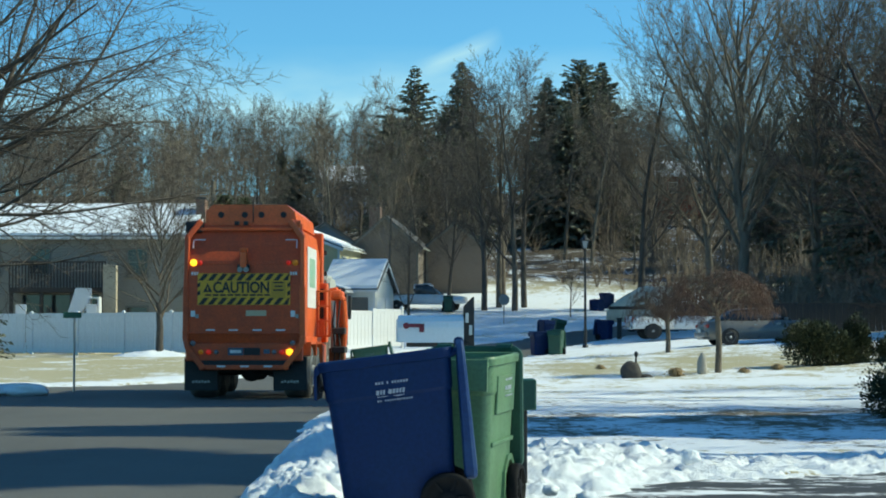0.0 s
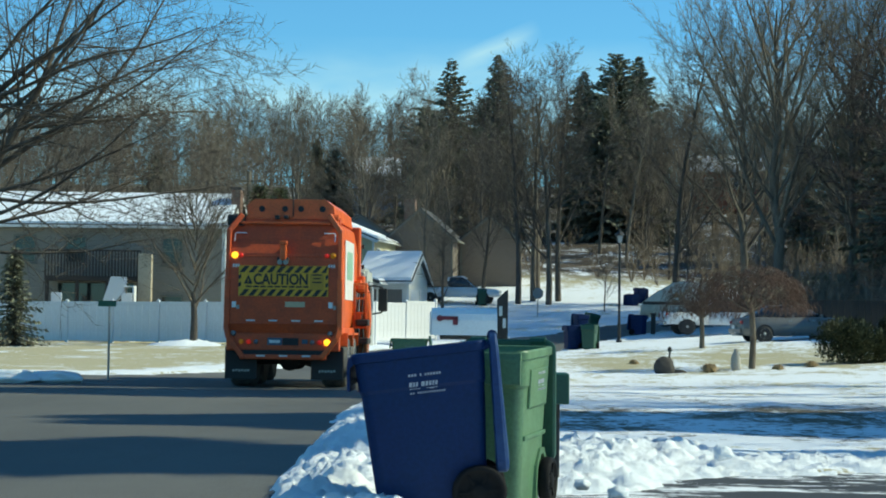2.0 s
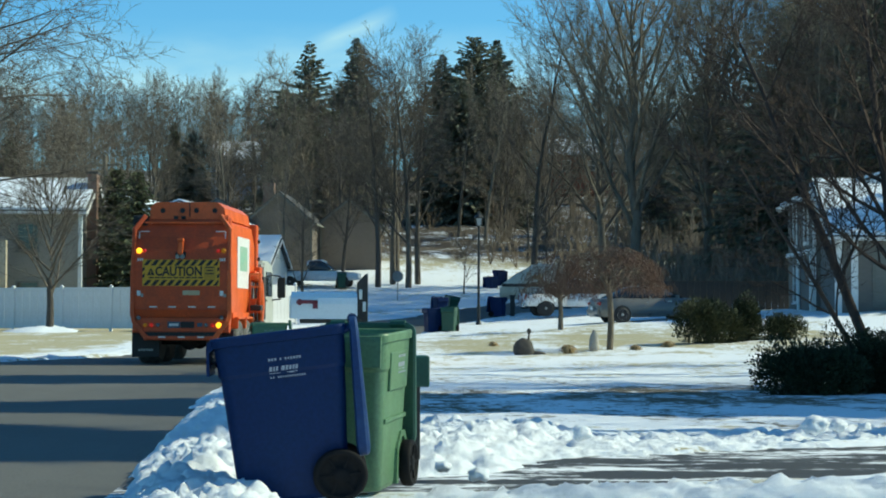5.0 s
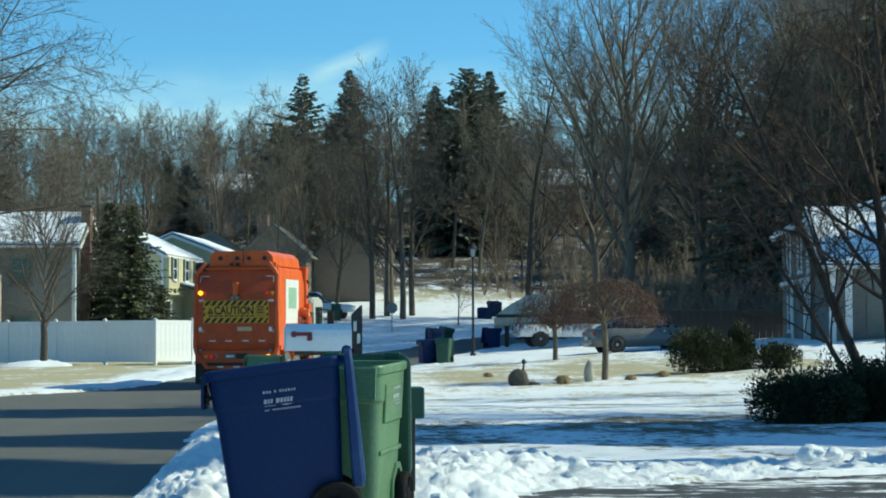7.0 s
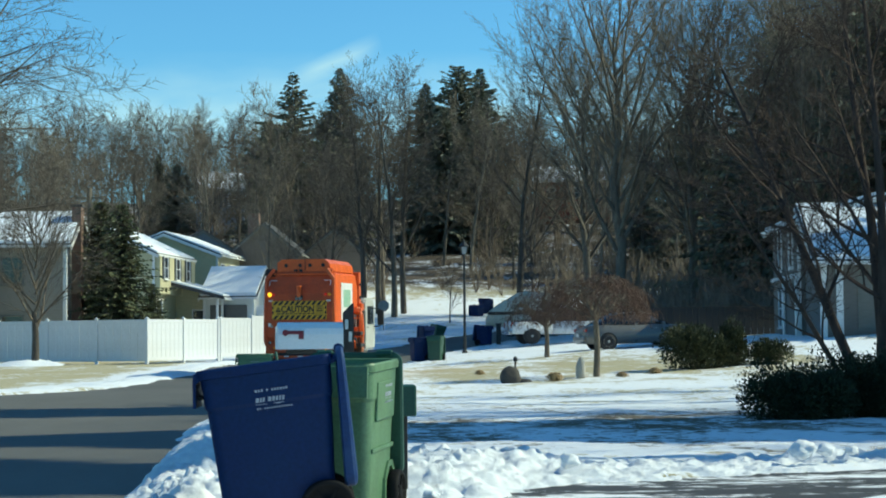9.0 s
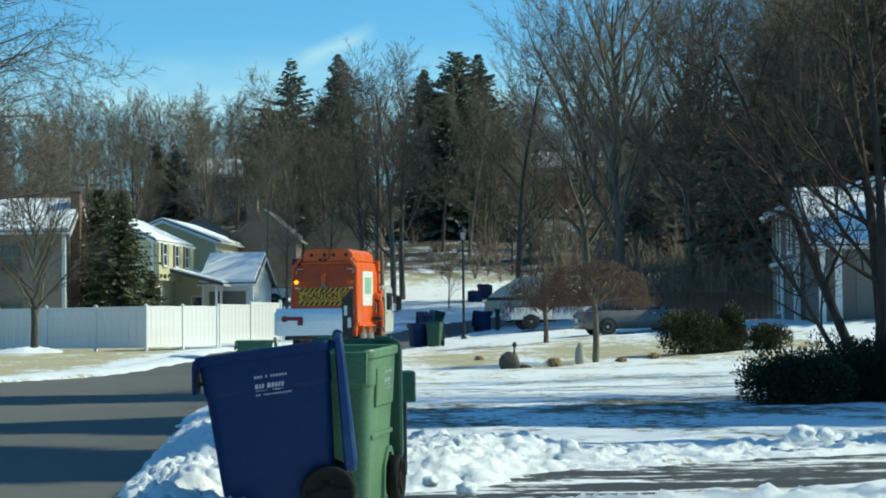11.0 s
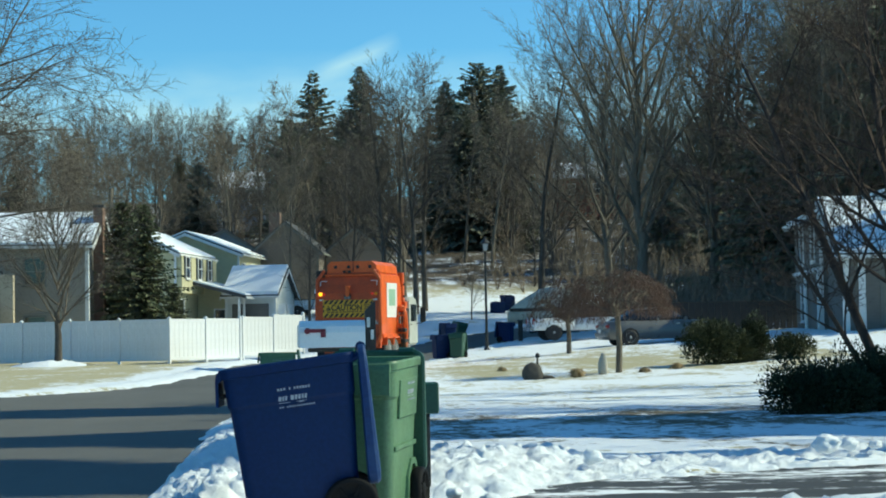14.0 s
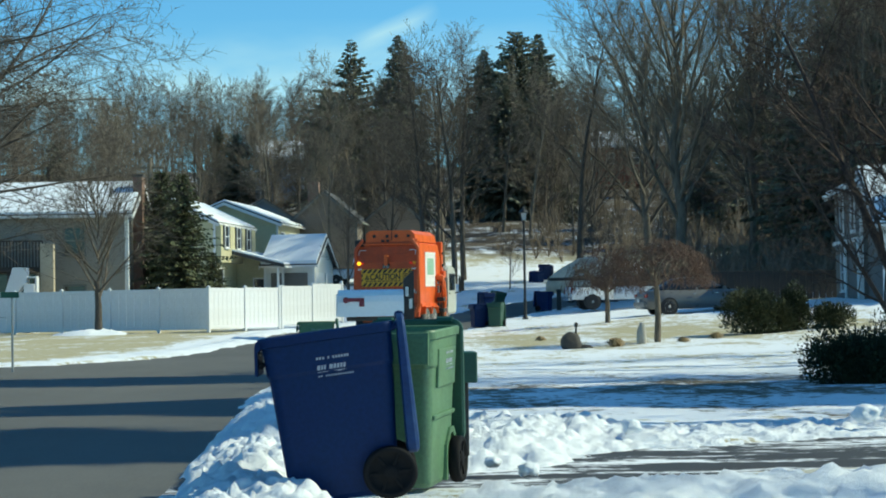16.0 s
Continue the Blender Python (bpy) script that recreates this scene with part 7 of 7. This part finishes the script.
cedar_me = conifer_meshes(451, 8.0, 2.3, M_CEDARLEAF, 46, 15, 0.03, 0.25, 0.027, 0.55)
for x, y, h, rz in ((-9.55, 92.3, 7.4, 20), (-10.8, 94.5, 7.6, 150), (-8.2, 93.0, 3.6, 260)):
    put_tree("cedar_tree", cedar_me, Matrix.Translation(on(x, y)) @ pose(0, 0, 0, 0, 0, rz) @ Matrix.Scale(h / 8.0, 4), "shaggy dark green cedar behind the fence", "cedars behind the fence")
ys = conifer_meshes(421, 3.9, 1.25, M_NEEDLE, 24, 11, 0.03, 0.0, 0.05)
put_tree("spruce", ys, Matrix.Translation(on(-18.25, 75.5)), "young dark spruce on the verge")
conifer(30.6, 74.2, 12.5, 2, 40, "dense dark spruce beside the house beyond the lawn")
# dense conifers off to the side of the lawn, whose shade falls over it and the street
shade_me = conifer_meshes(431, 13.0, 3.0, M_NEEDLE, 30, 12, 0.05, 0.0, 0.05)
for k, (x, y, s) in enumerate(((22.0, 26.2, 1.5), (25.0, 28.0, 1.7), (20.0, 24.6, 1.1), (30.0, 29.0, 1.8), (29, 26, 1.75))):
    put_tree("spruce", shade_me, Matrix.Translation(on(x, y)) @ pose(0, 0, 0, 0, 0, 70 * k) @ Matrix.Scale(s, 4), "dense dark spruce beside the lawn", "spruces beside the lawn")
pine_me = conifer_meshes(441, 25.0, 3.2, M_NEEDLE, 14, 12, 0.72, 0.0, 0.045)
for k, (x, y, s) in enumerate(((22.5, 19.4, 1.0), (24.5, 20.6, 1.08), (24.0, 39.6, 1.0), (27.5, 38.6, 1.15))):
    put_tree("pine", pine_me, Matrix.Translation(on(x, y)) @ pose(0, 0, 0, 0, 0, 50 * k) @ Matrix.Scale(s, 4), "tall pine with a bare bole beside the lawn", "pines beside the lawn")
for k, (x, y, h) in enumerate(((19, 44.0, 13), (26, 34.5, 15), (24, 23.0, 15), (24, 31.8, 14), (14.0, 12.2, 9.0), (16.5, 11.6, 9.5))):
    garden_tree(x, y, h, k % 3, 50 * k, "tall bare tree beside the lawn", "trees beside the lawn")


def tuft(x, y, s, seed):
    rg = random.Random(seed)
    t = thing("grass_tuft", Matrix.Translation(on(x, y, 0.03)), "dry straw-coloured tuft of ornamental grass in snow", "grass", "dry grass tufts")
    V, F = [], []
    for k in range(260):
        a, l = rg.uniform(0, 6.283), s * rg.uniform(0.6, 1.1)
        o = Vector((math.cos(a), math.sin(a), 0))
        p = o * s * 0.25 * rg.random()
        sp = rg.uniform(0.2, 1.1)
        m = p + o * sp * l * 0.55 + Vector((0, 0, l * (0.85 - 0.35 * sp)))
        e = m + o * sp * l * 0.45 + Vector((0, 0, -0.5 * l * sp))
        w = Vector((-o.y, o.x, 0)) * 0.012
        i = len(V)
        V += [tuple(p - w), tuple(p + w), tuple(m + w), tuple(m - w), tuple(e)]
        F += [(i, i + 1, i + 2, i + 3), (i + 3, i + 2, i + 4)]
    me = bpy.data.meshes.new("blades")
    me.from_pydata(V, [], F)
    part("blades", me, M_STRAW, t)


tuft(6.35, 52.5, 0.34, 1)
tuft(8.45, 54.0, 0.22, 2)
tuft(9.55, 55.0, 0.26, 3)
tuft(4.9, 60.0, 0.2, 4)

# lawn ornaments: dark rock with a staff, pale wrapped shrub
orn = thing("garden_ornament", Matrix.Translation(on(5.15, 52.5, 0.02)), "dark stone garden ornament with an upright staff", "ornament")
bm = bmesh.new()
bmesh.ops.create_icosphere(bm, subdivisions=3, radius=0.26)
for q in bm.verts:
    q.co = Vector((q.co.x * 1.15, q.co.y * 0.8, q.co.z * 1.15 + 0.18)) * (1 + 0.22 * noise.noise(q.co * 5))
part("rock", bm, paint("dark_stone", (0.05, 0.045, 0.04), 0.9, 0, 0.4, (0.12, 0.11, 0.1), 6, 30, 0.3), orn, "", True)
bm = bmesh.new()
rod(bm, (0.1, 0, 0.3), (0.12, 0, 0.62), 0.035, 0.025, 8)
lathe(bm, [(0.02, 0.6), (0.06, 0.64), (0.055, 0.72), (0.01, 0.76)], 10, pose(0.12, 0, 0))
part("staff", bm, M_POST, orn)
bm = bmesh.new()
bmesh.ops.create_icosphere(bm, subdivisions=2, radius=0.13)
for q in bm.verts:
    q.co = Vector((q.co.x * 1.8 + 0.36, q.co.y, q.co.z * 0.7 + 0.05))
part("foot_stone", bm, M_POST, orn, "", True)
wr = thing("wrapped_shrub", Matrix.Translation(on(7.3, 54.2, 0.02)), "small shrub wrapped in pale burlap", "shrub")
bm = bmesh.new()
lathe(bm, [(0.12, 0), (0.15, 0.12), (0.14, 0.35), (0.1, 0.5), (0.06, 0.56), (0.075, 0.6), (0.02, 0.64)], 12)
for q in bm.verts:
    q.co += Vector((0.02 * noise.noise(q.co * 9), 0.02 * noise.noise(q.co * 9 + Vector((4, 0, 0))), 0))
part("burlap", bm, M_TARP_PALE, wr, "", True)


# ---- what moves ----
# seconds, x, y of the rear of the truck, heading in degrees to the right
TRUCK = [
    (0.0, -3.90, 37.65, 1.3), (0.5, -3.89, 37.70, 1.3), (1.0, -3.89, 37.82, 1.3), (1.5, -3.89, 38.15, 1.3), (2.0, -3.91, 38.75, 1.4),
    (2.5, -3.92, 39.6, 1.6), (3.0, -3.92, 40.5, 1.8), (3.5, -3.92, 41.55, 2.2), (4.2, -3.85, 43.2, 3.2), (5.0, -3.65, 45.4, 5.5), (5.6, -3.40, 47.2, 7.0),
    (6.0, -3.17, 48.5, 8.0), (6.5, -2.91, 50.7, 8.6), (7.0, -2.60, 53.1, 9.3), (7.5, -2.21, 55.6, 10.2), (8.0, -1.72, 58.2, 11.0),
    (8.5, -1.19, 60.9, 11.4), (9.0, -0.75, 63.3, 11.6), (9.5, -0.40, 65.3, 11.7), (10.1, -0.12, 66.9, 11.8), (10.8, 0.07, 67.8, 11.9),
    (11.6, 0.13, 68.0, 12.0), (12.5, 0.15, 68.0, 12.0), (16.0, 0.15, 68.0, 12.0)]


def motions():
    tt, xx, yy, hh = (np.array(c) for c in zip(*TRUCK))

    def truck_pose(x, y, h):
        # the truck stands on the road under its axles
        a = radians(h)
        z0 = float(land(x + 2.0 * math.sin(a), y + 2.0 * math.cos(a)))
        z1 = float(land(x + 5.4 * math.sin(a), y + 5.4 * math.cos(a)))
        tilt = math.degrees(math.atan2(z1 - z0, 3.4))
        return pose(x, y, z0 - 2.0 * (z1 - z0) / 3.4 + 0.015, tilt, 0, -h)
    walk(truck, [(t, truck_pose(x, y, h)) for t, x, y, h in TRUCK])
    # the lifting arm draws in after setting the bin down, and the bin settles
    walk(lifting_arm, [(t, pose(x, 0, 0)) for t, x in ((0, 0.24), (0.8, 0.24), (1.2, 0.10), (1.6, 0.04), (2.0, -0.04), (2.3, -0.06), (16, -0.06))])
    rest = kerb_bin.matrix_basis.copy()
    walk(kerb_bin, [(0, rest @ pose(0, 0, 0, 8)), (0.15, rest @ pose(0, 0, 0, 5)), (0.35, rest), (0.6, rest), (16, rest)])
    # wheels turn with the way gone
    times = np.arange(0, 16.01, 0.1)
    way = np.r_[0, np.cumsum(np.hypot(np.diff(np.interp(times, tt, xx)), np.diff(np.interp(times, tt, yy))))]
    for w in truck_wheels:
        at = tuple(w.location)
        walk(w, [(float(t), pose(*at, -math.degrees(s / 0.535))) for t, s in zip(times, way)])


motions()
